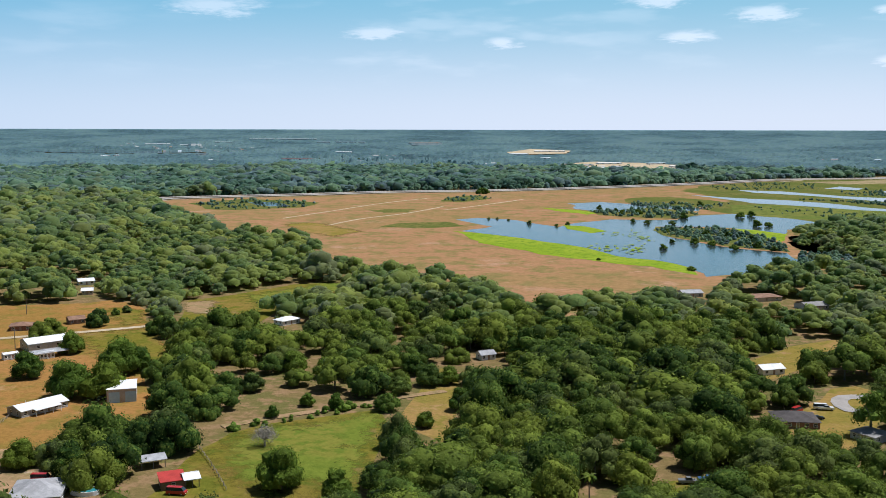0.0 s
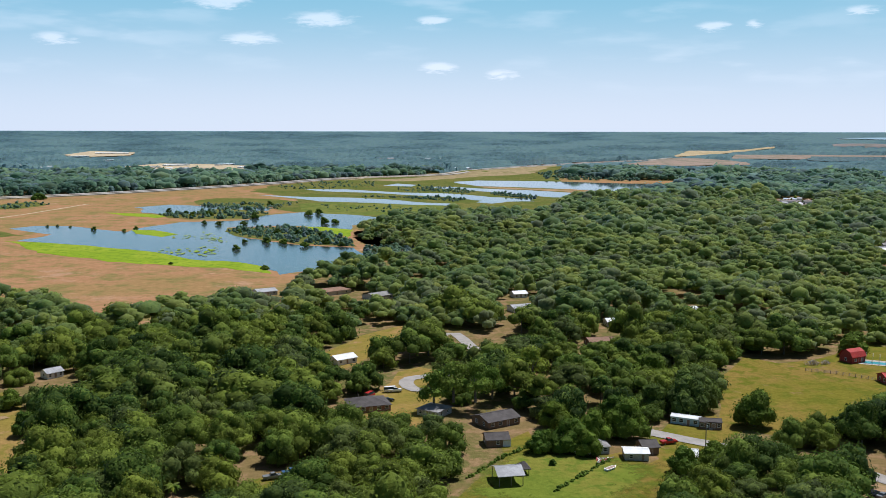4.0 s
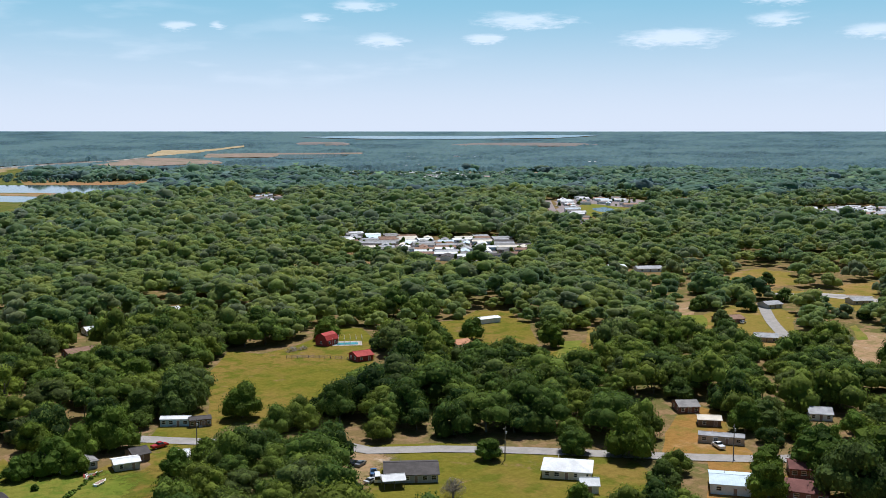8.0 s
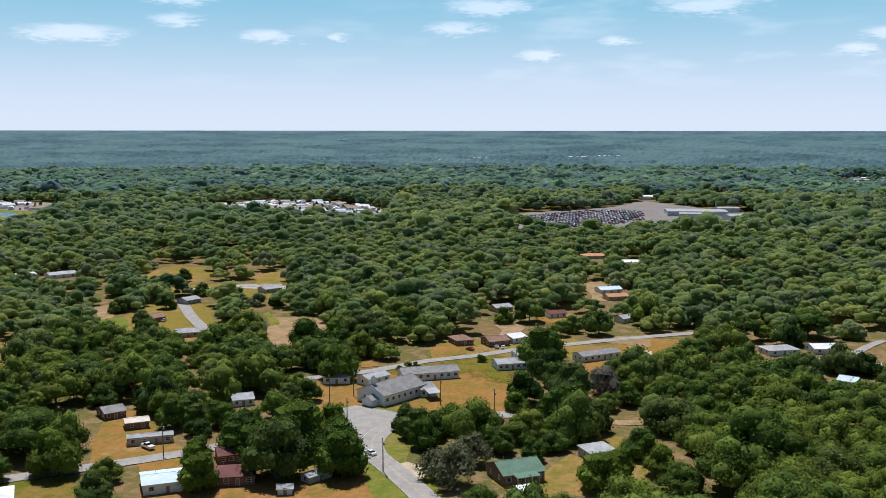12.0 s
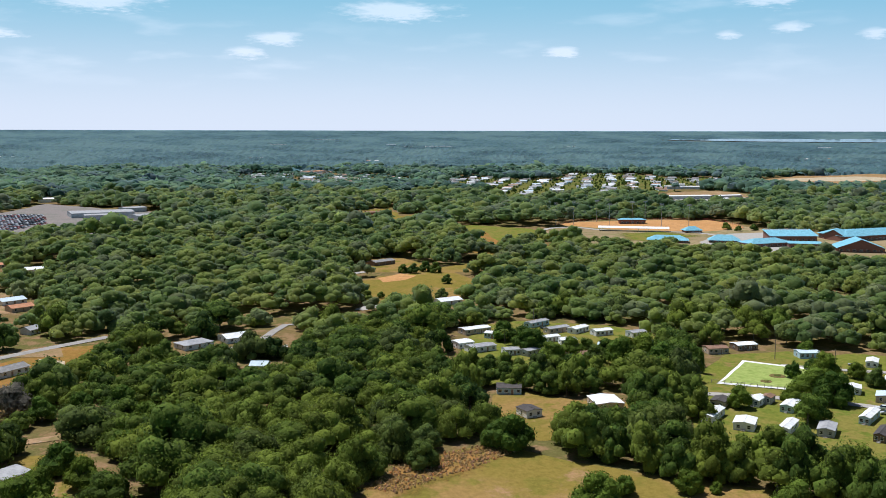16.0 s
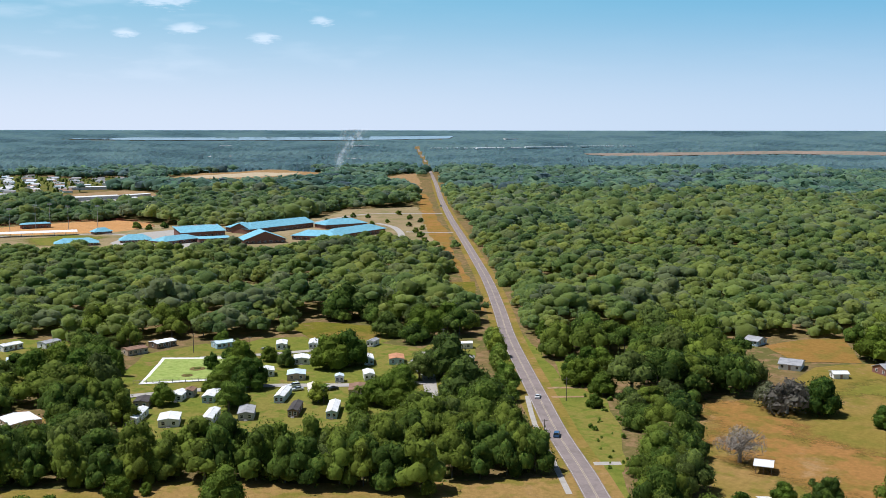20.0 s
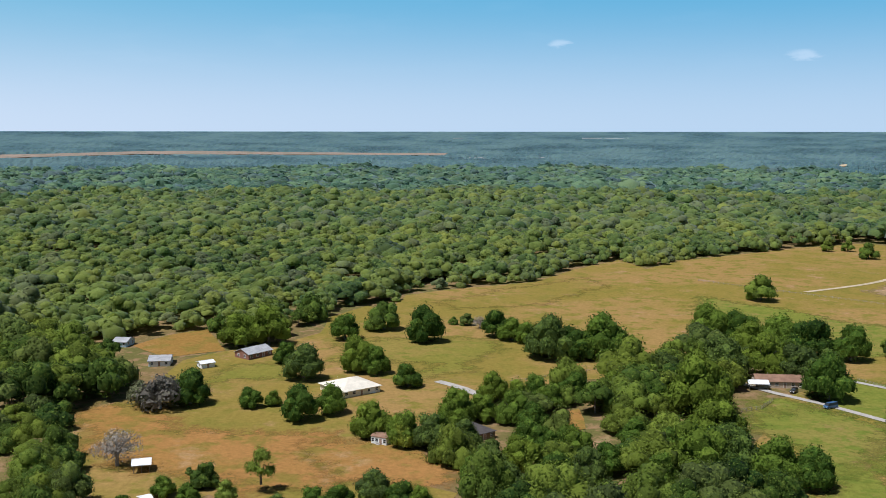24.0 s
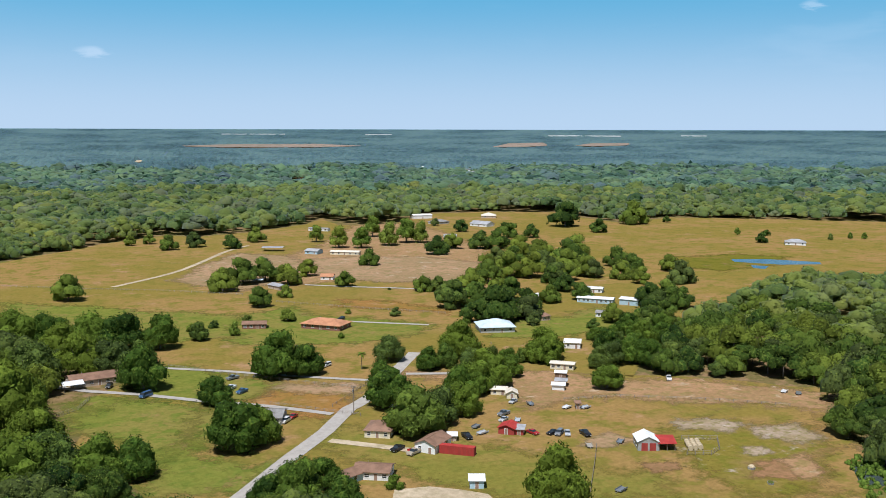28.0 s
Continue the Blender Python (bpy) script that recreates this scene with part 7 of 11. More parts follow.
def cart(x, y, turn, bed, label):
    """A low flat farm trailer on two wheels."""
    ob = base("farm_trailer", x, y, turn, label, "trailer", "farm trailers")
    share("bed", shared("cart_bed_" + bed, lambda: boxed((-2.0, 2.0, -0.95, 0.95, 0.55, 0.68), (-2.0, 2.0, -0.95, -0.88, 0.68, 1.05), (-2.0, 2.0, 0.88, 0.95, 0.68, 1.05)), PAINTS[bed]), ob)
    share("drawbar", shared("cart_bar", lambda: boxed((2.0, 3.3, -0.06, 0.06, 0.45, 0.55)), STEEL), ob)
    for s in (-1, 1):
        share("tyre", shared("cart_tyre", lambda: rod(bmesh.new(), (0, -0.11, 0), (0, 0.11, 0), 0.33, sides=12), RUBBER), ob, pose(-0.2, s * 1.05, 0.33))


for a, turn, bed in (((-221.0, -272.6), 20, "white"), ((-226.7, -269.0), 10, "silver"), ((-212.4, -283.3), 70, "grey"), ((-196.4, -269.0), 50, "silver"), ((-179.9, -270.1), 30, "grey"), ((-177.8, -263.2), 15, "silver"),
                     ((-199.4, -234.4), 60, "tan"), ((-210.9, -232.6), 35, "grey"), ((-181.8, -199.7), 20, "grey"), ((-168.0, -305.9), 15, "white"), ((-306.7, -246.4), 25, "white"), ((-309.2, -241.8), 40, "grey"), ((-149.3, -259.3), 10, "red")):
    cart(*a, turn, bed, f"flat {bed} farm trailer on the grass")

# ---- mobile home park ----
PARK = ((469.8, -123.6, -70.6, 15.3, 7.0, "tan", "white"), (440.0, -109.8, -70.5, 8.3, 8.0, "white", "white"), (429.8, -116.0, -71.3, 13.1, 7.0, "white", "pale"), (456.6, -129.4, -126.5, 6.6, 6.0, "blue", "white"),
        (420.1, -127.6, -86.5, 7.0, 6.0, "white", "pale"), (479.7, -159.5, -59.1, 14.3, 5.0, "blue", "pale"), (462.6, -164.3, -67.7, 13.3, 5.0, "tan", "pale"), (460.2, -175.1, -55.7, 11.6, 5.0, "white", "white"))
PARK2 = ((451.7, -184.1, -80.1, 9.7, 6.0, "white", "white"), (442.6, -153.6, -72.5, 9.4, 5.0, "white", "white"), (434.8, -160.1, -96.3, 7.7, 7.0, "white", "white"), (420.0, -174.5, -115.2, 9.0, 7.0, "white", "blue"),
         (417.5, -136.8, -59.2, 10.9, 5.0, "grey", "pale"), (413.7, -152.0, -64.5, 8.8, 7.0, "tan", "brown"), (405.7, -159.3, -87.0, 9.4, 6.0, "grey", "brown"), (444.4, -199.4, -75.5, 8.7, 6.0, "white", "pale"))
PARK3 = ((307.5, -167.8, -136.0, 4.0, 14.0, "white", "white"), (295.5, -173.4, -126.6, 7.0, 9.0, "white", "white"), (288.6, -185.4, -136.0, 3.8, 13.0, "white", "white"), (283.4, -196.7, -129.6, 5.5, 10.0, "grey", "pale"),
         (293.8, -220.4, -140.2, 3.6, 14.0, "blue", "white"), (274.9, -211.6, -137.7, 3.5, 12.0, "brown", "dark"), (290.5, -232.4, -126.0, 4.1, 12.0, "white", "cream"), (264.9, -220.8, -135.4, 3.8, 15.0, "blue", "white"))
PARK4 = ((278.4, -244.7, -133.4, 7.2, 10.0, "tan", "brown"), (311.9, -200.8, -136.6, 4.4, 11.0, "blue", "white"), (314.0, -242.5, -129.3, 7.3, 8.0, "tan", "blue"), (293.3, -263.3, -126.7, 4.2, 8.0, "white", "white"),
         (313.5, -281.4, -128.9, 4.0, 10.0, "blue", "white"), (305.1, -290.2, -132.3, 6.4, 9.0, "blue", "orange"), (364.6, -273.4, -129.2, 4.8, 9.0, "white", "white"), (355.7, -285.0, -133.0, 3.8, 10.0, "white", "white"))
PARK5 = ((334.4, -261.3, -131.8, 7.1, 8.0, "white", "white"), (327.4, -237.7, -124.7, 5.7, 7.0, "white", "white"), (306.4, -328.1, -129.2, 17.2, 4.0, "white", "white"), (285.3, -309.2, -136.0, 12.7, 5.0, "blue", "grey"),
         (262.8, -292.6, -115.3, 3.8, 6.0, "white", "white"), (322.0, -178.3, -132.8, 5.3, 8.0, "tan", "dark"), (320.5, -192.4, -138.8, 4.1, 8.0, "white", "white"), (385.8, -255.6, -99.7, 9.2, 7.0, "blue", "blue"))
PARK6 = ((407.0, -236.4, -85.8, 10.5, 7.0, "brown", "white"), (403.1, -220.0, -92.9, 9.7, 7.0, "tan", "brown"), (337.8, -306.1, -155.6, 3.5, 7.0, "white", "pale"), (330.3, -136.8, -93.9, 10.3, 12.0, "tan", "white"),
         (357.1, -107.9, -105.4, 9.4, 8.0, "blue", "dark"), (325.4, -105.9, -75.0, 6.4, 7.0, "white", "dark"), (297.6, -251.4, -129.6, 3.4, 4.0, "white", "blue"), (321.9, -197.8, -140.5, 3.9, 5.0, "grey", "brown"))
for block in (PARK, PARK2, PARK3, PARK4, PARK5, PARK6):
    for a in block:
        trailer(*a)
patch("basin_bank", [(350.5, -192.8), (385.2, -223.6), (363.2, -245.9), (332.3, -220.2)], WALLS["white"], 0.30, "white-lined bank of a rectangular basin", 0.4, True)
patch("basin_water", [(351.8, -195.6), (382.3, -223.0), (362.6, -243.2), (335.2, -220.8)], PONDWEED, 0.40, "rectangular basin covered in lime green weed", 0.4, False, "basin")
fence([(353.2, -191.6), (331.5, -219.7), (346.4, -233.8)], "weathered board fence round the basin", 2.5, 1.6, 4)
for a, r in (((356.2, -222.9), 3.4), ((349.3, -213.6), 2.4)):
    isle = base("weed_mat", a[0], a[1], 20, "dark ring of weed floating on the basin", "weed")
    isle.location.z = 0.30
    part("ring", hull(bmesh.new(), [[(r * x, r * y, 0) for x, y in ring], [(r * 0.9 * x, r * 0.9 * y, 0.25) for x, y in ring]]), LITTER, isle)
    part("middle", hull(bmesh.new(), [[(r * 0.45 * x, r * 0.45 * y, 0.2) for x, y in ring], [(r * 0.4 * x, r * 0.4 * y, 0.5) for x, y in ring]]), SEDGE, isle)

# ---- school ----


def school(x, y, turn, l, d, h=7.0, rise=2.5, style="hip", label="brick school block with a teal metal roof"):
    ob = house(x, y, turn, l, d, "brick", "teal", h, rise, style, 1.2, 0, False, label=label, name="school_block", category="school", group="school blocks", clear=8)
    k = max(2, int(l / 5))
    for i in range(k):
        for z in ((2.0, 5.0) if h > 6 else (1.8,)):
            window(ob, -l / 2 + l * (i + 0.5) / k, -d / 2, z, 0, 2.6, 1.4)


school(815.8, -517.1, -101.1, 43.1, 20.0, 5.5, 4.5, "shed")
school(782.8, -471.4, -81.0, 42.1, 18.0, 4.0, 3.2, "hip")
school(759.1, -495.4, -115.2, 26.7, 16.0, 5.0, 0.4, "shed", "brick school block with a flat pale roof")
school(815.5, -570.8, -177.0, 37.5, 22.0, 5.5, 4.5, "hip")
school(815.8, -603.9, -81.5, 91.1, 26.0, 5.5, 4.8, "gable")
school(733.3, -530.2, -115.2, 37.0, 26.0, 4.0, 7.0, "end", "school hall with a wide teal gable roof")
school(714.9, -580.7, -153.6, 43.9, 22.0, 4.5, 4.2, "hip")
school(716.2, -623.1, -78.3, 79.2, 22.0, 5.0, 4.4, "hip")
school(788.1, -670.1, -101.8, 48.8, 24.0, 5.0, 4.4, "hip")
school(816.1, -450.3, -115.2, 26.6, 14.0, 3.2, 4.0, "hip", "open brick pavilion with a teal pyramid roof")
school(905.9, -463.8, -94.7, 17.0, 10.0, 3.2, 3.0, "hip", "small kiosk with a teal roof")
school(828.7, -400.5, -115.2, 35.3, 14.0, 3.2, 3.4, "hip", "long low pavilion with a teal roof")
school(1006.8, -443.2, -101.0, 28.4, 8.0, 5.0, 1.2, "hip", "press box with a teal roof above the ball field")
fence([(1003.8, -353.5), (1039.0, -390.1), (1049.6, -435.8), (1041.0, -489.6)], "dark red outfield wall of the ball field", 6.0, 2.6, 3, WALLS["red"], "outfield_wall")
fence([(1041.0, -489.6), (1035.1, -538.7), (1003.5, -551.8), (958.5, -545.2), (926.6, -533.4)], "dark red outfield wall of the ball field", 6.0, 2.6, 3, WALLS["red"], "outfield_wall")
stand = base("grandstand", 928.8, -410.9, 0, "white roofed grandstand beside the ball field", "grandstand")
stand.rotation_euler.z = math.atan2(stand.location.y, stand.location.x) - math.pi / 2
part("roof", roof_mesh(70, 10, 3.5, 1.0, 0.5, "shed"), ROOFS["white"], stand)
for i in range(8):
    part("post", boxed((-34 + i * 9.7, -33.7 + i * 9.7, -4.8, -4.5, 0, 3.4)), STEEL, stand)


def flood_mast(x, y):
    ob = base("floodlight_mast", x, y, 0, "tall steel floodlight mast of the ball field", "light mast", "floodlight masts")
    ob.rotation_euler.z = math.atan2(y, x) - math.pi / 2
    share("mast", shared("mast", lambda: rod(bmesh.new(), (0, 0, 0), (0, 0, 24), 0.3, 0.15, 8), STEEL), ob)
    share("lamp_bank", shared("lamp_bank", lambda: boxed((-2.2, 2.2, -0.25, 0.25, 23.2, 23.9), (-2.2, 2.2, -0.25, 0.25, 24.2, 24.9)), STEEL), ob)


for a in ((1007.9, -375.8), (1029.3, -410.9), (973.5, -402.9), (1000.0, -440.4), (1006.8, -458.7), (962.3, -457.3), (950.4, -482.8), (997.5, -351.9)):
    flood_mast(*a)
way_of("school_drive", [(830.5, -868.6), (860.9, -838.5), (888.9, -796.2), (868.3, -721.3), (844.3, -678.5)], 6.5, CONCRETE, "pale school drive", margin=2)
way_of("school_drive", [(794.4, -725.8), (750.5, -709.3), (691.5, -664.9), (638.3, -611.6), (615.4, -604.1)], 7.0, CONCRETE, "pale school drive", margin=2)
way_of("school_drive", [(704.3, -683.5), (674.9, -700.0), (664.7, -710.6)], 5.0, CONCRETE, "pale school drive", margin=2)
way_of("school_drive", [(947.5, -316.1), (975.0, -340.8), (976.6, -366.6), (938.7, -389.7), (896.2, -466.4), (835.0, -465.6), (784.6, -455.4)], 7.0, CONCRETE, "pale school drive", margin=2)


def bus(x, y, turn):
    ob = base("school_bus", x, y, turn, "yellow school bus parked at the school", "bus", "school buses")
    share("body", shared("bus_body", lambda: hull(bmesh.new(), [[(-5.5, s, z) for s, z in ((-1.2, 0.5), (1.2, 0.5), (1.2, 2.6), (0.9, 3.0), (-0.9, 3.0), (-1.2, 2.6))], [(4.2, s, z) for s, z in ((-1.2, 0.5), (1.2, 0.5), (1.2, 2.6), (0.9, 3.0), (-0.9, 3.0), (-1.2, 2.6))], [(5.5, s, z) for s, z in ((-1.0, 0.5), (1.0, 0.5), (1.0, 1.5), (0.8, 1.6), (-0.8, 1.6), (-1.0, 1.5))]]), PAINTS["yellow"]), ob)
    share("windows", shared("bus_glass", lambda: boxed((-5.2, 3.9, -1.22, 1.22, 1.7, 2.4)), GLASS), ob)
    share("roof", shared("bus_roof", lambda: boxed((-5.4, 4.0, -0.8, 0.8, 2.98, 3.06)), PAINTS["white"]), ob)
    for i in (-3.6, 3.6):
        for s in (-1.05, 1.05):
            share("tyre", shared("bus_tyre", lambda: rod(bmesh.new(), (0, -0.15, 0), (0, 0.15, 0), 0.5, sides=12), RUBBER), ob, pose(i, s, 0.5))


for a in ((635.6, -617.3), (625.0, -611.4), (614.4, -606.2)):
    bus(*a, -38)

# ---- ranch land ----
house(209.6, -433.9, 179.3, 6.8, 9.0, "blue", "pale", label="small pale blue house on a dry lot", clear=15)
house(176.7, -400.5, -164.7, 8.9, 11.0, "white", "pale", label="white-roofed barn at the wood's edge", name="barn", category="barn", clear=15)
house(155.1, -397.2, -136.2, 5.9, 5.0, "white", "white", 2.3, 0.7, label="small white shed on the pasture", name="shed", category="shed", panes=1)
house(141.4, -419.9, -121.9, 13.5, 9.5, "brick", "pale", 2.7, 1.9, label="red brick house with a pale grey roof", panes=4, clear=12)
house(85.0, -367.0, -135.4, 16.9, 17.0, "cream", "cream", 2.9, 2.6, "hip", 0.7, 5, label="large cream house with a cream hip roof", clear=12, garage=True)
trailer(60.0, -305.1, 159.9, 5.8, 5.0, "white", "brown", label="old white trailer under oaks", group="")
house(31.6, -316.3, -135.6, 8.7, 12.0, "brown", "dark", style="hip", label="dark-roofed house hidden among oaks", clear=6)
shelter(126.0, -269.6, -157.7, 4.9, 6.0, "white", label="white-roofed open shed at the pasture's edge")
house(113.0, -243.1, -138.5, 2.6, 4.0, "white", "white", 2.3, 0.5, label="small white shed under trees", name="shed", category="shed", panes=1)
house(-149.2, -281.2, 139.8, 8.5, 11.0, "cream", "brown", 2.8, 1.9, "hip", label="cream house with a brown hip roof", panes=3)
house(-156.0, -258.9, 121.1, 7.2, 11.0, "white", "brown", 3.0, 1.5, "end", label="white cottage with a brown gable roof", panes=2)
box_car = base("shipping_container", -159.7, -250.2, 0, "bright red steel shipping container on the grass", "container")
box_car.matrix_world = pose(-159.7, -250.2, 0, 0, 0, math.degrees(math.atan2(-(-155.2, -253.6)[1] + (-162.8, -245.1)[1], (-162.8, -245.1)[0] - (-155.2, -253.6)[0])))
part("body", boxed((-5.6, 5.6, -1.2, 1.2, 0.15, 2.85)), ROOFS["red"], box_car)
for i in range(28):
    part("rib", boxed((-5.5 + i * 0.4, -5.34 + i * 0.4, -1.26, -1.2, 0.25, 2.75)), WALLS["red"], box_car)
for s in (-1, 1):
    part("door", boxed((5.6, 5.66, s * 0.6 - 0.56, s * 0.6 + 0.56, 0.25, 2.75)), WALLS["red"], box_car)
house(-128.5, -246.5, 140.2, 10.3, 8.0, "white", "brown", 2.7, 1.1, label="low white house with a brown roof", panes=4)
house(-120.7, -246.9, 105.3, 5.4, 6.0, "blue", "brown", 2.5, 1.2, "end", label="small pale shed with a brown roof", name="shed", category="shed", panes=1)
house(-149.2, -223.6, 148.0, 4.0, 4.0, "blue", "white", 2.6, 0.4, "shed", label="small pale metal shed on the grass", name="shed", category="shed", panes=0)
house(-124.3, -313.8, 147.9, 7.7, 11.0, "grey", "grey", 2.7, 1.5, label="grey-roofed house beside a big oak", panes=3)
house(-208.6, -451.9, 128.5, 21.5, 13.0, "brick", "orange", 3.0, 2.2, "hip", 0.7, 5, label="brick ranch house with an orange tile roof", clear=8)
house(-177.3, -470.2, 154.5, 11.8, 7.0, "brick", "brown", 2.7, 1.0, label="low brick stable with a brown roof", panes=4)
house(-82.3, -398.6, -178.5, 18.6, 10.0, "tan", "tan" if False else "brown", 2.8, 1.6, label="long tan ranch house with a brown roof", panes=6, clear=10)
shelter(-73.1, -391.4, -178.1, 7.3, 5.0, "white", label="white carport roof beside the ranch house")
house(-279.2, -402.9, 156.9, 17.2, 15.0, "grey", "blue", 3.2, 2.8, "hip", 0.8, 4, label="house with a large pale grey metal hip roof", clear=14)
house(-211.5, -301.9, 140.1, 6.0, 5.0, "cream", "cream", 2.4, 0.6, label="cream garden shed with a flat roof", name="shed", category="shed", panes=2)
house(-212.5, -295.2, 147.8, 4.0, 5.0, "cream", "cream", 2.4, 1.0, "end", label="small cream shed with a gable roof", name="shed", category="shed", panes=1)
house(-186.3, -260.2, 128.3, 5.4, 6.0, "red", "red", 2.5, 1.0, "end", label="small red barn on bare ground", name="shed", category="shed", panes=0)
house(-188.5, -257.1, 136.2, 3.0, 4.0, "red", "pale", 2.2, 0.5, "shed", label="red lean-to shed with a sheet roof", name="shed", category="shed", panes=0)
hay = house(-214.7, -224.9, 147.9, 6.6, 8.0, "metal", "white", 3.2, 1.6, "end", 0.3, 0, False, label="galvanised hay barn with red doors", name="hay_barn", category="barn", clear=8)
part("barn_door", boxed((-2.2, -0.2, -4.07, -4.0, 0.05, 2.6)), WALLS["red"], hay)
part("barn_door", boxed((0.4, 2.4, -4.07, -4.0, 0.05, 2.6)), WALLS["red"], hay)
shelter(-219.2, -220.9, 147.9, 5.3, 6.0, "red", 2.6, 0.8, "shed", label="open stall with a rusty red roof beside the hay barn", name="stall", clear=8)
for i in range(3):
    for j in range(4):
        b = base("hay_bale", 0, 0, 0, "round straw bale in a fenced pen", "hay bale", "hay bales")
        b.matrix_world = pose(-228.0 + 1.15 * j - 1.7 * i, -220.2 + 1.64 * j + 0.5 * i, 0.1, 0, 0, 55 + 7 * ((3 * i + j) % 3))
        share("bale", shared("bale", lambda: rod(bmesh.new(), (-0.75, 0, 0.8), (0.75, 0, 0.8), 0.8, sides=14), HAY), b)
heap = base("junk_heap", 80.8, 285.8, 20, "heap of broken boards and scrap on the lawn", "junk")
dice = random.Random(4)
for i in range(16):
    u, v, w = dice.uniform(-3.2, 3.2), dice.uniform(-1.4, 1.4), dice.uniform(0.8, 2.4)
    share("board", shared("junk_board%d" % (i % 4), lambda: boxed((-0.5, 0.5, -0.14, 0.14, -0.04, 0.04)), (POST, FRAME, WALLS["red"], DEADWOOD)[i % 4]), heap, pose(u, v, 0.25 + 0.25 * dice.random(), dice.uniform(-25, 25), dice.uniform(-20, 20), dice.uniform(0, 180)) @ Matrix.Diagonal((w, 1.5, 1.5, 1)))
boat = base("boat", 80.6, 277.5, 35, "small white open boat lying on the lawn", "boat")
part("hull", hull(bmesh.new(), [[(-2.2, -0.5, 0.1), (1.2, -0.5, 0.1), (2.0, 0.0, 0.15), (1.2, 0.5, 0.1), (-2.2, 0.5, 0.1)], [(-2.3, -0.85, 0.75), (1.3, -0.8, 0.8), (2.6, 0.0, 0.95), (1.3, 0.8, 0.8), (-2.3, 0.85, 0.75)]]), WHITE, boat)
part("well", hull(bmesh.new(), [[(-2.0, -0.65, 0.70), (1.1, -0.6, 0.74), (2.1, 0.0, 0.86), (1.1, 0.6, 0.74), (-2.0, 0.65, 0.70)], [(-2.0, -0.65, 0.79), (1.1, -0.6, 0.83), (2.1, 0.0, 0.96), (1.1, 0.6, 0.83), (-2.0, 0.65, 0.79)]]), DOORS, boat)
for x, y, r in ((205.0, 400.0, 4.0), (211.0, 400.5, 3.2)):
    brush = base("brush_pile", x, y, 30, "pile of grey cut branches at the pasture's edge", "brush pile")
    brush.scale = (r, r * 0.7, r * 0.5)
    share("twigs", CROWN_MESH["bare_tree"][0], brush)
feeder = base("hay_feeder", -227.1, -193.1, 20, "round steel feeder filled with straw on bare soil", "feeder")
part("ring", hull(bmesh.new(), [[(1.15 * math.cos(q), 1.15 * math.sin(q), z) for q in (k * 0.5236 for k in range(12))] for z in (0.0, 0.75)]), STEEL, feeder)
part("straw", hull(bmesh.new(), [[(w * math.cos(q), w * math.sin(q), z) for q in (k * 0.5236 for k in range(12))] for w, z in ((1.05, 0.1), (0.95, 1.1), (0.55, 1.4))]), HAY, feeder)
trough = base("water_trough", -222.1, -181.8, 50, "oval galvanised water trough on the pasture", "trough")
part("tank", hull(bmesh.new(), [[(1.4 * math.cos(q), 0.95 * math.sin(q), z) for q in (k * 0.5236 for k in range(12))] for z in (0.0, 0.62)]), STEEL, trough)
part("water", hull(bmesh.new(), [[(1.3 * math.cos(q), 0.85 * math.sin(q), z) for q in (k * 0.5236 for k in range(12))] for z in (0.55, 0.64)]), SEDGE, trough)
fence([(-229.8, -224.3), (-239.7, -218.3), (-232.5, -210.6), (-226.6, -208.4), (-220.2, -212.4)], "green wire pen round the hay bales", 2.5, 1.6, 3)
house(-257.8, -321.2, 130.3, 9.9, 5.0, "cream", "cream", 2.6, 0.4, label="long cream trailer with a flat roof", panes=4)
house(-288.1, -352.0, 138.3, 7.3, 9.0, "white", "white", 3.0, 0.8, label="white barn with a white metal roof", panes=2)
house(-375.4, -438.1, 126.4, 21.1, 6.0, "blue", "white", 3.0, 0.8, label="long pale blue shed with a white roof", panes=8, name="stable", category="stable", clear=8)
house(-388.7, -422.6, 117.8, 11.2, 8.0, "blue", "white", 3.6, 0.8, label="open-fronted blue shed with a white roof", panes=0, name="shed", category="shed", clear=8)
house(-398.8, -469.4, 129.2, 13.8, 7.0, "white", "white", 2.8, 0.7, label="white trailer home on the ranch", panes=4, clear=8)
house(-351.5, -401.3, 129.9, 10.7, 6.0, "white", "grey", 2.6, 0.9, label="low white cabin with a grey roof", panes=3, clear=8)
house(-316.2, -413.2, -175.5, 5.2, 9.0, "tan", "brown", 2.6, 0.9, label="small tan cabin with a brown roof", panes=2, clear=8)
house(-353.7, -465.8, 147.5, 4.7, 6.0, "white", "white", 2.6, 1.2, "hip", label="small shed with a white tent roof", panes=0, name="shed", category="shed", clear=8)
house(-722.9, -576.4, 132.6, 17.4, 12.0, "white", "pale", 2.9, 2.4, "hip", label="white house with a blue-grey hip roof on open pasture", panes=3, clear=6)
house(-641.5, -940.4, 146.7, 16.9, 16.0, "tan", "cream", 3.0, 3.0, "hip", label="house with a tan hip roof at the wood's edge", panes=2, clear=6)
house(-577.8, -858.9, 112.1, 21.5, 14.0, "white", "pale", 3.0, 2.6, label="white gabled house with a grey roof", panes=3, clear=6)
house(-569.9, -972.6, 165.8, 22.2, 14.0, "white", "white", 4.0, 1.0, label="long white barn on bare ground", name="barn", category="barn", panes=0, clear=6)
house(-551.8, -904.5, -172.3, 19.6, 12.0, "grey", "grey", 2.8, 2.0, "hip", label="grey-roofed house by the white barn", clear=6)
house(-483.3, -771.4, 147.0, 11.5, 10.0, "blue", "pale", 2.8, 1.8, label="pale blue house among oaks", clear=6)
shelter(-307.4, -768.5, 147.2, 16.9, 10.0, "pale", 3.2, 0.6, label="open hay shelter with a pale roof", name="hay_shelter")
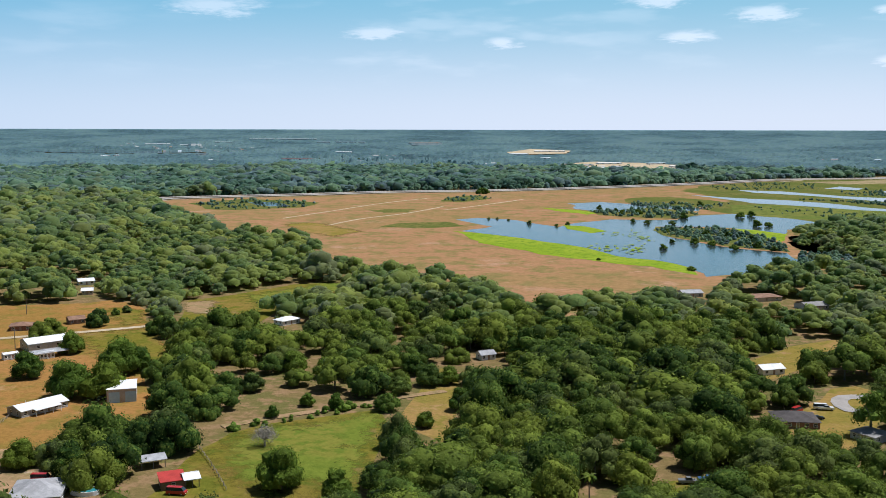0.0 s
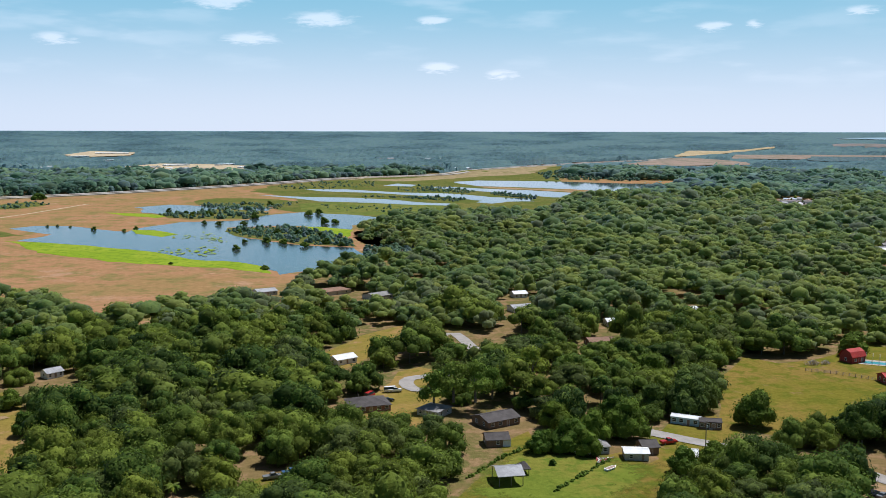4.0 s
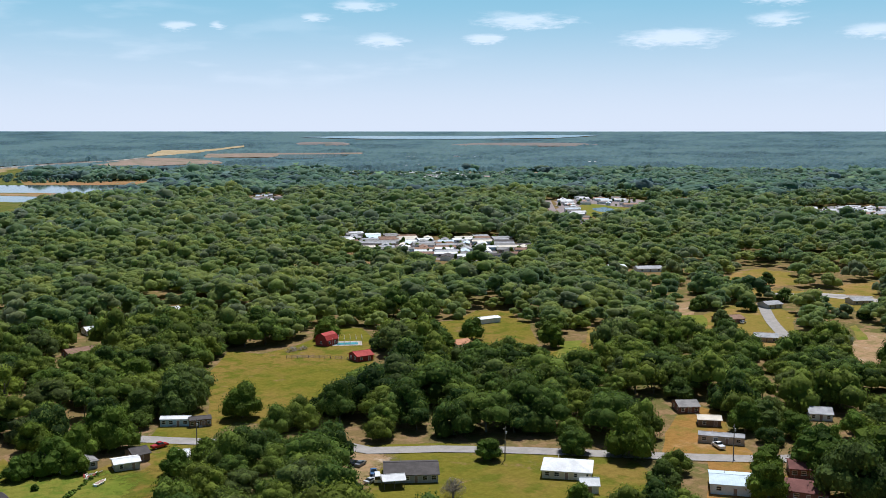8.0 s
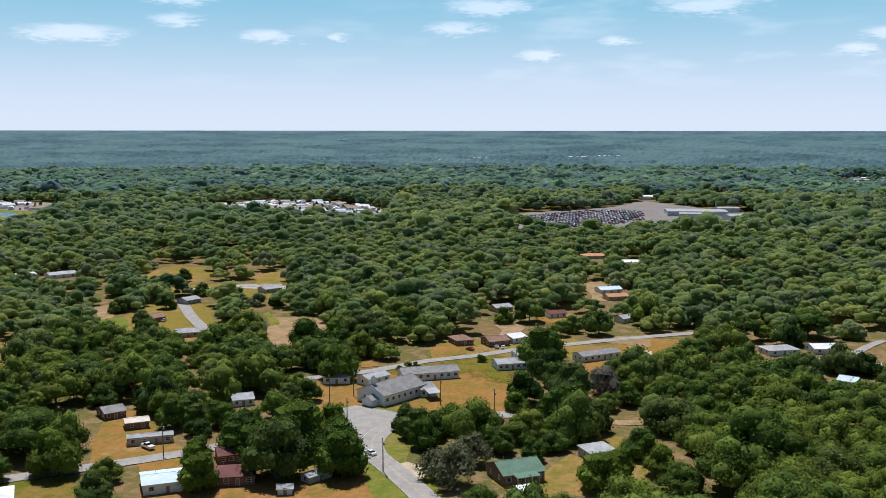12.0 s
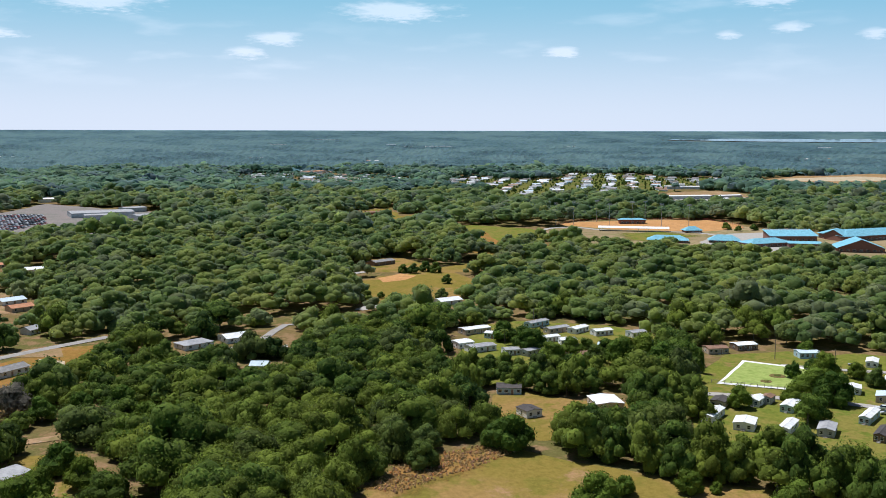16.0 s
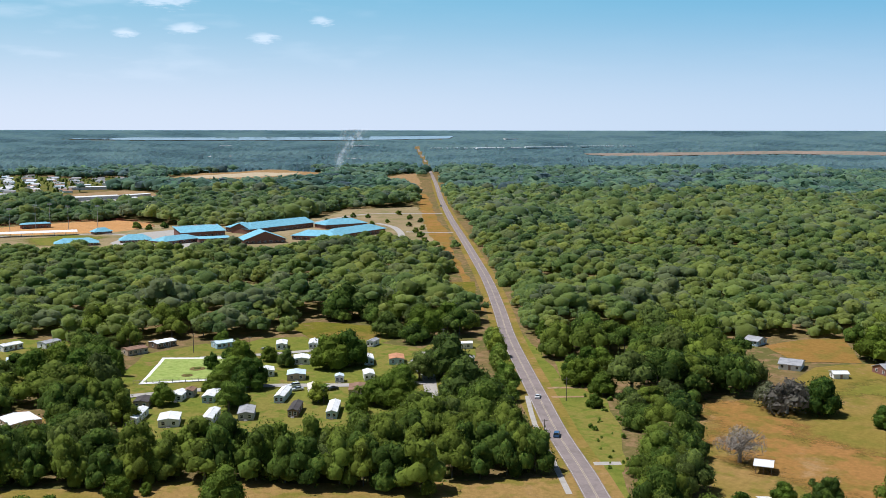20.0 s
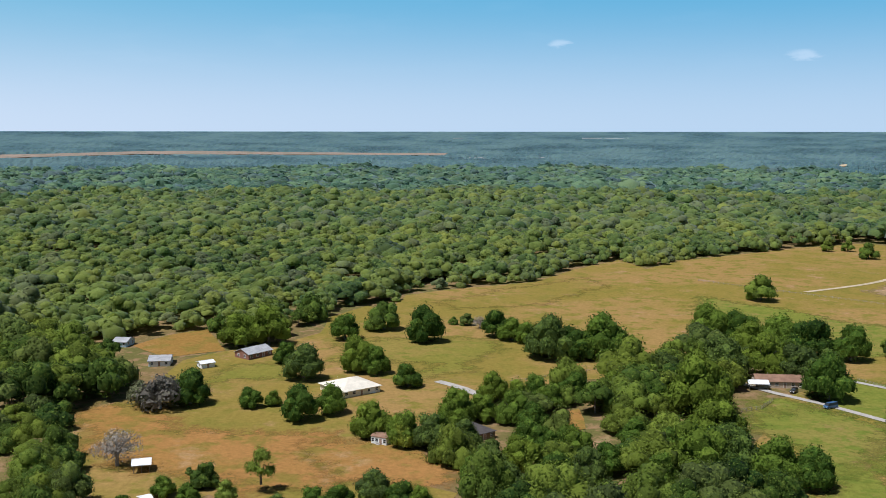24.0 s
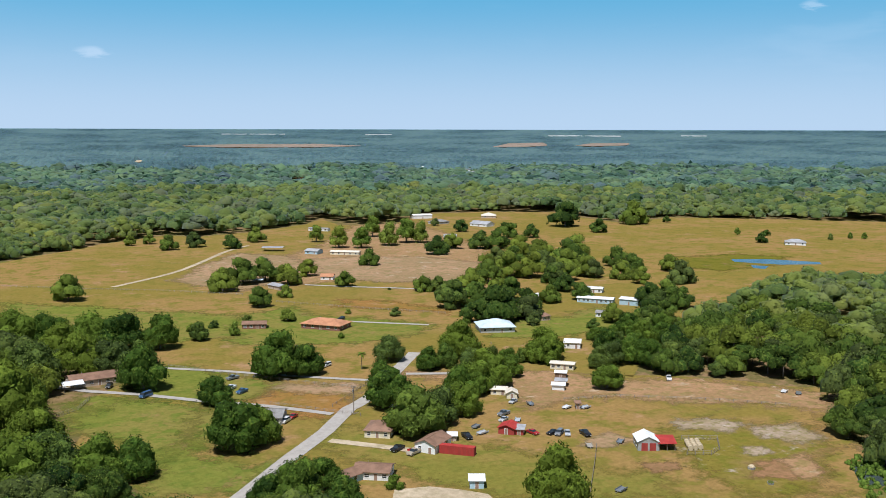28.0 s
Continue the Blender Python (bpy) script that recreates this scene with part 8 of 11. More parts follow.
house(-328.9, -734.4, 128.3, 11.3, 10.0, "blue", "pale", 2.8, 1.4, label="pale blue house with a grey roof", panes=2, clear=6)
house(-348.8, -716.3, 138.4, 23.6, 8.0, "cream", "cream", 2.6, 0.8, label="long cream trailer home", panes=5, clear=6)
house(-279.3, -601.7, 147.4, 8.4, 8.0, "white", "orange", 2.6, 1.3, label="white house with an orange roof", panes=2, clear=6)
shelter(-230.6, -611.3, 147.4, 12.3, 6.0, "blue", 2.6, 0.5, label="shed with a pale blue sheet roof under oaks")
house(-235.1, -580.6, 102.3, 12.5, 7.0, "tan", "pale", 2.6, 1.0, label="small tan barn beside oaks", name="shed", category="shed", panes=1, clear=6)
house(-409.0, -899.6, 131.6, 20.8, 6.0, "white", "pale", 3.0, 0.4, label="white horse trailer row at the wood's edge", panes=4, clear=6)

FENCES = ([(-152.4, -302.3), (-141.8, -317.2), (-130.8, -332.8)], [(-148.9, -317.9), (-169.0, -335.0), (-173.6, -338.1)], [(-115.8, -409.7), (-134.8, -379.5), (-169.0, -335.0)], [(-85.3, -678.5), (-126.3, -641.8), (-172.6, -604.6), (-206.8, -567.8)], [(-215.1, -534.4), (-239.4, -501.5), (-261.4, -475.0), (-280.8, -452.5)])
for f in FENCES:
    fence(f, "grey ranch fence of posts and rails", 4.0, 1.3, 2)
fence([(-226.7, -281.5), (-247.8, -273.8), (-271.9, -254.0), (-292.9, -232.6)], "thin wire fence of the corral", 5.0, 1.2, 2)
fence([(-174.0, -203.6), (-190.4, -221.1), (-201.4, -233.2)], "grey plank fence across the pasture", 3.0, 1.2, 3)
fence([(-11.5, -412.5), (2.8, -402.5), (29.0, -382.4)], "grey ranch fence of posts and rails", 5.0, 1.3, 2)
fence([(-61.4, -356.2), (-69.1, -361.2), (-75.5, -372.9)], "brown board fence behind the ranch house", 2.4, 1.6, 5)

# ---- poles ----
for a in ((256.9, 116.1), (246.9, 186.4), (330.8, 161.6), (293.7, 146.0), (319.3, 165.9), (114.5, 289.5), (187.9, 226.0), (330.2, 125.9), (321.6, 102.4), (218.7, -412.8), (-160.4, -378.1), (-151.3, -305.4)):
    utility_pole(*a, 30)
for a in ((187.6, -243.4), (214.5, -291.3), (311.8, -326.7), (384.5, -238.9), (361.2, -252.8), (481.9, -158.5), (-238.5, -347.0), (-327.6, 360.0), (-382.5, 430.1)):
    utility_pole(*a, 60, 9.0)

# ---- vehicles ----
for a, turn, kind, paint in (
    ((224.5, -286.9), -58, "car", "white"), ((190.7, -254.1), -58, "suv", "blue"), ((907.9, -946.2), -58, "van", "white"), ((270.0, 126.3), 60, "car", "white"),
    ((250.3, 194.8), 70, "pickup", "white"), ((257.4, 169.7), 40, "car", "silver"), ((-145.2, -262.5), 25, "pickup", "black"), ((-148.0, -256.9), 25, "pickup", "tan"),
    ((-126.8, -308.8), 40, "suv", "white"), ((-131.1, -312.4), 40, "car", "red"), ((-125.6, -360.3), 35, "pickup", "white"), ((-127.6, -353.2), 35, "pickup", "blue"),
    ((-86.0, -387.2), 60, "suv", "black"), ((-131.6, -375.0), 20, "pickup", "grey"), ((-173.6, -375.7), 30, "suv", "white"), ((-223.8, -465.7), 30, "suv", "black"),
    ((-196.2, -277.2), 20, "pickup", "grey"), ((-192.2, -271.6), 30, "car", "silver"), ((-208.4, -288.4), 30, "car", "silver"), ((-170.8, -262.0), 80, "pickup", "black"),
    ((-282.1, -283.5), 50, "pickup", "white"), ((-174.5, -472.2), 30, "car", "red"), ((-260.3, -343.4), 20, "van", "white"),
):
    vehicle(*a, turn, kind, paint)
for a, turn, kind, paint in (
    ((18.4, 358.9), 20, "car", "black"), ((20.3, 372.7), 10, "van", "white"), ((21.7, 372.3), 10, "pickup", "white"), ((11.7, 365.6), 60, "van", "red"),
    ((106.0, 299.5), 10, "pickup", "red"), ((147.1, 248.5), 30, "suv", "black"), ((149.2, 247.5), 30, "car", "grey"), ((147.9, 238.0), 60, "pickup", "blue"), ((146.2, 233.2), 60, "van", "white"),
    ((143.9, 233.2), 20, "car", "silver"), ((-119.8, 363.2), 40, "car", "black"), ((-14.0, 282.8), 15, "pickup", "blue"), ((-19.3, 279.6), 15, "pickup", "grey"), ((-233.5, 298.6), 60, "car", "black"),
    ((-195.2, 222.0), 20, "van", "red"), ((-152.5, 225.4), 10, "van", "red"), ((420.8, 145.8), 60, "car", "red"), ((429.2, 135.7), 20, "car", "silver"), ((429.7, 132.7), 20, "car", "white"),
    ((298.4, -230.8), 70, "car", "silver"), ((303.6, -233.2), 70, "suv", "white"), ((289.2, -240.7), 70, "car", "black"), ((294.4, -305.0), 10, "car", "silver"), ((365.6, -265.1), 40, "car", "silver"),
    ((315.8, -143.1), 60, "car", "black"), ((313.3, -143.3), 60, "car", "white"), ((469.6, -160.4), 40, "car", "black"), ((428.2, 320.1), 20, "car", "silver"), ((-94.5, -366.1), 35, "van", "blue"),
):
    vehicle(*a, turn, kind, paint)
for i, a in enumerate(((-197.5, -250.9), (-199.0, -249.2), (-201.3, -247.8), (-205.9, -244.2), (-192.0, -254.4))):
    vehicle(*a, 15 + 20 * i, ("car", "suv", "car", "pickup", "car")[i], ("black", "grey", "silver", "black", "red")[i], label="old car standing on worn pasture")


def lines_of_wrecks(poly, gap, seed, lo, hi):
    """Rows of scrapped cars, far off: one mesh of small car shapes a row block."""
    r = np.random.default_rng(seed)
    p = np.array(poly)
    mid = p.mean(0)
    way = mid / np.linalg.norm(mid)
    side = np.array((way[1], -way[0]))
    ext = np.ptp((p - mid) @ side) / 2, np.ptp((p - mid) @ way) / 2
    out = []
    for a in np.arange(-ext[0], ext[0], gap):
        for b in np.arange(-ext[1], ext[1], gap * 2.2):
            q = mid + side * (a + r.uniform(-0.5, 0.5)) + way * (b + r.uniform(-1, 1))
            if inside(poly, q[0], q[1]) and r.random() < 0.82:
                out.append(q)
    return out[:hi]


wrecks = lines_of_wrecks([(1047.3, 320.5), (1119.4, 325.3), (1188.7, 298.3), (1268.5, 249.8), (1237.8, 199.7), (1124.0, 181.4), (1035.9, 210.3), (1007.1, 234.7), (1018.8, 286.9)], 3.6, 5, 0, 900)
vs, fs, n = [], [], 0
l, w, body, cab = car_parts("car")
shape = np.array([(x, s, z) for s in (-0.9, 0.9) for x, z in ((-2.3, 0.3), (2.3, 0.3), (2.3, 0.85), (1.0, 0.98), (0.3, 1.45), (-1.1, 1.45), (-1.6, 1.0), (-2.3, 0.95))])
tri = [(0, 1, 9), (0, 9, 8), (7, 15, 14), (7, 14, 6), (6, 14, 13), (6, 13, 5), (5, 13, 12), (5, 12, 4), (4, 12, 11), (4, 11, 3), (3, 11, 10), (3, 10, 2), (2, 10, 9), (2, 9, 1), (0, 8, 15), (0, 15, 7)]
tri += [(0, 7, 6), (0, 6, 3), (0, 3, 2), (0, 2, 1), (6, 5, 4), (6, 4, 3), (8, 14, 15), (8, 11, 14), (8, 10, 11), (8, 9, 10), (14, 12, 13), (14, 11, 12)]
for k, q in enumerate(wrecks):
    a = 0.9 + 0.2 * math.sin(k)
    c, s = math.cos(a), math.sin(a)
    vs.append(np.stack([shape[:, 0] * c - shape[:, 1] * s + q[0], shape[:, 0] * s + shape[:, 1] * c + q[1], shape[:, 2] + 0.2], 1))
    fs.append(np.array(tri) + n)
    n += 16
m_scrap, nn = material("scrap_car_paint", 0.35, 0.3, 0.5)
pick = nn.add("ShaderNodeNewGeometry").outputs["Random Per Island"]
col = nn.mix(nn.step(pick, 0.25, 0.35), rgb(0.05, 0.05, 0.06), rgb(0.55, 0.55, 0.56))
col = nn.mix(nn.step(pick, 0.62, 0.66), col, rgb(0.20, 0.22, 0.26))
nn.put(nn.skin.inputs["Base Color"], nn.mix(nn.step(pick, 0.86, 0.88), col, rgb(0.30, 0.06, 0.05)))
tagged(new("scrap_cars", solid("scrap_cars", np.concatenate(vs), np.concatenate(fs), m_scrap)), "hundreds of scrapped cars in dusty rows", "cars", kind="stuff")

# ---- distant trailer parks and house lots ----


PARK_TREES = []


FAR_HOMES, SUBURBS = [], []


def home_park(poly, count, seed, label, ground=None, sparse=False, base_label="pale paved lots of a trailer park"):
    r = np.random.default_rng(seed)
    p = np.array(poly)
    mid = p.mean(0)
    dist = float(np.hypot(*mid))
    way = mid / dist
    side = np.array((way[1], -way[0]))
    ext = np.ptp((p - mid) @ side) / 2, np.ptp((p - mid) @ way) / 2
    area = 4 * ext[0] * ext[1] * 0.6
    gap = math.sqrt(area / count)
    SUBURBS.append(poly), SUBURBS.append([(x * (1 - 0.055), y * (1 - 0.055)) for x, y in poly])
    if ground:
        patch("lot", poly, ground, 0.05, base_label, 3.0)
    skew = r.uniform(-0.2, 0.2)
    out = 0
    for a in np.arange(-ext[0] + gap * 0.4, ext[0], gap * 1.1):
        for b in np.arange(-ext[1] + gap * 0.4, ext[1], gap * 0.95):
            q = mid + side * (a + skew * b + r.uniform(-0.15, 0.15) * gap) + way * (b + r.uniform(-0.15, 0.15) * gap)
            if not inside(poly, q[0], q[1]) or out > count * 1.3:
                continue
            out += 1
            for _ in range(3 if ground is SEDGE else 1):
                PARK_TREES.append((q[0] + r.uniform(-0.7, 0.7) * gap, q[1] + r.uniform(-0.7, 0.7) * gap, r.uniform(1.5, 3.6)))
            l, d = r.uniform(13, 20), r.uniform(6, 9)
            turn = math.degrees(math.atan2(side[1], side[0])) + r.choice((0, 90, 18)) + r.uniform(-6, 6)
            roof = str(r.choice(("white", "cream", "pale", "pale", "grey", "blue", "grey", "white", "dark", "orange" if sparse else "brown")))
            if math.hypot(*q) > 1050:
                FAR_HOMES.append((q[0], q[1], turn, l, d, 3.2))
                continue
            ob = base("mobile_home" if not sparse else "house", q[0], q[1], turn, f"{roof}-roofed {label}", "mobile home" if not sparse else "house", label + "s")
            k = float(shrink(math.hypot(*q)))
            style = "hip" if sparse else "gable"
            tone = str(r.choice(("white", "tan", "grey", "blue", "cream")))
            share("wall", shared(f"far_wall_{style}_{tone}", lambda: wall_mesh(12, 7, 2.8, 1.0, style), WALLS[tone]), ob)
            share("roof", shared(f"far_roof_{style}_{roof}", lambda: roof_mesh(12, 7, 2.8, 1.0, 0.3, style), ROOFS[roof]), ob)
            if math.hypot(*q) < 1200:
                share("window", shared("far_window", lambda: boxed((-4, -2.5, -3.56, -3.4, 1.0, 2.0), (0.5, 2.0, -3.56, -3.4, 1.0, 2.0)), GLASS), ob)
            ob.scale = (k * l / 12, k * d / 7, k * 1.15)
            if sparse:
                YARDS.append((q[0], q[1], 9.0, 18.0))


home_park([(464.0, 811.9), (491.1, 838.6), (524.1, 772.5), (540.5, 726.2), (585.0, 733.5), (577.9, 684.3), (551.2, 630.7), (517.0, 595.1), (477.0, 598.6), (451.7, 607.5), (444.3, 655.6), (428.3, 710.9)], 92, 1, "mobile home in a crowded park", ASPHALT)
home_park([(969.5, 1058.4), (1042.8, 1087.5), (1100.4, 1023.5), (1068.1, 948.7), (984.5, 879.4), (970.5, 989.4), (889.1, 927.4), (799.5, 824.6), (780.9, 769.4), (745.7, 778.1), (771.7, 833.2)], 60, 2, "mobile home by a green", ASPHALT)
patch("lawn", [(937.5, 977.9), (986.2, 1005.3), (962.2, 874.6), (841.2, 778.0), (806.4, 794.5), (846.5, 868.0)], LAWN, 0.07, "mown green with a pond between trailers")
patch("pond", [(921.8, 934.4), (956.0, 941.7), (929.3, 896.8), (898.7, 875.2), (893.1, 895.1)], WATER, 0.30, "small pond on the green", 1.0, False, "pond")
patch("lawn", [(806.1, 913.0), (839.7, 927.5), (762.6, 821.6), (729.7, 806.1), (744.6, 841.6)], LAWN, 0.07, "mown green beside the park road")
way_of("park_road", [(979.0, 1083.5), (867.5, 951.5), (795.5, 863.8), (740.8, 783.6)], 9.0, ASPHALT, "grey road of the distant park", margin=4)
home_park([(1107.8, 772.5), (1148.7, 758.4), (1246.8, 681.6), (1234.1, 631.7), (1196.4, 556.8), (1133.4, 498.5), (1070.6, 477.5), (1063.7, 529.6), (1060.8, 579.5), (1058.6, 656.9), (1066.1, 730.0)], 90, 3, "mobile home in a distant park", ASPHALT)
home_park([(1135.0, 985.0), (1152.3, 965.7), (1038.5, 865.3), (975.1, 831.6), (1012.5, 878.7)], 6, 9, "mobile home in a distant park", ASPHALT)
home_park([(664.5, 1427.8), (695.5, 1447.6), (688.1, 1363.2), (637.3, 1253.6), (595.9, 1222.0), (601.8, 1288.8)], 14, 4, "mobile home in the woods", ASPHALT)
home_park([(1049.7, 1860.1), (1269.6, 2195.4), (1398.8, 2150.6), (1455.6, 1994.2), (1591.6, 1945.2), (1596.8, 1742.1), (1469.3, 1621.5), (1319.7, 1708.0), (1192.3, 1634.1), (1142.5, 1757.5), (1003.1, 1655.9)], 40, 5, "house in a far subdivision", None, True)
home_park([(2225.1, -54.8), (2365.6, -115.9), (2161.4, -191.8), (2225.7, -289.9), (2239.2, -388.0), (2021.0, -383.4), (1816.1, -255.1), (1826.1, -152.2), (1980.0, -76.9)], 36, 6, "house in a far suburb", None, True)
home_park([(1882.6, -426.0), (2076.8, -549.0), (1935.3, -677.8), (2257.6, -848.9), (2169.9, -960.4), (2031.2, -969.4), (1536.5, -733.3), (1433.6, -595.5), (1385.0, -484.7), (1413.3, -424.0), (1590.9, -429.5)], 170, 7, "mobile home in a wide park", SEDGE)
home_park([(1980.3, -945.1), (1982.4, -1074.6), (1751.4, -962.5), (1679.8, -813.6)], 16, 8, "mobile home in a wide park", SEDGE)
home_park([(2360.4, -127.2), (2515.9, -211.2), (2412.5, -289.2), (2087.7, -350.1), (1952.5, -425.2), (1788.4, -399.5), (1790.7, -309.6), (2037.1, -243.6), (2121.8, -166.8)], 44, 21, "house in a far suburb", None, True)
home_park([(2033.7, -466.3), (2149.5, -581.0), (1905.5, -526.2), (1817.0, -426.8)], 12, 22, "house in a far suburb", None, True)
home_park([(1162.9, 744.7), (1222.0, 733.2), (1176.7, 643.9), (1082.5, 592.7), (1047.1, 629.0), (1055.5, 676.5)], 34, 23, "mobile home in a distant park", ASPHALT)
home_park([(2223.3, 1.5), (2352.8, -90.1), (2249.2, -197.6), (2012.8, -286.2), (1809.4, -247.9), (1910.0, -147.3), (1980.7, -43.2)], 34, 24, "house in a far suburb", None, True)
home_park([(1238.8, 1836.1), (1372.3, 1904.7), (1453.4, 1818.2), (1417.8, 1671.1), (1294.4, 1618.5), (1191.8, 1653.3)], 36, 25, "house in a far subdivision", None, True)
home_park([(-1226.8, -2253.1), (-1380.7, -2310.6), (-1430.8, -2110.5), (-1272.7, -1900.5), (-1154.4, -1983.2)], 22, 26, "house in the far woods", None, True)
home_park([(-620.1, -2649.2), (-791.0, -2838.0), (-914.5, -2617.1), (-803.5, -2383.5), (-627.9, -2351.1)], 16, 27, "house in the far woods", None, True)
home_park([(-1461.6, 2789.7), (-1280.1, 2995.9), (-1023.6, 2936.1), (-733.4, 2807.1), (-676.1, 2472.7), (-979.4, 2526.9), (-1216.4, 2523.8)], 80, 28, "house in a far town", None, True)
home_park([(-2363.3, 3152.2), (-2198.8, 3392.3), (-1879.5, 3403.9), (-1756.0, 3098.0), (-2003.2, 2983.3)], 60, 29, "house in a far town", None, True)
home_park([(-507.5, 2518.8), (-456.8, 2739.0), (-234.9, 2657.2), (-224.1, 2390.0), (-390.5, 2343.1)], 40, 30, "house in a far town", None, True)
for a in ((1369.6, -692.7, -91.8, 67.6, 22.0), (1365.2, -755.6, -78.7, 46.6, 14.0), (1607.7, -801.4, -115.0, 61.6, 12.0), (1297.4, -708.5, -61.7, 31.1, 10.0)):
    house(*a, "metal", "white", 5.0, 0.8, label="long flat-roofed commercial shed with a white roof", name="warehouse", category="warehouse", far=True, group="warehouses", clear=20)

# ---- lone trees, hedges and yard trees ----
trees([(-325.0, 416.0, 6.5), (-322.7, 371.7, 7.2), (-296.6, 360.4, 6.0), (-283.6, 317.6, 7.0), (-247.7, 298.9, 9.7), (-235.5, 302.8, 8.6), (-252.1, 335.6, 8.9), (-247.8, 341.1, 6.5), (-127.0, 238.2, 6.9), (-109.0, 236.5, 4.5), (-232.5, 545.9, 5.5), (-274.4, 403.3, 6.3), (-336.3, 444.9, 2.6), (-334.6, 452.5, 2.9), (-328.1, 385.9, 6.5), (-209.2, 230.0, 5.6), (-188.3, 226.7, 6.2)])
trees([(64.7, 297.3, 3.7), (127.5, 337.1, 9.4), (125.3, 377.2, 8.0), (141.8, 314.9, 7.4), (231.2, 414.0, 6.9), (287.7, 371.6, 6.1), (266.1, 364.2, 5.3), (64.3, 283.3, 1.2), (63.4, 366.5, 3.5), (40.5, 373.4, 4.9), (77.2, 291.8, 4.7)], where=" in a yard")
trees([(-149.9, 270.5, 4.8), (-85.0, 352.6, 4.7)], "bare_tree")
trees([(-136.9, 373.2, 5.0), (-125.0, 359.1, 5.6), (-118.4, 363.5, 4.6), (-131.9, 343.1, 4.8), (-102.6, 329.7, 5.0), (-108.3, 306.2, 3.4), (-186.6, 362.3, 6.0), (-170.1, 357.1, 5.5), (-186.7, 328.4, 5.0), (-157.7, 317.1, 3.2), (-162.8, 299.5, 2.6), (-146.4, 317.1, 3.0)], where=" along the sandy track")
trees([(426.7, 379.6, 6.0), (361.3, 265.8, 5.5), (372.8, 242.2, 6.0), (360.6, 219.6, 5.5), (402.4, 202.9, 6.0), (445.7, 188.7, 6.5), (488.3, 150.9, 6.0), (312.9, 179.1, 5.0), (439.5, 215.7, 6.0), (271.7, 270.7, 6.0), (262.3, 145.1, 7.0), (270.7, 137.8, 6.5), (242.7, 171.1, 5.0), (371.6, 93.5, 6.0), (477.7, 111.4, 6.0), (494.2, 289.9, 6.0), (489.5, 257.8, 6.0), (316.6, 256.6, 6.0), (307.6, 336.9, 6.5)], where=" between the roadside houses")
trees([(303.1, 76.2, 5.5), (318.6, 65.5, 6.0), (297.4, 47.8, 6.0), (282.2, 39.1, 5.5), (307.2, 30.2, 6.0), (337.6, 26.1, 6.0), (351.0, 80.5, 5.0), (354.6, 61.5, 5.5), (351.8, 49.0, 6.0), (358.9, 36.0, 6.0), (281.6, 112.6, 5.5), (460.1, 341.7, 6.0), (505.2, 348.9, 6.0), (451.2, 295.1, 6.0), (412.9, 321.7, 6.0), (441.1, 359.8, 6.0), (549.8, 393.6, 6.0), (514.8, 391.3, 6.0), (317.7, 173.6, 5.0), (283.2, 77.8, 4.5), (276.1, 50.2, 5.0), (380.2, 237.6, 6.0), (347.3, 297.1, 6.0)], where=" between the roadside houses")
trees([(284.9, 241.1, 5.5), (342.3, 270.7, 6.0), (323.7, 280.5, 5.5), (12.5, -355.5, 6.5), (-2.1, -368.4, 6.5), (-15.7, -371.4, 6.0), (-30.0, -354.3, 6.0), (-43.5, -352.3, 6.0), (12.8, -305.0, 6.0), (0.5, -300.2, 6.0), (-11.2, -285.1, 6.0), (-20.9, -311.5, 6.0), (-34.0, -306.4, 6.0), (3.6, -278.2, 5.5), (-25.3, -271.7, 6.0)])
trees([(184.7, 229.1, 3.8)], "light_tree")
trees([(156.0, 209.9, 3.6)], "bare_tree")
trees([(41.9, -306.9, 6.0), (32.8, -302.2, 6.0), (30.9, -334.3, 6.0), (19.9, -333.4, 6.5), (12.3, -325.1, 6.0), (7.2, -351.0, 6.5), (23.2, -282.0, 6.0), (14.2, -284.1, 6.5), (8.1, -297.1, 6.5), (3.0, -273.0, 6.0), (-4.8, -276.2, 6.0), (25.4, -268.5, 5.5), (16.4, -265.7, 6.0), (8.9, -260.6, 6.0), (28.7, -360.1, 6.0), (18.6, -353.3, 6.0), (39.8, -329.5, 5.5), (-2.0, -297.8, 6.0)], where=" round a hidden house")
trees([(101.0, 272.5, 5.0), (112.0, 276.0, 5.5), (94.4, 306.9, 7.7), (72.1, 297.1, 7.0), (81.8, 302.6, 6.4), (123.1, 330.2, 8.4), (62.2, 295.4, 4.4), (111.6, 332.6, 6.7), (72.7, 319.3, 6.3), (95.4, 324.4, 6.1)], where=" beside the lane")
trees([(224.7, 157.7, 6.0), (241.1, 142.6, 10.2), (249.3, 125.7, 8.2), (255.7, 164.5, 7.7), (264.8, 148.2, 10.1), (271.2, 200.4, 6.1), (279.7, 199.2, 6.6), (278.8, 186.6, 6.0), (282.6, 146.3, 6.5)])
trees([(293.3, 174.7, 5.3), (281.7, 174.4, 4.0)], "light_tree")
trees([(184.1, 228.8, 4.3), (209.3, 218.1, 5.5), (220.5, 205.4, 8.0), (208.4, 180.7, 5.0), (178.0, 182.4, 4.4)], where=" beside the road")
trees([(350.9, 178.5, 8.9), (395.0, 216.7, 9.0), (405.1, 207.3, 8.0), (290.0, 119.0, 6.4), (297.2, 125.7, 5.0), (301.0, 111.7, 6.2), (291.8, 114.1, 5.3), (402.4, 106.8, 11.3), (344.0, 98.0, 7.2), (357.8, 84.1, 8.7), (328.1, 81.3, 7.7), (332.8, 98.0, 4.6), (265.0, 52.7, 6.9), (258.1, 164.5, 7.4), (255.2, 152.1, 7.2), (258.2, 131.1, 7.7)])
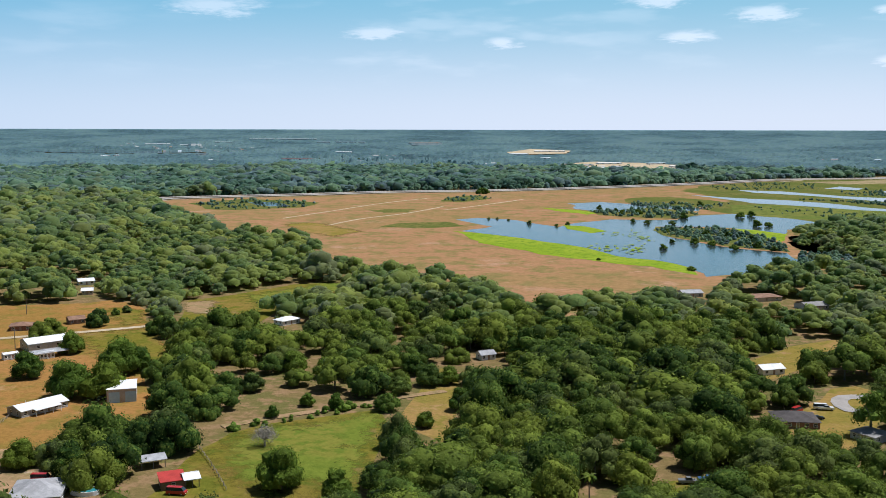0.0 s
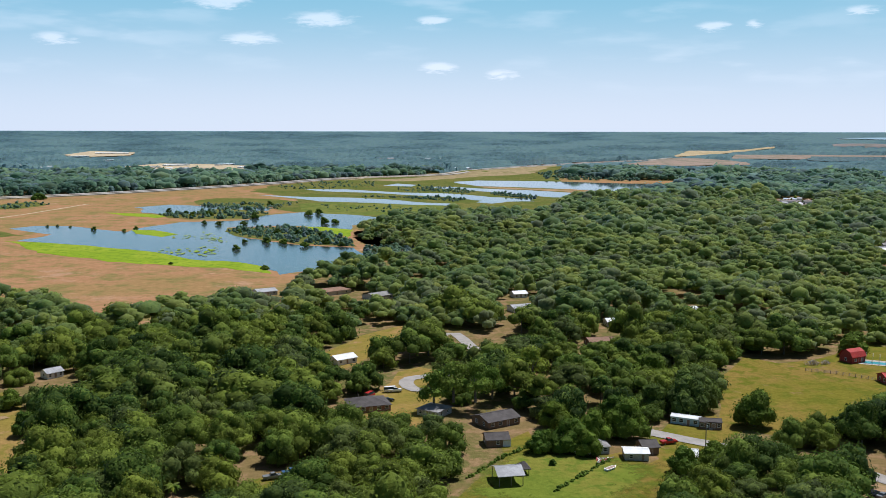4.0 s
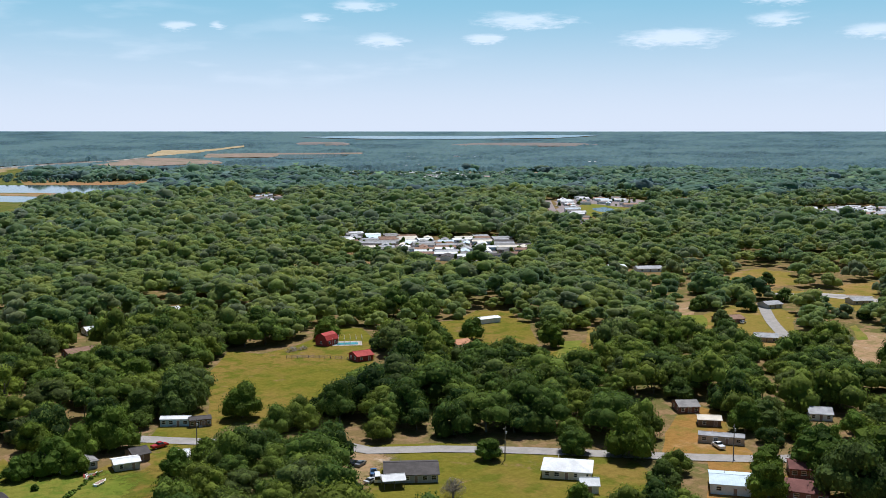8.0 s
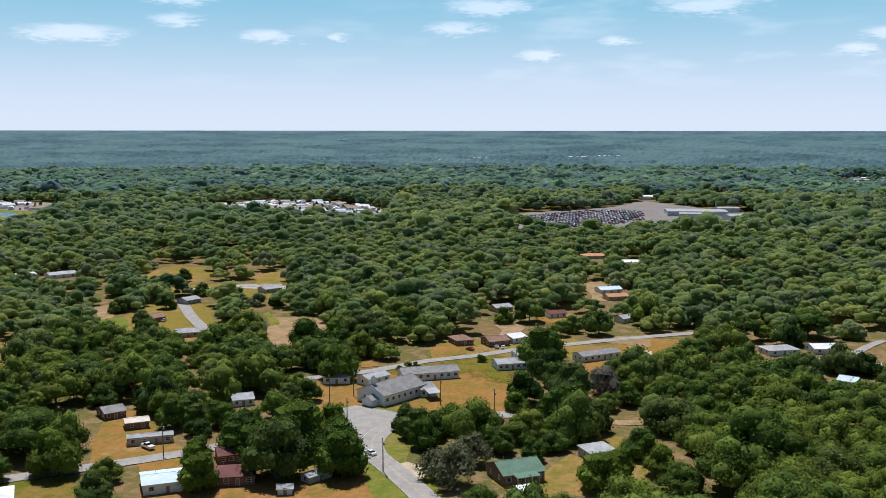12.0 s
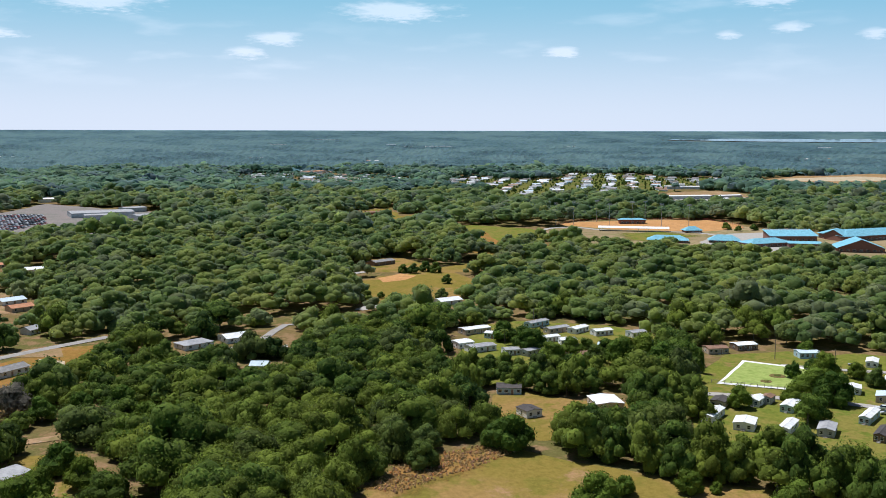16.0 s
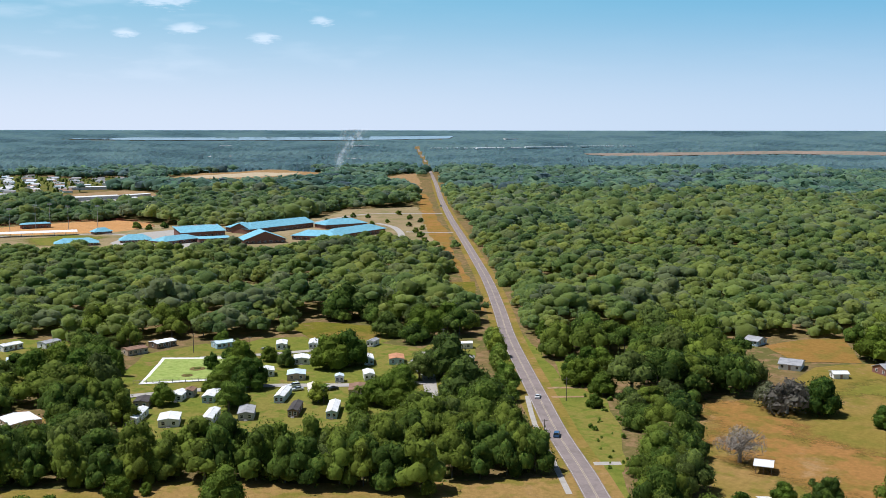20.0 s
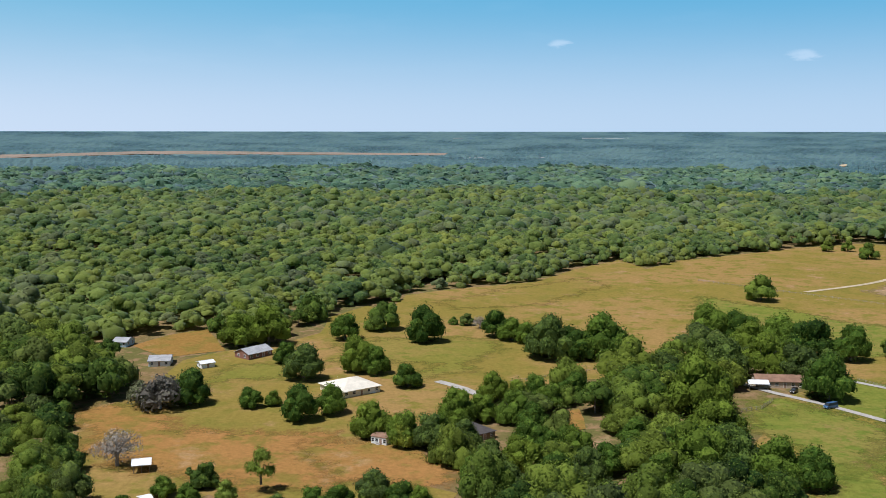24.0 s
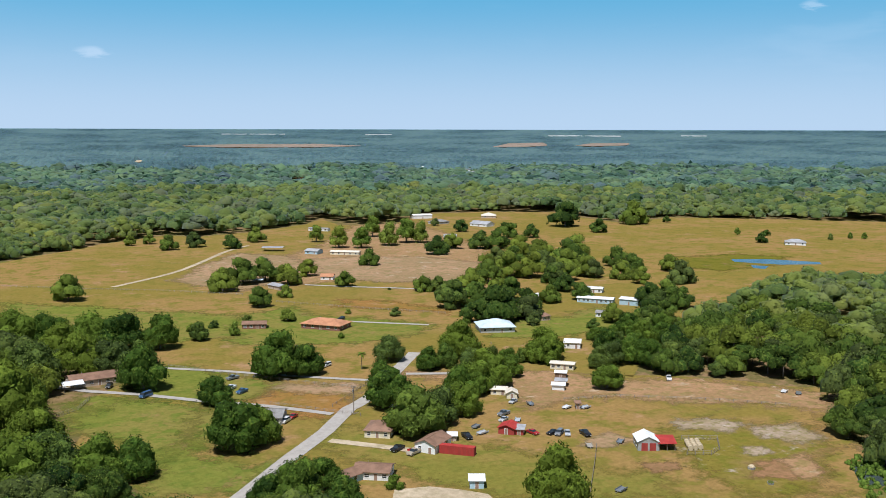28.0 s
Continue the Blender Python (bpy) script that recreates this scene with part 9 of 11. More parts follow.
trees([(253.8, 93.0, 7.6), (273.3, 93.8, 6.3), (258.1, 100.4, 5.7), (367.8, 72.9, 7.6)], "grey_tree")
trees([(310.7, 87.7, 3.1)], "conifer")
trees([(685.9, -127.5, 4.4), (681.7, -134.1, 4.8), (688.3, -144.5, 4.9), (681.5, -150.4, 4.9), (582.0, -94.6, 2.7), (571.1, -83.6, 4.7), (567.8, -98.6, 3.7), (566.4, -113.6, 4.4), (572.3, -130.0, 4.4), (629.7, -146.6, 4.1), (754.7, -109.4, 4.4), (693.7, -89.5, 4.5)], where=" by the ball field")
trees([(400.6, 133.4, 2.7), (381.2, 156.7, 1.9), (374.8, 161.4, 1.7), (382.5, 160.9, 2.0)], "shrub")
trees([(242.8, -125.8, 4.0), (241.3, -133.3, 2.0), (217.4, -142.9, 6.7), (234.8, -94.6, 6.9), (246.2, -107.9, 3.6), (289.0, -88.9, 6.9), (294.0, -84.9, 5.5), (280.0, -57.8, 5.6)], where=" at the pasture's edge")
trees([(352.7, -227.8, 3.5), (363.1, -243.5, 3.6), (318.4, -205.9, 4.9), (314.4, -220.3, 7.3), (333.3, -252.1, 4.4), (317.1, -263.5, 8.8), (315.3, -271.8, 8.3), (317.8, -183.9, 4.8), (258.9, -226.3, 4.5), (423.6, -136.5, 7.3), (448.0, -133.2, 6.6), (412.1, -161.0, 4.4), (353.5, -127.4, 4.9), (265.7, -254.4, 7.4), (273.5, -287.3, 10.8), (242.4, -265.9, 9.9), (332.9, -334.4, 10.0), (336.3, -355.4, 8.6), (348.1, -324.8, 8.4)])
trees([(343.2, -235.9, 6.9), (330.5, -221.8, 7.1), (258.1, -240.8, 7.2), (253.3, -242.8, 6.3), (262.9, -238.7, 5.5), (296.4, -201.6, 5.5), (424.2, -140.7, 5.8), (399.2, -141.4, 5.5), (411.6, -153.9, 5.7), (396.8, -159.0, 5.0), (386.6, -168.2, 8.9), (383.4, -174.9, 8.4), (370.4, -178.2, 8.7), (376.1, -190.5, 7.0), (410.4, -170.1, 5.2), (389.3, -257.7, 4.4), (346.6, -253.0, 4.0), (280.5, -226.6, 3.6)])
trees([(225.9, -313.7, 6.4), (223.9, -320.2, 6.0), (237.5, -326.2, 4.8), (232.4, -340.6, 6.3), (237.8, -336.3, 5.8)], where=" beside the main road")
trees([(293.4, -195.9, 5.5), (279.3, -225.6, 4.7), (275.1, -274.4, 6.4), (400.3, -139.2, 5.0)], "light_tree")
trees([(368.3, -194.7, 3.2), (357.1, -230.7, 1.8)], "conifer")
trees([(848.8, -762.9, 3.3), (788.9, -737.6, 3.1), (854.3, -817.7, 4.1), (801.7, -784.4, 3.9), (742.8, -725.7, 3.6), (767.9, -767.9, 3.8), (708.3, -710.9, 3.5), (692.3, -685.8, 3.4), (658.6, -658.7, 4.3), (615.9, -621.4, 4.5), (827.7, -684.0, 4.3), (844.2, -724.7, 3.8), (867.2, -756.4, 4.0), (787.1, -713.0, 3.1), (911.2, -535.7, 4.9), (922.8, -511.0, 5.5), (906.6, -515.7, 4.2), (661.0, -612.4, 6.8), (687.7, -607.2, 3.2)], where=" on the school grounds")
trees([(115.9, -338.9, 4.7), (108.1, -342.2, 3.2), (93.4, -325.4, 6.9), (84.7, -335.0, 6.2), (107.5, -381.9, 8.9), (122.7, -408.1, 6.0), (108.6, -460.0, 7.5), (88.8, -397.8, 8.2), (80.6, -395.0, 6.7), (63.7, -375.2, 5.9), (65.4, -311.9, 7.7), (94.7, -486.2, 10.4), (69.5, -459.9, 9.8), (61.0, -504.8, 3.0), (36.6, -476.2, 7.8), (28.5, -469.1, 6.9), (20.7, -462.3, 6.0)], where=" on the pasture")
trees([(9.0, -432.9, 11.7), (-2.1, -433.3, 9.7), (-14.0, -434.1, 12.3), (139.3, -340.5, 8.3), (156.0, -438.8, 9.8), (142.2, -444.6, 10.4), (52.8, -303.4, 6.7), (43.6, -301.2, 6.2), (38.5, -328.2, 7.5), (153.2, -447.1, 8.3), (53.9, -503.1, 4.4)])
trees([(147.6, -332.7, 9.1), (155.2, -333.9, 6.6)], "grey_tree")
trees([(135.0, -272.0, 7.6), (46.3, -495.9, 4.1)], "bare_tree")
trees([(85.3, -257.2, 4.6)], "pine_tree")
trees([(228.9, -277.0, 4.3), (245.5, -291.4, 4.8), (258.8, -305.8, 5.3), (272.1, -320.2, 4.6), (288.7, -334.6, 5.1), (302.0, -349.0, 4.3), (91.6, -246.6, 3.8), (52.5, -300.3, 4.6), (292.7, -377.0, 4.0)], "light_tree", " beside the main road")
trees([(237.2, -285.4, 5.2), (250.5, -299.8, 4.4), (267.1, -314.2, 5.0), (280.4, -328.6, 5.5), (293.7, -343.0, 4.7)], "light_tree", " beside the main road")
trees([(236.0, -249.0, 5.0), (228.5, -252.1, 5.8), (218.0, -252.1, 5.6), (211.1, -252.8, 5.0), (258.4, -275.8, 4.2), (275.3, -265.9, 5.0), (269.5, -252.8, 4.5), (209.5, -308.1, 5.5), (218.7, -340.6, 5.5), (202.1, -291.7, 3.2)], where=" between lots and road")
trees([(111.0, -250.3, 3.6), (102.0, -258.1, 4.2), (101.0, -242.8, 3.8), (75.9, -240.6, 4.2), (66.2, -242.3, 4.6), (60.7, -247.9, 4.4), (53.2, -256.5, 5.2), (44.7, -252.7, 4.6), (38.9, -249.8, 4.0)], where=" at the pasture's corner")
trees([(119.0, -242.0, 2.9), (110.5, -268.0, 1.6), (106.5, -270.5, 1.8)], "shrub")
trees([(34.1, 343.7, 6.2), (41.3, 345.2, 6.6), (49.0, 342.9, 6.2), (56.6, 352.0, 5.5), (41.5, 381.9, 5.0), (73.8, 363.3, 6.6), (88.3, 367.7, 5.4)], "pine_tree")
trees([(-112.4, -602.0, 10.7), (-143.8, -454.7, 5.3), (-146.6, -476.5, 2.9), (-159.3, -480.0, 3.0), (-179.2, -484.9, 3.0), (-201.3, -525.7, 7.9), (-226.2, -548.2, 5.2), (-198.5, -478.1, 4.8), (-201.5, -588.6, 10.1), (-222.4, -610.2, 11.3), (-239.4, -613.6, 11.5), (-247.3, -594.3, 9.7), (-273.6, -622.0, 7.9), (-149.5, -370.2, 11.3), (-159.5, -367.3, 9.0), (-114.1, -343.3, 7.3), (-102.0, -288.9, 9.2), (-111.9, -292.7, 6.8), (-106.4, -306.6, 6.6)])
trees([(-100.6, -237.2, 8.2), (-111.8, -245.1, 5.9), (-93.4, -239.4, 6.3), (-201.0, -370.6, 7.5), (-254.1, -461.7, 3.4), (-234.8, -479.8, 1.9), (-203.8, -424.4, 1.7), (-309.3, -525.1, 7.1), (-316.7, -520.3, 7.1), (-275.4, -568.0, 7.3), (-167.0, -308.3, 9.2), (-158.6, -275.3, 10.3), (-170.9, -281.1, 8.7), (-183.8, -285.0, 6.9), (-172.6, -323.0, 7.4), (-96.8, -378.5, 10.2), (-109.2, -227.2, 6.2), (-336.3, -649.9, 8.5)])
trees([(-64.8, -472.1, 11.2), (-78.5, -467.5, 10.0), (-93.7, -457.9, 11.0), (-106.8, -449.6, 11.9), (-122.6, -446.5, 9.2), (-61.5, -407.7, 12.2), (-79.5, -412.2, 10.9), (-91.7, -406.7, 9.3), (-106.7, -420.3, 6.6), (-79.5, -447.3, 10.7), (-45.3, -352.3, 12.7), (-47.7, -323.0, 9.8), (-48.0, -287.7, 8.8), (-58.9, -280.8, 8.7), (-68.3, -280.3, 7.0), (-37.0, -284.3, 10.4)])
trees([(-216.3, -348.7, 5.8), (-226.6, -344.6, 5.4), (-234.9, -341.8, 4.9), (-207.7, -348.3, 5.7), (-293.6, -467.0, 10.9), (-309.5, -467.7, 9.8), (-331.4, -476.5, 9.5), (-309.6, -434.2, 5.6), (-330.1, -443.8, 8.4), (-352.4, -451.6, 7.3), (-364.4, -533.8, 10.5), (-390.1, -547.4, 11.7), (-403.2, -539.1, 11.7), (-201.7, -304.7, 5.6), (-202.5, -313.9, 6.2), (-464.7, -693.8, 10.6), (-476.9, -686.0, 10.6), (-239.9, -336.2, 4.6), (-249.9, -339.7, 3.5), (-244.8, -383.5, 5.9), (-280.3, -426.2, 7.2)])
trees([(-257.6, -332.4, 6.9), (-254.1, -337.1, 5.0), (-252.4, -286.5, 6.8), (-306.5, -359.4, 3.6), (-324.4, -380.6, 3.5), (-314.5, -354.3, 4.2), (-334.8, -360.6, 6.9), (-388.4, -400.4, 8.4), (-406.9, -401.4, 8.0), (-289.4, -314.8, 7.1), (-290.4, -302.0, 6.9), (-158.6, -198.6, 9.4), (-506.8, -512.1, 8.3), (-709.3, -602.3, 5.9), (-414.2, -680.3, 11.0), (-444.5, -706.9, 9.6), (-451.9, -501.7, 9.4), (-439.1, -516.1, 8.6), (-449.3, -479.5, 7.6)])
trees([(-207.1, -309.0, 8.0), (-217.5, -312.5, 7.2), (-230.7, -321.3, 5.6), (-214.0, -327.4, 6.9), (-394.5, -413.7, 9.3), (-398.9, -400.1, 8.6), (-327.5, -358.7, 5.7), (-325.3, -344.4, 6.7), (-333.3, -339.4, 6.7), (-350.9, -343.8, 5.2), (-294.3, -335.2, 5.2), (-307.5, -355.7, 4.4), (-298.0, -433.8, 7.4), (-337.1, -472.9, 9.5), (-311.6, -421.3, 6.7), (-303.3, -402.7, 4.4), (-402.1, -509.6, 9.0), (-416.3, -515.3, 8.5), (-426.4, -556.7, 10.6), (-497.3, -605.4, 11.8), (-490.4, -551.0, 10.2), (-480.7, -522.0, 9.0)])
trees([(-304.9, -481.8, 8.6), (-341.9, -520.1, 9.4), (-377.7, -555.4, 10.1), (-271.6, -313.9, 5.4), (-279.7, -314.8, 6.0), (-293.5, -312.2, 7.1), (-306.6, -341.5, 4.8), (-441.7, -546.9, 11.4), (-439.3, -522.3, 9.5), (-416.2, -598.6, 10.1), (-425.1, -592.9, 10.1), (-353.8, -370.6, 7.2), (-357.1, -359.8, 6.5), (-359.9, -349.6, 4.4), (-376.6, -383.9, 6.9)])
trees([(-291.1, -418.4, 13.5), (-309.8, -416.3, 8.3), (-232.4, -362.5, 10.4), (-217.0, -319.5, 8.3), (-196.9, -306.9, 6.9), (-261.5, -338.6, 9.2), (-292.4, -332.9, 7.1), (-331.2, -360.6, 7.8), (-365.5, -383.0, 8.4), (-405.4, -408.9, 10.7), (-473.1, -467.5, 10.5), (-385.1, -479.5, 8.1), (-374.2, -449.8, 7.7), (-299.5, -322.1, 7.0), (-343.4, -387.1, 6.9), (-333.8, -343.5, 7.6)], where=" between the ranch buildings")
trees([(-128.6, -234.6, 3.1), (-293.5, -540.4, 1.4), (-758.8, -639.9, 5.1), (-260.9, -662.8, 1.6)], "shrub")
trees([(-162.1, -457.0, 3.4), (-740.2, -658.2, 4.0), (-781.1, -583.8, 3.4), (-804.7, -580.0, 2.9), (-815.7, -572.9, 3.4), (-363.3, -759.3, 9.7), (-379.6, -748.8, 9.7), (-409.9, -754.0, 10.9), (-433.1, -765.0, 11.2), (-364.8, -809.2, 8.2), (-443.8, -758.1, 9.1), (-429.5, -823.5, 9.6)], "light_tree")
trees([(-462.2, -569.1, 14.4), (-444.5, -580.4, 13.5), (-449.4, -615.7, 13.2), (-400.6, -510.6, 9.8), (-234.9, -818.5, 8.8), (-259.2, -826.6, 9.0), (-283.0, -801.6, 8.8), (-319.8, -838.3, 9.3), (-214.1, -865.5, 6.2), (-232.1, -868.9, 6.2), (-554.8, -742.2, 8.6), (-536.9, -753.8, 10.7), (-650.9, -811.7, 18.0), (-536.3, -886.5, 5.4), (-527.2, -822.5, 7.9), (-642.4, -747.5, 9.1), (-732.2, -796.6, 17.4), (-777.0, -791.2, 5.1)])
trees([(-85.2, 850.2, 3.9), (-83.3, 904.9, 3.1), (-63.2, 901.7, 4.2), (-48.0, 892.6, 4.1), (-28.0, 868.2, 4.0), (-10.0, 886.8, 5.1), (3.9, 869.8, 4.0), (-97.3, 995.2, 3.5), (-80.4, 989.0, 4.6), (-58.3, 979.2, 4.5), (-36.9, 969.8, 5.0), (-15.7, 940.6, 4.9), (-171.4, 1198.0, 4.2), (-151.8, 1204.0, 5.6), (-138.1, 1261.9, 4.4), (-95.1, 1164.1, 5.4), (-33.6, 1198.9, 6.2), (-21.4, 1218.8, 5.6), (-13.1, 1089.2, 5.6)], "shrub", " on a weedy islet")
trees([(-1.7, 1092.7, 5.0), (-183.0, 1229.7, 4.3), (-209.0, 1259.1, 4.4), (-144.3, 1096.5, 3.2), (-100.1, 1082.3, 4.4), (-127.0, 1080.8, 3.8), (-205.0, 1036.3, 3.0), (-213.9, 1020.4, 2.4), (-247.1, 1036.7, 3.1), (-279.0, 1069.4, 1.9), (-294.9, 1079.4, 1.9), (-304.1, 1076.6, 1.9), (-441.1, 1511.3, 9.0), (-432.5, 1513.9, 7.2), (-125.5, 759.8, 2.2), (-52.2, 723.9, 3.4), (-89.8, 1366.2, 5.5), (-129.0, 1386.9, 4.8)], "shrub", " at the water's edge")
for a in ((276.7, -226.1), (265.4, -233.2), (439.6, -130.6), (-183.9, -363.2), (-43.8, 257.9), (468.9, 682.1), (481.5, 651.1)):
    palm(*a)

# ---- the far distance ----
patch("lake", [(-2437.4, 2707.0), (-2334.0, 2804.9), (-2260.3, 2919.4), (-2071.6, 2948.8), (-1942.2, 3085.0), (-1877.8, 3007.4), (-2014.0, 2834.7), (-2242.6, 2749.9)], STILL, 0.2, "far lake beyond the woods", 2.0, True, "lake")
patch("lake", [(2099.7, 4007.8), (2360.6, 3928.8), (2743.1, 3666.6), (3140.0, 3422.5), (3292.1, 3277.4), (3026.9, 3299.5), (2644.3, 3535.0), (2316.5, 3766.8)], STILL, 0.2, "broad far lake on the horizon", 2.0, True, "lake")
patch("lake", [(3949.0, -1857.0), (3873.8, -2155.9), (3614.7, -2580.7), (3349.8, -2984.6), (3093.6, -3311.4), (3001.6, -3182.0), (3205.0, -2856.3), (3544.8, -2385.5), (3779.5, -2047.7)], STILL, 0.2, "broad far lake on the horizon", 2.0, True, "lake")
patch("field", [(-1812.4, 2079.6), (-1805.8, 2145.6), (-1677.4, 2129.7), (-1618.6, 2023.0), (-1677.4, 1972.6)], SAND, 0.2, "pale sand pit in the woods", 2.0)
patch("field", [(-584.0, 2776.2), (-511.8, 2965.9), (-372.5, 2928.9), (-194.6, 2799.9), (-190.0, 2634.8), (-367.9, 2555.9), (-527.5, 2617.5)], SAND, 0.2, "pale commercial lots beside the highway", 3.0)
patch("field", [(-906.2, 3389.0), (-864.0, 3641.6), (-700.3, 3574.6), (-687.1, 3406.4), (-786.3, 3314.8)], SAND, 0.2, "pale far lots", 2.0)
patch("soil_bank", [(2062.4, -2834.7), (1852.8, -3080.9), (1551.6, -3395.6), (1358.4, -3486.1), (927.4, -3514.2), (451.0, -3560.7), (452.3, -3426.0), (893.1, -3384.8), (1481.6, -3242.4), (1892.6, -2786.7)], REDSOIL, 0.2, "long reddish bare strip", 2.0)
patch("soil_bank", [(-1083.8, -3727.6), (-1358.8, -3749.6), (-1649.7, -3642.0), (-1780.7, -3453.3), (-1566.8, -3459.6), (-1253.5, -3581.6)], REDSOIL, 0.2, "long reddish bare strip", 2.0)
patch("soil_bank", [(-2167.7, -3159.1), (-2356.7, -3312.1), (-2486.5, -3254.5), (-2402.3, -3107.6), (-2255.2, -3094.3)], REDSOIL, 0.2, "reddish far field", 2.0)
patch("soil_bank", [(-2479.6, -3045.1), (-2645.9, -3122.8), (-2751.2, -3029.6), (-2659.1, -2934.4), (-2517.0, -2970.3)], REDSOIL, 0.2, "reddish far field", 2.0)
for p in ([(-844.5, -2355.6), (-887.5, -2404.2), (-833.9, -2244.5), (-803.0, -2228.7)], [(-927.8, -2256.5), (-1006.1, -2363.6), (-940.7, -2169.8), (-887.0, -2133.7)], [(-722.6, -1772.7), (-780.8, -1835.3), (-746.1, -1732.5), (-700.0, -1672.0)], [(-962.4, -2192.9), (-993.9, -2210.2), (-942.1, -2095.2), (-915.0, -2078.7)], [(-1329.7, -2098.0), (-1438.1, -2229.4), (-1334.0, -2052.5), (-1265.0, -1980.8)]):
    patch("pond", p, STILL, 0.2, "small blue pond in the far woods", 1.5, True, "pond")
for p in ([(-710.4, -2846.7), (-774.7, -2990.0), (-792.3, -2980.9), (-749.0, -2861.2)], [(-688.9, -2167.7), (-741.2, -2271.9), (-743.5, -2198.2), (-701.1, -2126.3)], [(18.0, -2714.1), (-8.9, -2818.5), (-36.0, -2765.7), (-8.7, -2661.6)], [(1930.6, -148.8), (2193.3, -186.7), (2142.4, -194.2), (1872.7, -165.0)]):
    patch("field", p, SAND, 0.2, "pale clearing in the far woods", 2.0)


def mound(x, y, turn, l, d, h, label):
    """A low flat-topped heap of soil."""
    ob = tagged(new("soil_mound"), label, "mound")
    ob.matrix_world = pose(x, y, float(bowl(math.hypot(x, y))), 0, 0, turn)
    ring = [(math.cos(a), math.sin(a)) for a in (2 * math.pi * i / 40 for i in range(40))]
    wob = [1 + 0.12 * noise.noise(Vector((c * 2, s * 2, l))) for c, s in ring]
    rows = [[(c * w * l / 2 * k, s * w * d / 2 * k, z * h * (0.9 + 0.2 * w)) for (c, s), w in zip(ring, wob)] for k, z in ((1.0, 0.0), (0.85, 0.45), (0.62, 0.9), (0.4, 1.0))]
    part("heap", hull(bmesh.new(), rows), TAILINGS, ob)


mound(1974.7, 3548.2, -33.0, 293.3, 160.0, 13, "low reddish tailings mound in the distance")
mound(2633.0, 3054.8, -42.1, 693.9, 200.0, 12, "long low grey-brown tailings mound in the distance")


def far_hall(x, y, turn, l, d, h, roof="white", label="white far building with a flat roof", name="far_building"):
    k = float(shrink(math.hypot(x, y)))
    ob = base(name, x, y, turn, label, "building", "far buildings")
    ob.location.z += 2.0 * k
    h *= 0.65
    part("wall", wall_mesh(l, d, h * k, 0.0, "flat"), WALLS["white"], ob)
    part("roof", roof_mesh(l, d, h * k, 0.6 * k, 0.2, "shed"), ROOFS[roof], ob)
    n = max(2, int(l / (12 * max(k, 0.3))))
    for i in range(min(n, 3)):
        px = (i + 0.5) / min(n, 3) * l - l / 2
        part("window", boxed((px - l / n * 0.3, px + l / n * 0.3, -d / 2 - 0.12, -d / 2 + 0.05, h * k * 0.35, h * k * 0.65)), GLASS, ob)
    if k == 1:
        YARDS.append((x, y, max(l, d) * 0.5 + 3, 30.0))
    far, c, q = math.hypot(x, y), math.cos(radians(turn)), math.sin(radians(turn))
    SUBURBS.append([(x + c * l * i * 0.6 + x / far * j, y + q * l * i * 0.6 + y / far * j) for i, j in ((-1, -0.05 * far), (1, -0.05 * far), (1, 0.03 * far), (-1, 0.03 * far))])


for a, h, roof in (
    ((-2375.3, 3267.6, 30.5, 42.0, 20.0), 8, "white"), ((-2268.5, 3297.3, 29.1, 94.9, 30.0), 9, "white"), ((-2138.1, 3286.0, 27.6, 35.7, 15.0), 12, "white"), ((-2096.9, 3288.8, 70.1, 47.6, 20.0), 22, "white"), ((-2110.9, 3522.8, 26.8, 67.0, 20.0), 10, "white"),
    ((-1989.9, 3804.5, 24.7, 285.6, 30.0), 12, "white"), ((-1681.9, 3719.8, 21.5, 195.3, 30.0), 14, "pale"), ((-1322.1, 3739.0, 46.8, 137.2, 30.0), 24, "orange"), ((-1381.7, 2743.1, 38.0, 104.8, 25.0), 8, "maroon"), ((-1781.0, 2864.5, 52.3, 68.0, 20.0), 8, "maroon"),
):
    far_hall(*a, h, roof)
for a, h, roof in (
    ((-1446.8, 3196.3, 20.1, 79.3, 20.0), 8, "white"), ((-826.6, 3296.5, 44.2, 66.8, 20.0), 8, "white"), ((-763.9, 3504.9, 12.6, 110.9, 25.0), 8, "white"), ((-677.2, 3088.0, 50.1, 56.3, 15.0), 7, "white"), ((-445.7, 2836.4, 39.8, 74.2, 20.0), 7, "white"),
    ((-314.2, 2865.0, 45.2, 60.6, 18.0), 7, "blue"), ((-230.5, 2716.6, 40.1, 71.9, 18.0), 7, "white"), ((-498.1, 2719.1, 48.6, 59.0, 18.0), 6, "pale"), ((1877.4, 2772.7, -40.2, 30.6, 15.0), 6, "white"), ((1581.6, 2293.8, -44.5, 10.6, 12.0), 10, "white"),
):
    far_hall(*a, h, roof)
for a, h, roof in (
    ((2133.2, 2164.3, -46.4, 29.3, 15.0), 6, "white"), ((2929.2, 994.2, -56.2, 88.3, 20.0), 8, "pale"), ((3022.9, 1013.6, -38.7, 52.5, 15.0), 8, "blue"), ((2976.3, 908.7, -32.4, 45.9, 15.0), 7, "pale"), ((3214.3, 750.2, -55.3, 80.4, 20.0), 7, "white"),
    ((3296.3, 671.7, -63.6, 114.7, 20.0), 7, "white"), ((3844.8, 1915.8, -66.7, 44.2, 15.0), 12, "white"), ((3988.4, 1733.1, -69.0, 92.3, 15.0), 12, "white"), ((2366.4, -225.4, -52.8, 60.8, 26.0), 6, "orange"), ((4016.6, -239.6, -91.5, 65.9, 15.0), 9, "white"),
):
    far_hall(*a, h, roof)
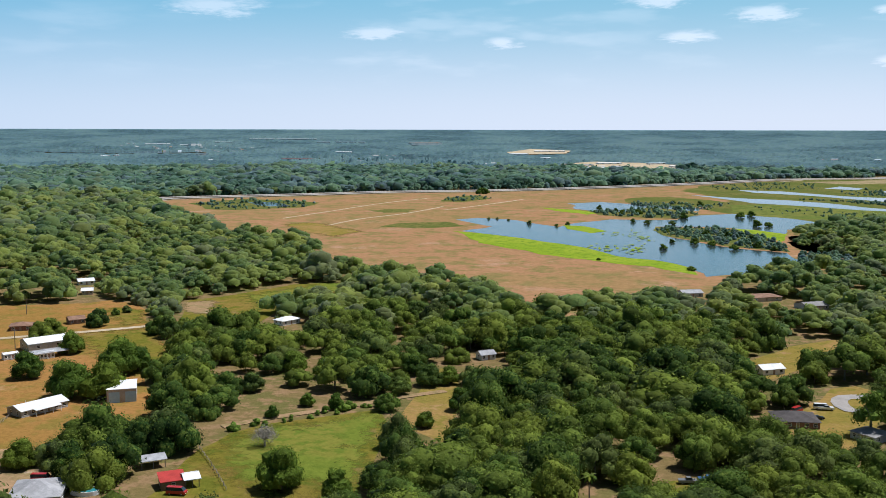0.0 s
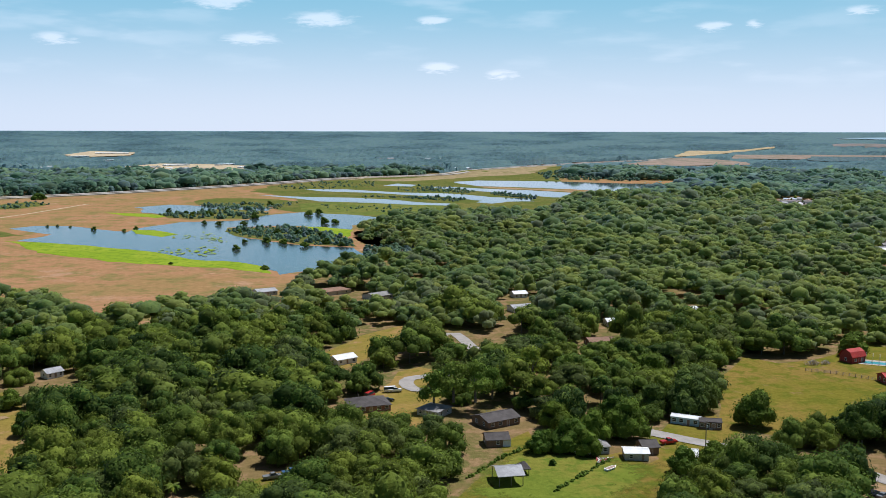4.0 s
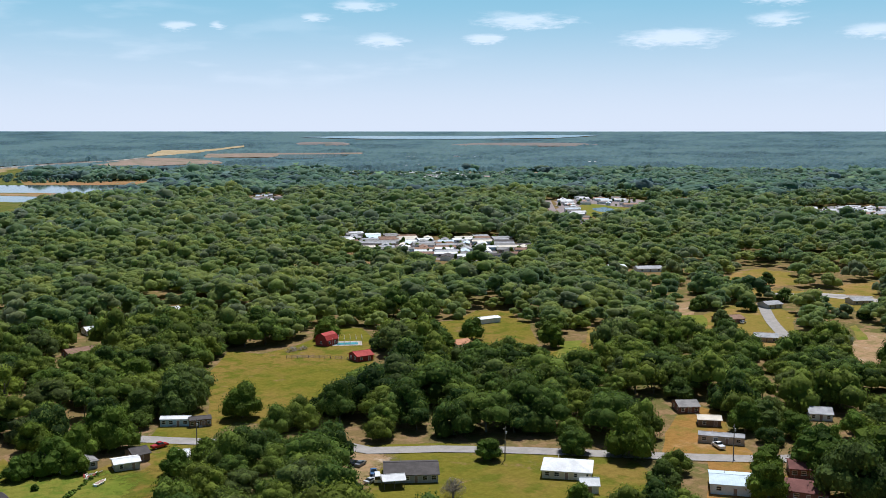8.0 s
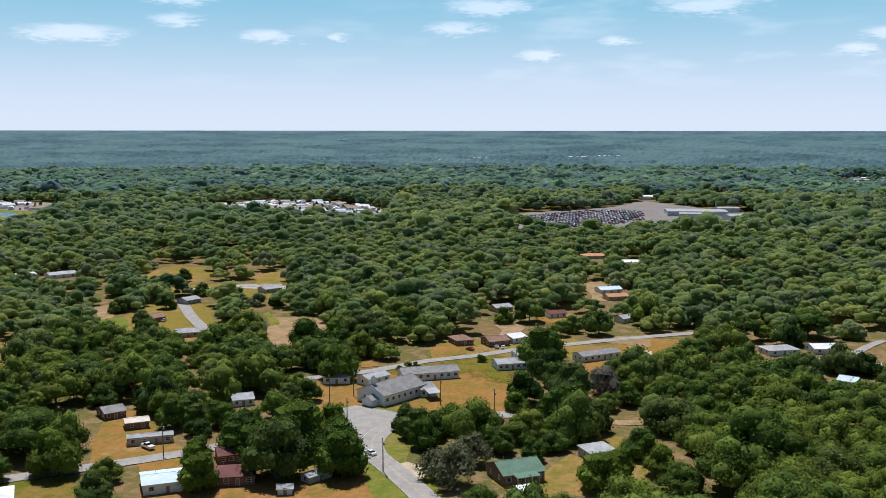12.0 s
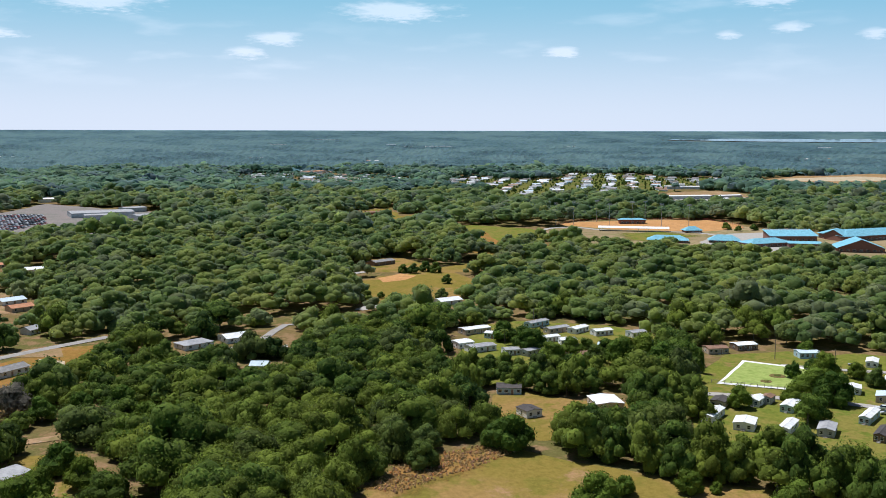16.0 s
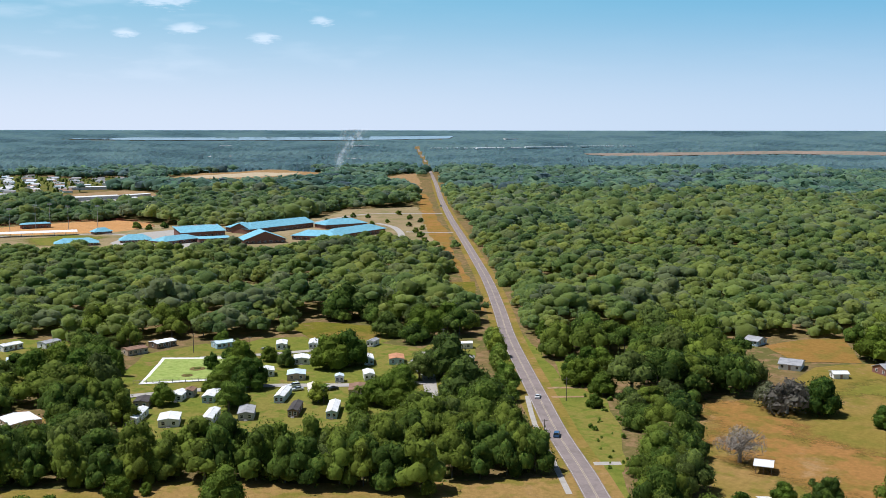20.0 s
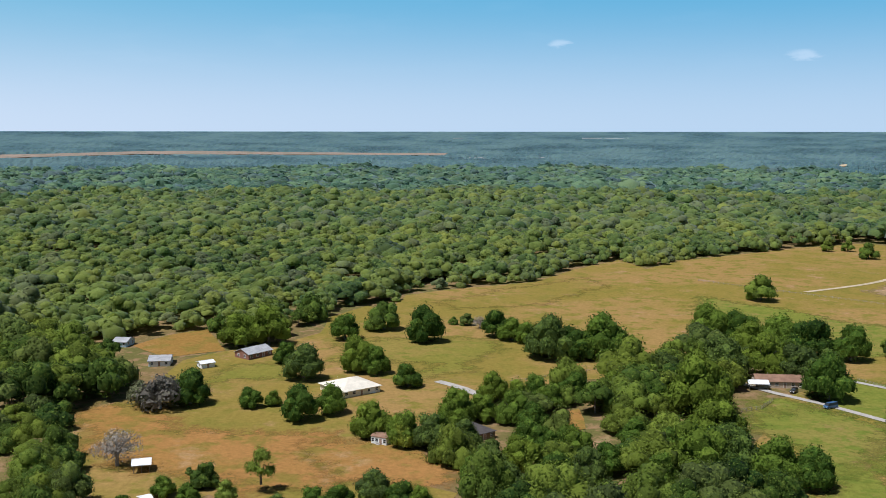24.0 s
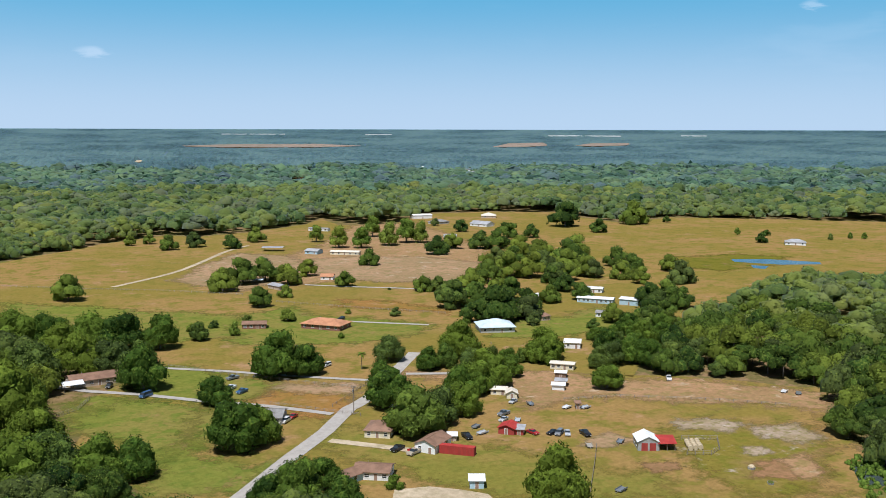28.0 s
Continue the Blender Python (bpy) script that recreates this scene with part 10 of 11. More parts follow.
for a, h, roof in (
    ((3936.8, -684.2, -103.1, 38.1, 15.0), 10, "white"), ((3834.9, -755.3, -80.0, 78.6, 15.0), 10, "pale"), ((3808.9, -853.2, -88.1, 109.3, 15.0), 10, "white"), ((4304.9, -463.8, -98.4, 105.6, 15.0), 12, "white"), ((3693.6, -1360.2, -111.2, 33.4, 15.0), 9, "white"),
    ((3274.9, -2203.9, -121.6, 44.0, 15.0), 9, "white"), ((2927.8, -2620.6, -110.5, 110.3, 15.0), 9, "pale"), ((2567.3, -2739.1, -130.2, 168.0, 25.0), 12, "white"), ((2458.0, -2885.1, -122.2, 182.9, 25.0), 12, "white"), ((2342.2, -3051.0, -125.6, 201.6, 25.0), 12, "white"),
):
    far_hall(*a, h, roof)
for a, h, roof in (
    ((2204.9, -3225.3, -129.1, 221.1, 25.0), 12, "white"), ((2780.3, -3340.1, -110.6, 64.5, 20.0), 22, "pale"), ((520.4, -4449.0, -169.8, 42.8, 15.0), 12, "white"), ((-137.8, -4481.5, -174.3, 203.9, 20.0), 16, "white"), ((-1543.3, -4299.4, 159.6, 111.3, 15.0), 22, "white"),
    ((-1680.5, -4245.7, 157.9, 158.3, 15.0), 22, "white"), ((-2128.6, -4018.9, 166.8, 123.7, 15.0), 26, "white"), ((-2812.5, -3514.8, 140.0, 151.4, 15.0), 22, "white"), ((-2938.6, -3405.3, 138.1, 157.1, 15.0), 22, "white"), ((-3245.3, -3152.6, 133.4, 108.9, 15.0), 22, "white"),
):
    far_hall(*a, h, roof)


m_smoke, n = material("thin_smoke", 1.0, spec=0.0)
n.put(n.skin.inputs["Base Color"], rgb(0.80, 0.84, 0.88))
wisp = n.math("MULTIPLY", n.step(n.noise(n.place, 0.05, 4.0, 0.65), 0.40, 0.75), 0.22)
n.put(n.out.inputs[0], n.add("ShaderNodeMixShader", {0: wisp, 1: n.add("ShaderNodeBsdfTransparent").outputs[0], 2: n.add("ShaderNodeBsdfTranslucent", {0: rgb(0.80, 0.84, 0.88)}).outputs[0]}).outputs[0])


def smoke_plume(x, y, lean, high):
    """Thin smoke that rises, widens and drifts: sleeves of gauze one in another."""
    ob = base("smoke_plume", x, y, 0, "thin blue-white smoke rising from a burning heap", "smoke")
    for k in range(3):
        rows = []
        for i in range(15):
            u = i / 14
            cx, cy = lean[0] * u ** 1.4 + 6 * math.sin(5 * u + k), lean[1] * u ** 1.4 + 5 * math.cos(4 * u + 2 * k)
            w = (3 + 26 * u ** 1.2) * (0.45 + 0.27 * k)
            rows.append([(cx + w * math.cos(a) * (1 + 0.25 * math.sin(3 * a + 7 * u + k)), cy + w * math.sin(a), high * u) for a in (2 * math.pi * j / 16 for j in range(16))])
        part("wisp", hull(bmesh.new(), rows), m_smoke, ob)
    for o in ob.children:
        o.visible_shadow = False


smoke_plume(1641.3, -1379.8, (-29.0, -34.4), 105.0)


def far_mast(x, y, h, name="radio_mast", label="thin grey radio mast rising from the woods"):
    k = float(shrink(math.hypot(x, y)))
    ob = base(name, x, y, 0, label, "mast")
    part("mast", rod(bmesh.new(), (0, 0, 0), (0, 0, h * k), 1.6 * k if name == "chimney" else 0.5, 1.2 * k if name == "chimney" else 0.3, 6), STEEL, ob)


far_mast(-1228.4, 2312.0, 45)
far_mast(-1260.8, 1488.2, 30)
far_mast(-956.7, 1327.8, 30)
far_mast(2569.2, -3475.0, 95, "chimney", "tall pale chimney on the horizon")

# ---- woods ----
MIDDLE = [crown(40 + s, 820, 13, KNOB, size=0.043, fill=0.86, spread=0.9 + 0.05 * (s % 5)) for s in range(12)]
TALL = [crown(60 + s, 700, 16, KNOB, tall=1.6, size=0.052, fill=0.92) for s in range(6)]
FAR = [crown(80 + s, 170, 8, KNOB, size=0.070, fill=0.98, spread=0.9 + 0.05 * (s % 5)) for s in range(12)]
MINI = [crown(95 + s, 32, 4, KNOB, size=0.14, fill=1.0) for s in range(10)]
TINY = [crown(110 + s, 12, 2, ball(-0.2, 0), size=0.20, fill=1.05) for s in range(10)]


def open_land(x, y, pad):
    """Which places are kept free of wood."""
    free = np.zeros(len(x), bool)
    for poly in CLEAR:
        p = np.array(poly)
        near = np.nonzero((x > p[:, 0].min() - pad) & (x < p[:, 0].max() + pad) & (y > p[:, 1].min() - pad) & (y < p[:, 1].max() + pad) & ~free)[0]
        if len(near):
            hit = inside(poly, x[near], y[near])
            for dx, dy in ((pad, 0), (-pad, 0), (0, pad), (0, -pad)):
                hit |= inside(poly, x[near] + dx, y[near] + dy)
            free[near] |= hit
    for hx, hy, hr, reach in YARDS:  # round a house, and a lane towards the camera so it shows
        far = math.hypot(hx, hy)
        k = max(1 - max(reach, 0.055 * far if 380 < far < 1300 and reach >= 10 else 0) / far, 0)
        u = np.clip(((x - hx) * (hx * k - hx) + (y - hy) * (hy * k - hy)) / ((hx * k - hx) ** 2 + (hy * k - hy) ** 2 + 1e-9), 0, 1)
        free |= (x - hx - u * (hx * k - hx)) ** 2 + (y - hy - u * (hy * k - hy)) ** 2 < (hr + pad) ** 2
    for line, half in STRIPS:
        for (ax, ay), (bx, by) in zip(line, line[1:]):
            u = np.clip(((x - ax) * (bx - ax) + (y - ay) * (by - ay)) / ((bx - ax) ** 2 + (by - ay) ** 2 + 1e-9), 0, 1)
            free |= (x - ax - u * (bx - ax)) ** 2 + (y - ay - u * (by - ay)) ** 2 < (half + pad) ** 2
    return free


def stands(x, y):
    """How tall the wood grows from stand to stand, 0 to 1."""
    return np.clip(0.5 + 0.28 * np.sin(x * 0.011 + 1.3 * np.sin(y * 0.007)) + 0.28 * np.sin(y * 0.013 + 1.7 * np.sin(x * 0.009 + 2)), 0, 1)


def rows_of_trees(x, y):
    """Where a taller stand begins, with a sharp edge, 0 or 1."""
    return np.clip((stands(x * 1.9 + 50 * np.sin(y * 0.01), y * 2.3 + 400) - 0.56) * 14, 0, 1)


def suburb(x, y):
    """Which places keep trees low, so homes behind them show to the camera."""
    low = np.zeros(len(x), bool)
    for poly in SUBURBS:
        p = np.array(poly)
        near = np.nonzero((x > p[:, 0].min()) & (x < p[:, 0].max()) & (y > p[:, 1].min()) & (y < p[:, 1].max()) & ~low)[0]
        if len(near):
            low[near] = inside(poly, x[near], y[near])
    return low


THIN = [[(91.2, -416.6), (77.3, -453.6), (42.4, -484.8), (0.1, -476.4), (-22.2, -431.1), (-19.3, -330.2), (-17.1, -258.4), (46.0, -250.3), (65.0, -295.3)], [(579.3, 207.1), (634.1, 148.2), (521.0, 84.2), (417.2, 62.5), (357.8, 84.1), (340.3, 96.9), (406.3, 138.3)], [(619.3, 524.9), (716.1, 416.3), (474.6, 267.9), (394.0, 268.6), (373.3, 312.5), (450.8, 409.8)], [(358.4, 79.8), (376.0, 16.3), (325.1, 10.1), (252.7, 19.6), (248.4, 49.4)], [(-228.3, 368.7), (-167.1, 388.5), (-135.0, 340.6), (-151.7, 311.2), (-171.9, 283.4)]]


DARK_STANDS = [[(-1448.4, 1433.0), (-1138.2, 1691.6), (-737.6, 1902.4), (-475.1, 1819.3), (-346.2, 1720.2), (-457.6, 1568.0), (-668.8, 1385.7), (-912.6, 1245.6), (-1122.4, 1108.6)], [(1189.0, -408.3), (1349.5, -560.5), (1217.2, -678.3), (1519.8, -975.6), (1542.3, -1306.3), (1177.2, -1144.6), (957.3, -946.2), (916.9, -736.6), (1020.9, -569.0), (1063.5, -441.6)], [(514.6, 842.7), (659.2, 905.4), (728.4, 777.7), (638.4, 666.3), (587.0, 761.7)]]


def pines(x, y):
    """Which places have stands set to darker tints."""
    hit = np.zeros(len(x), bool)
    for poly in DARK_STANDS:
        hit |= inside(poly, x, y)
    return hit


def thin_wood(x, y):
    """Which places have an open wood with gaps."""
    hit = np.zeros(len(x), bool)
    for poly in THIN:
        hit |= inside(poly, x, y)
    return hit


def sown(r0, r1, gap):
    """Places for trees between two distances, on a shaken grid, over the part of the land that is seen."""
    k = int(r1 / gap) + 1
    gx, gy = np.meshgrid(np.arange(-k, k + 1) * gap, np.arange(-k, k + 1) * gap)
    gx, gy = gx.ravel() + rng.uniform(-0.38, 0.38, gx.size) * gap, gy.ravel() + rng.uniform(-0.38, 0.38, gy.size) * gap
    d = np.hypot(gx, gy)
    a = (np.degrees(np.arctan2(gx, gy)) + 48) % 360
    d = d + (60 * (stands(gx * 3, gy * 3) - 0.5) + rng.uniform(-40, 40, len(d))) * (d > 420)
    keep = (d > r0) & (d < r1) & (a < 286)
    return gx[keep], gy[keep]


def planted(protos, x, y, size, high, lift, shade=1.0):
    """One joined mesh of many crowns."""
    turn, pick = rng.uniform(0, 6.283, len(x)), rng.integers(0, len(protos), len(x))
    vs, fs, ts, n = [], [], [], 0
    hue = rng.random(len(x)) * shade
    for k, (v, f) in enumerate(protos):
        i = np.nonzero(pick == k)[0]
        if not len(i):
            continue
        c, s = np.cos(turn[i])[:, None], np.sin(turn[i])[:, None]
        px = (v[None, :, 0] * c - v[None, :, 1] * s) * size[i][:, None] + x[i][:, None]
        py = (v[None, :, 0] * s + v[None, :, 1] * c) * size[i][:, None] + y[i][:, None]
        pz = v[None, :, 2] * high[i][:, None] + lift[i][:, None]
        vs.append(np.stack([px, py, pz], -1).reshape(-1, 3))
        fs.append((f[None] + (np.arange(len(i)) * len(v))[:, None, None]).reshape(-1, 3) + n)
        ts.append(np.repeat(hue[i], len(v)))
        n += len(i) * len(v)
    return np.concatenate(vs), np.concatenate(fs), np.concatenate(ts)


def tinted(me, values):
    a = me.attributes.new("tint", "FLOAT", "POINT")
    a.data.foreach_set("value", np.asarray(values, np.float32).ravel())
    return me


def trunks(name, x, y, tops, wide):
    """Plain tapered stems under the crowns of a wood, as one mesh."""
    ring = np.arange(5) * 1.2566
    v = np.array([[math.cos(q) * w, math.sin(q) * w, z] for z, w in ((-0.2, 1.25), (1.0, 0.7)) for q in ring])
    f = np.array([[i, (i + 1) % 5, 5 + (i + 1) % 5, 5 + i] for i in range(5)])
    p = np.stack([v[None, :, 0] * wide[:, None] + x[:, None], v[None, :, 1] * wide[:, None] + y[:, None], v[None, :, 2] * tops[:, None]], -1)
    fs = (f[None] + (np.arange(len(x)) * 10)[:, None, None]).reshape(-1, 4)
    tagged(new(name, solid(name, p.reshape(-1, 3), fs, BARK, True)), "grey-brown stems of the woodland trees", "tree trunks", kind="stuff")


def sight_lines(x, y):
    """Which far trees would stand in front of open land behind them."""
    hit = np.zeros(len(x), bool)
    far = np.nonzero(np.hypot(x, y) > 600)[0]
    for poly in VISTAS:
        p = np.array(poly)
        for k in (1.04, 1.08):
            near = far[(x[far] * k > p[:, 0].min()) & (x[far] * k < p[:, 0].max()) & (y[far] * k > p[:, 1].min()) & (y[far] * k < p[:, 1].max())]
            if len(near):
                hit[near] |= inside(poly, x[near] * k, y[near] * k)
    return hit


def wood(name, protos, r0, r1, gap, label, mat):
    x, y = sown(r0, r1, gap)
    keep = ~open_land(x, y, 4.0 if r0 < 900 else 8.0 if r0 < 1500 else 13.0)
    x, y = x[keep], y[keep]
    if r0 >= 500:
        keep = ~sight_lines(x, y)
        x, y = x[keep], y[keep]
    if r0 < 500:
        for tx, ty, tr in LONE:
            keep = (x - tx) ** 2 + (y - ty) ** 2 > (tr * 0.9 + 3) ** 2
            x, y = x[keep], y[keep]
    if r0 < 900:  # small natural gaps
        keep = (stands(x * 9, y * 9) < 0.93) & ~(thin_wood(x, y) & (rng.random(len(x)) < 0.42))
        x, y = x[keep], y[keep]
    size = gap * (0.50 + 0.62 * rng.random(len(x)) ** 1.7)
    size *= np.where(rng.random(len(x)) < 0.09, 1.3, 1.0)
    high = size * rng.uniform(0.76, 1.12, len(x))
    lift = np.clip(rng.normal(2.2, 1.1, len(x)) + 3.4 * stands(x, y), 0.8, 8.0) + (4.5 * rows_of_trees(x, y) if r0 >= 500 else 0.0)
    if r0 >= 500:
        size, high = size * (1.12 if r0 < 900 else 1.2), high * 0.86
    if r0 >= 500:
        low = np.where(suburb(x, y), 0.45, 1.0)
        size, high, lift = size * low, high * low, lift * low * low
    if r0 < 900:
        edge = open_land(x, y, 12.0)
        lift = np.where(edge, lift * 0.35, lift)
        size = np.where(edge & (size > 0.8 * gap), size * 0.8, size)
        high = np.where(edge, high * 1.1, high)
    if r0 < 500:
        trunks(name[:-1] + "_stems", x, y, lift + 0.5 * high, 0.035 * size)
    v, f, t = planted(protos, x, y, size, high, lift, np.where(pines(x, y), 0.35, 1.0))
    return tagged(new(name, tinted(solid(name, v, f, mat, True), t)), label, "trees", kind="stuff")


def belt(lines, tall, wide, label):
    """Rows of full-grown trees along the given lines, leafy to the ground."""
    x, y = [], []
    for line in lines:
        for (ax, ay), (bx, by) in zip(line, line[1:]):
            n = max(int(math.hypot(bx - ax, by - ay) / (wide * 1.05)), 1)
            for i in range(n):
                x.append(ax + (bx - ax) * (i + 0.5) / n), y.append(ay + (by - ay) * (i + 0.5) / n)
    x, y = np.array(x) + rng.uniform(-1.8, 1.8, len(x)), np.array(y) + rng.uniform(-1.8, 1.8, len(y))
    size, top = wide * rng.uniform(0.75, 1.2, len(x)), tall * rng.uniform(0.8, 1.12, len(x))
    lift = rng.uniform(0.05, 0.18, len(x)) * top
    trunks("belt_stems", x, y, lift * 2.5, 0.04 * size)
    v, f, t = planted(TALL, x, y, size, (top - lift) / 1.64, lift)
    return tagged(new("tree_belt", tinted(solid("tree_belt", v, f, WOODS, True), t)), label, "trees", kind="stuff")


belt(([(281.9, -104.1), (266.6, -117.7), (257.6, -124.9), (249.0, -139.5), (238.9, -152.9), (223.6, -162.2), (212.4, -173.4), (200.0, -182.7), (183.2, -190.4)], [(298.2, -107.3), (279.0, -123.2), (265.6, -138.6), (250.6, -160.3), (237.1, -171.8), (219.1, -189.1), (198.2, -201.4)]), 16.0, 6.5, "belt of tall dark green trees between park and pasture")
belt(([(190.0, -200.0), (182.0, -211.0), (175.0, -222.0)], [(198.0, -210.0), (188.0, -221.0), (180.5, -229.5)], [(228.0, -196.0), (212.0, -212.0), (196.0, -228.0), (190.0, -236.0)]), 15.0, 6.0, "belt of tall dark green trees beside the pasture")
belt(([(371.3, -89.6), (370.6, -105.2), (357.5, -114.9), (346.2, -129.3), (347.0, -141.3)], [(388.6, -98.6), (379.8, -117.4), (366.5, -136.9), (364.0, -150.8)]), 12.0, 5.5, "row of dense oaks between the lots")
belt(([(315.2, -139.3), (306.4, -146.3), (307.8, -165.2)], [(328.5, -146.3), (320.7, -155.5), (323.3, -172.2)]), 13.0, 5.5, "clump of mixed trees beside the lots")
grove = np.array(GROVE)
v, f, t = planted(TALL, grove[:, 0], grove[:, 1], grove[:, 2], grove[:, 2] * 0.95, grove[:, 2] * 0.1)
tagged(new("far_oaks", tinted(solid("far_oaks", v, f, WOODS, True), t)), "scattered dark green oaks on far yards and pastures", "trees", kind="stuff")
trunks("far_oak_stems", grove[:, 0], grove[:, 1], grove[:, 2] * 0.6, 0.05 * grove[:, 2])
CLOSE = [crown(20 + s, 2000, 16, KNOB, size=0.031, fill=0.82, spread=0.9 + 0.05 * (s % 4)) for s in range(8)]
wood("front_woods", CLOSE, 225, 340, 11.0, "dense dark green oak woods with leafy crowns", WOODS)
wood("near_woods", MIDDLE, 340, 500, 10.8, "dense dark green oak woods with rounded crowns", WOODS)
wood("middle_woods", FAR, 500, 950, 10.6, "dense dark green oak woods", HAZEDWOODS)
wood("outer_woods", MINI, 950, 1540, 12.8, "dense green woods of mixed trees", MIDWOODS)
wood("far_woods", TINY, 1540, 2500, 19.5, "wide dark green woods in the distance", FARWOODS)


def thicket(name, places, label, mat, flatten=0.8):
    """Bushes and small trees, too many to count, as one mesh."""
    p = np.array(places)
    k = shrink(np.hypot(p[:, 0], p[:, 1]))
    v, f, t = planted(MINI, p[:, 0], p[:, 1], p[:, 2] * k, p[:, 2] * k * flatten * rng.uniform(0.8, 1.6, len(p)), bowl(np.hypot(p[:, 0], p[:, 1])) + 0.15 * p[:, 2] * k)
    return tagged(new(name, tinted(solid(name, v, f, mat, True), t)), label, "bushes", kind="stuff")


def strewn(poly, count, lo, hi):
    p = np.array(poly)
    out = []
    while len(out) < count:
        x, y = rng.uniform(p[:, 0].min(), p[:, 0].max(), 400), rng.uniform(p[:, 1].min(), p[:, 1].max(), 400)
        hit = inside(poly, x, y)
        out += list(zip(x[hit], y[hit], lo + (hi - lo) * rng.random(hit.sum()) ** 2))
    return out[:count]


thicket("park_trees", PARK_TREES, "small trees between the mobile homes", WOODS, 1.2)
scrub = strewn([(-114.4, 1038.4), (-68.5, 1052.7), (-34.4, 1044.6), (11.1, 929.7), (17.3, 865.8), (-28.7, 885.3), (-81.9, 945.2), (-105.2, 981.3)], 330, 1.2, 4.5)
scrub += strewn([(-219.6, 1236.9), (-169.6, 1233.8), (-151.4, 1316.2), (-97.4, 1274.3), (-83.5, 1224.9), (-100.6, 1154.6), (-145.7, 1156.4), (-194.8, 1173.8)], 160, 1.2, 4.5)
scrub += strewn([(-192.5, 1384.3), (-153.4, 1401.4), (-81.5, 1378.2), (-47.6, 1430.7), (-77.1, 1300.4), (-143.1, 1303.7)], 140, 1.0, 3.5)
scrub += strewn([(-755.5, 1174.6), (-733.6, 1274.4), (-600.5, 1243.9), (-579.2, 1165.7), (-627.2, 1102.9), (-675.4, 1088.2)], 140, 1.0, 4.0)
scrub += strewn([(16.6, 822.8), (34.9, 863.2), (77.0, 853.1), (63.6, 785.8), (30.8, 750.3)], 160, 1.5, 4.0)
scrub += strewn([(-463.7, 1406.8), (-429.5, 1471.5), (-391.9, 1402.5), (-411.2, 1324.0), (-445.3, 1325.3)], 50, 1.2, 3.5)
scrub += strewn([(-119.8, 1840.3), (-33.9, 2007.0), (75.9, 2009.8), (79.2, 1831.7), (-29.9, 1752.8), (-76.7, 1744.6)], 150, 1.2, 3.2)
scrub += strewn([(152.3, 1847.3), (237.6, 1774.2), (223.1, 1631.5), (157.8, 1684.1)], 90, 1.2, 3.5)
scrub += strewn([(257.6, 1633.7), (315.0, 1528.2), (301.9, 1465.2), (246.4, 1563.5)], 110, 1.5, 4.0)
scrub += strewn([(23.8, 1545.7), (159.6, 1519.6), (197.1, 1472.9), (173.0, 1415.9), (98.4, 1504.9)], 160, 1.2, 3.5)
scrub += strewn([(112.8, 1808.4), (154.8, 1786.9), (242.1, 1674.0), (219.7, 1606.8), (104.5, 1681.1)], 130, 1.2, 3.0)
scrub += strewn([(487.8, 2357.9), (648.3, 2631.8), (904.3, 2693.9), (998.7, 2541.9), (871.0, 2199.0), (775.3, 2112.8), (607.4, 1992.7), (451.3, 2072.1)], 620, 4.0, 8.0)
scrub += strewn([(-24.4, 1397.8), (122.1, 1306.5), (80.1, 1230.8), (-5.2, 1274.5)], 60, 1.0, 2.6)
for (ax, ay), (bx, by) in zip(HIGHWAY[:11], HIGHWAY[1:12]):  # the wood's edge behind the highway
    run = math.hypot(bx - ax, by - ay)
    for _ in range(int(run / 3.0)):
        u, out = rng.random(), rng.uniform(36, 75)
        scrub.append((ax + (bx - ax) * u - (by - ay) / run * out, ay + (by - ay) * u + (bx - ax) / run * out, rng.uniform(5.0, 9.0)))
# bushes share the haze-tinted far leaf colours
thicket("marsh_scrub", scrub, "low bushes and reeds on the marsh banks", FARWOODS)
scrub = strewn([(-256.8, -182.5), (-268.2, -184.7), (-278.7, -178.2), (-254.2, -158.6), (-235.8, -159.9)], 130, 0.8, 1.8)
scrub += strewn([(261.1, -350.8), (245.2, -357.4), (205.1, -313.3), (141.9, -224.1), (146.2, -222.4), (190.9, -272.4)], 60, 0.5, 1.4)
scrub += strewn([(-170.3, 280.6), (-151.1, 309.9), (-132.1, 333.2), (-129.9, 327.5), (-148.0, 303.6), (-168.0, 276.8)], 22, 1.3, 3.2)
tufts = strewn([(265.7, -38.7), (283.2, -51.1), (295.1, -76.1), (295.6, -85.4), (287.6, -89.4), (275.2, -72.5), (266.1, -55.6), (259.7, -46.6)], 1100, 0.30, 0.62)
thicket("grass_tufts", tufts, "tall dry reddish grass in tufts", STALKS, 0.9)
for ax, ay, bx, by in ((36.9, 274.2, 48.9, 289.9), (48.9, 289.9, 62.8, 303.9), (60.2, 261.2, 71.1, 273.5), (71.1, 273.5, 82.9, 286.7)):  # hedges
    for u in np.arange(0, 1, 0.07):
        scrub.append((ax + (bx - ax) * u + rng.uniform(-0.4, 0.4), ay + (by - ay) * u + rng.uniform(-0.4, 0.4), rng.uniform(0.5, 1.15)))
thicket("low_scrub", scrub, "low weedy bushes along fields and tracks", LIGHT)

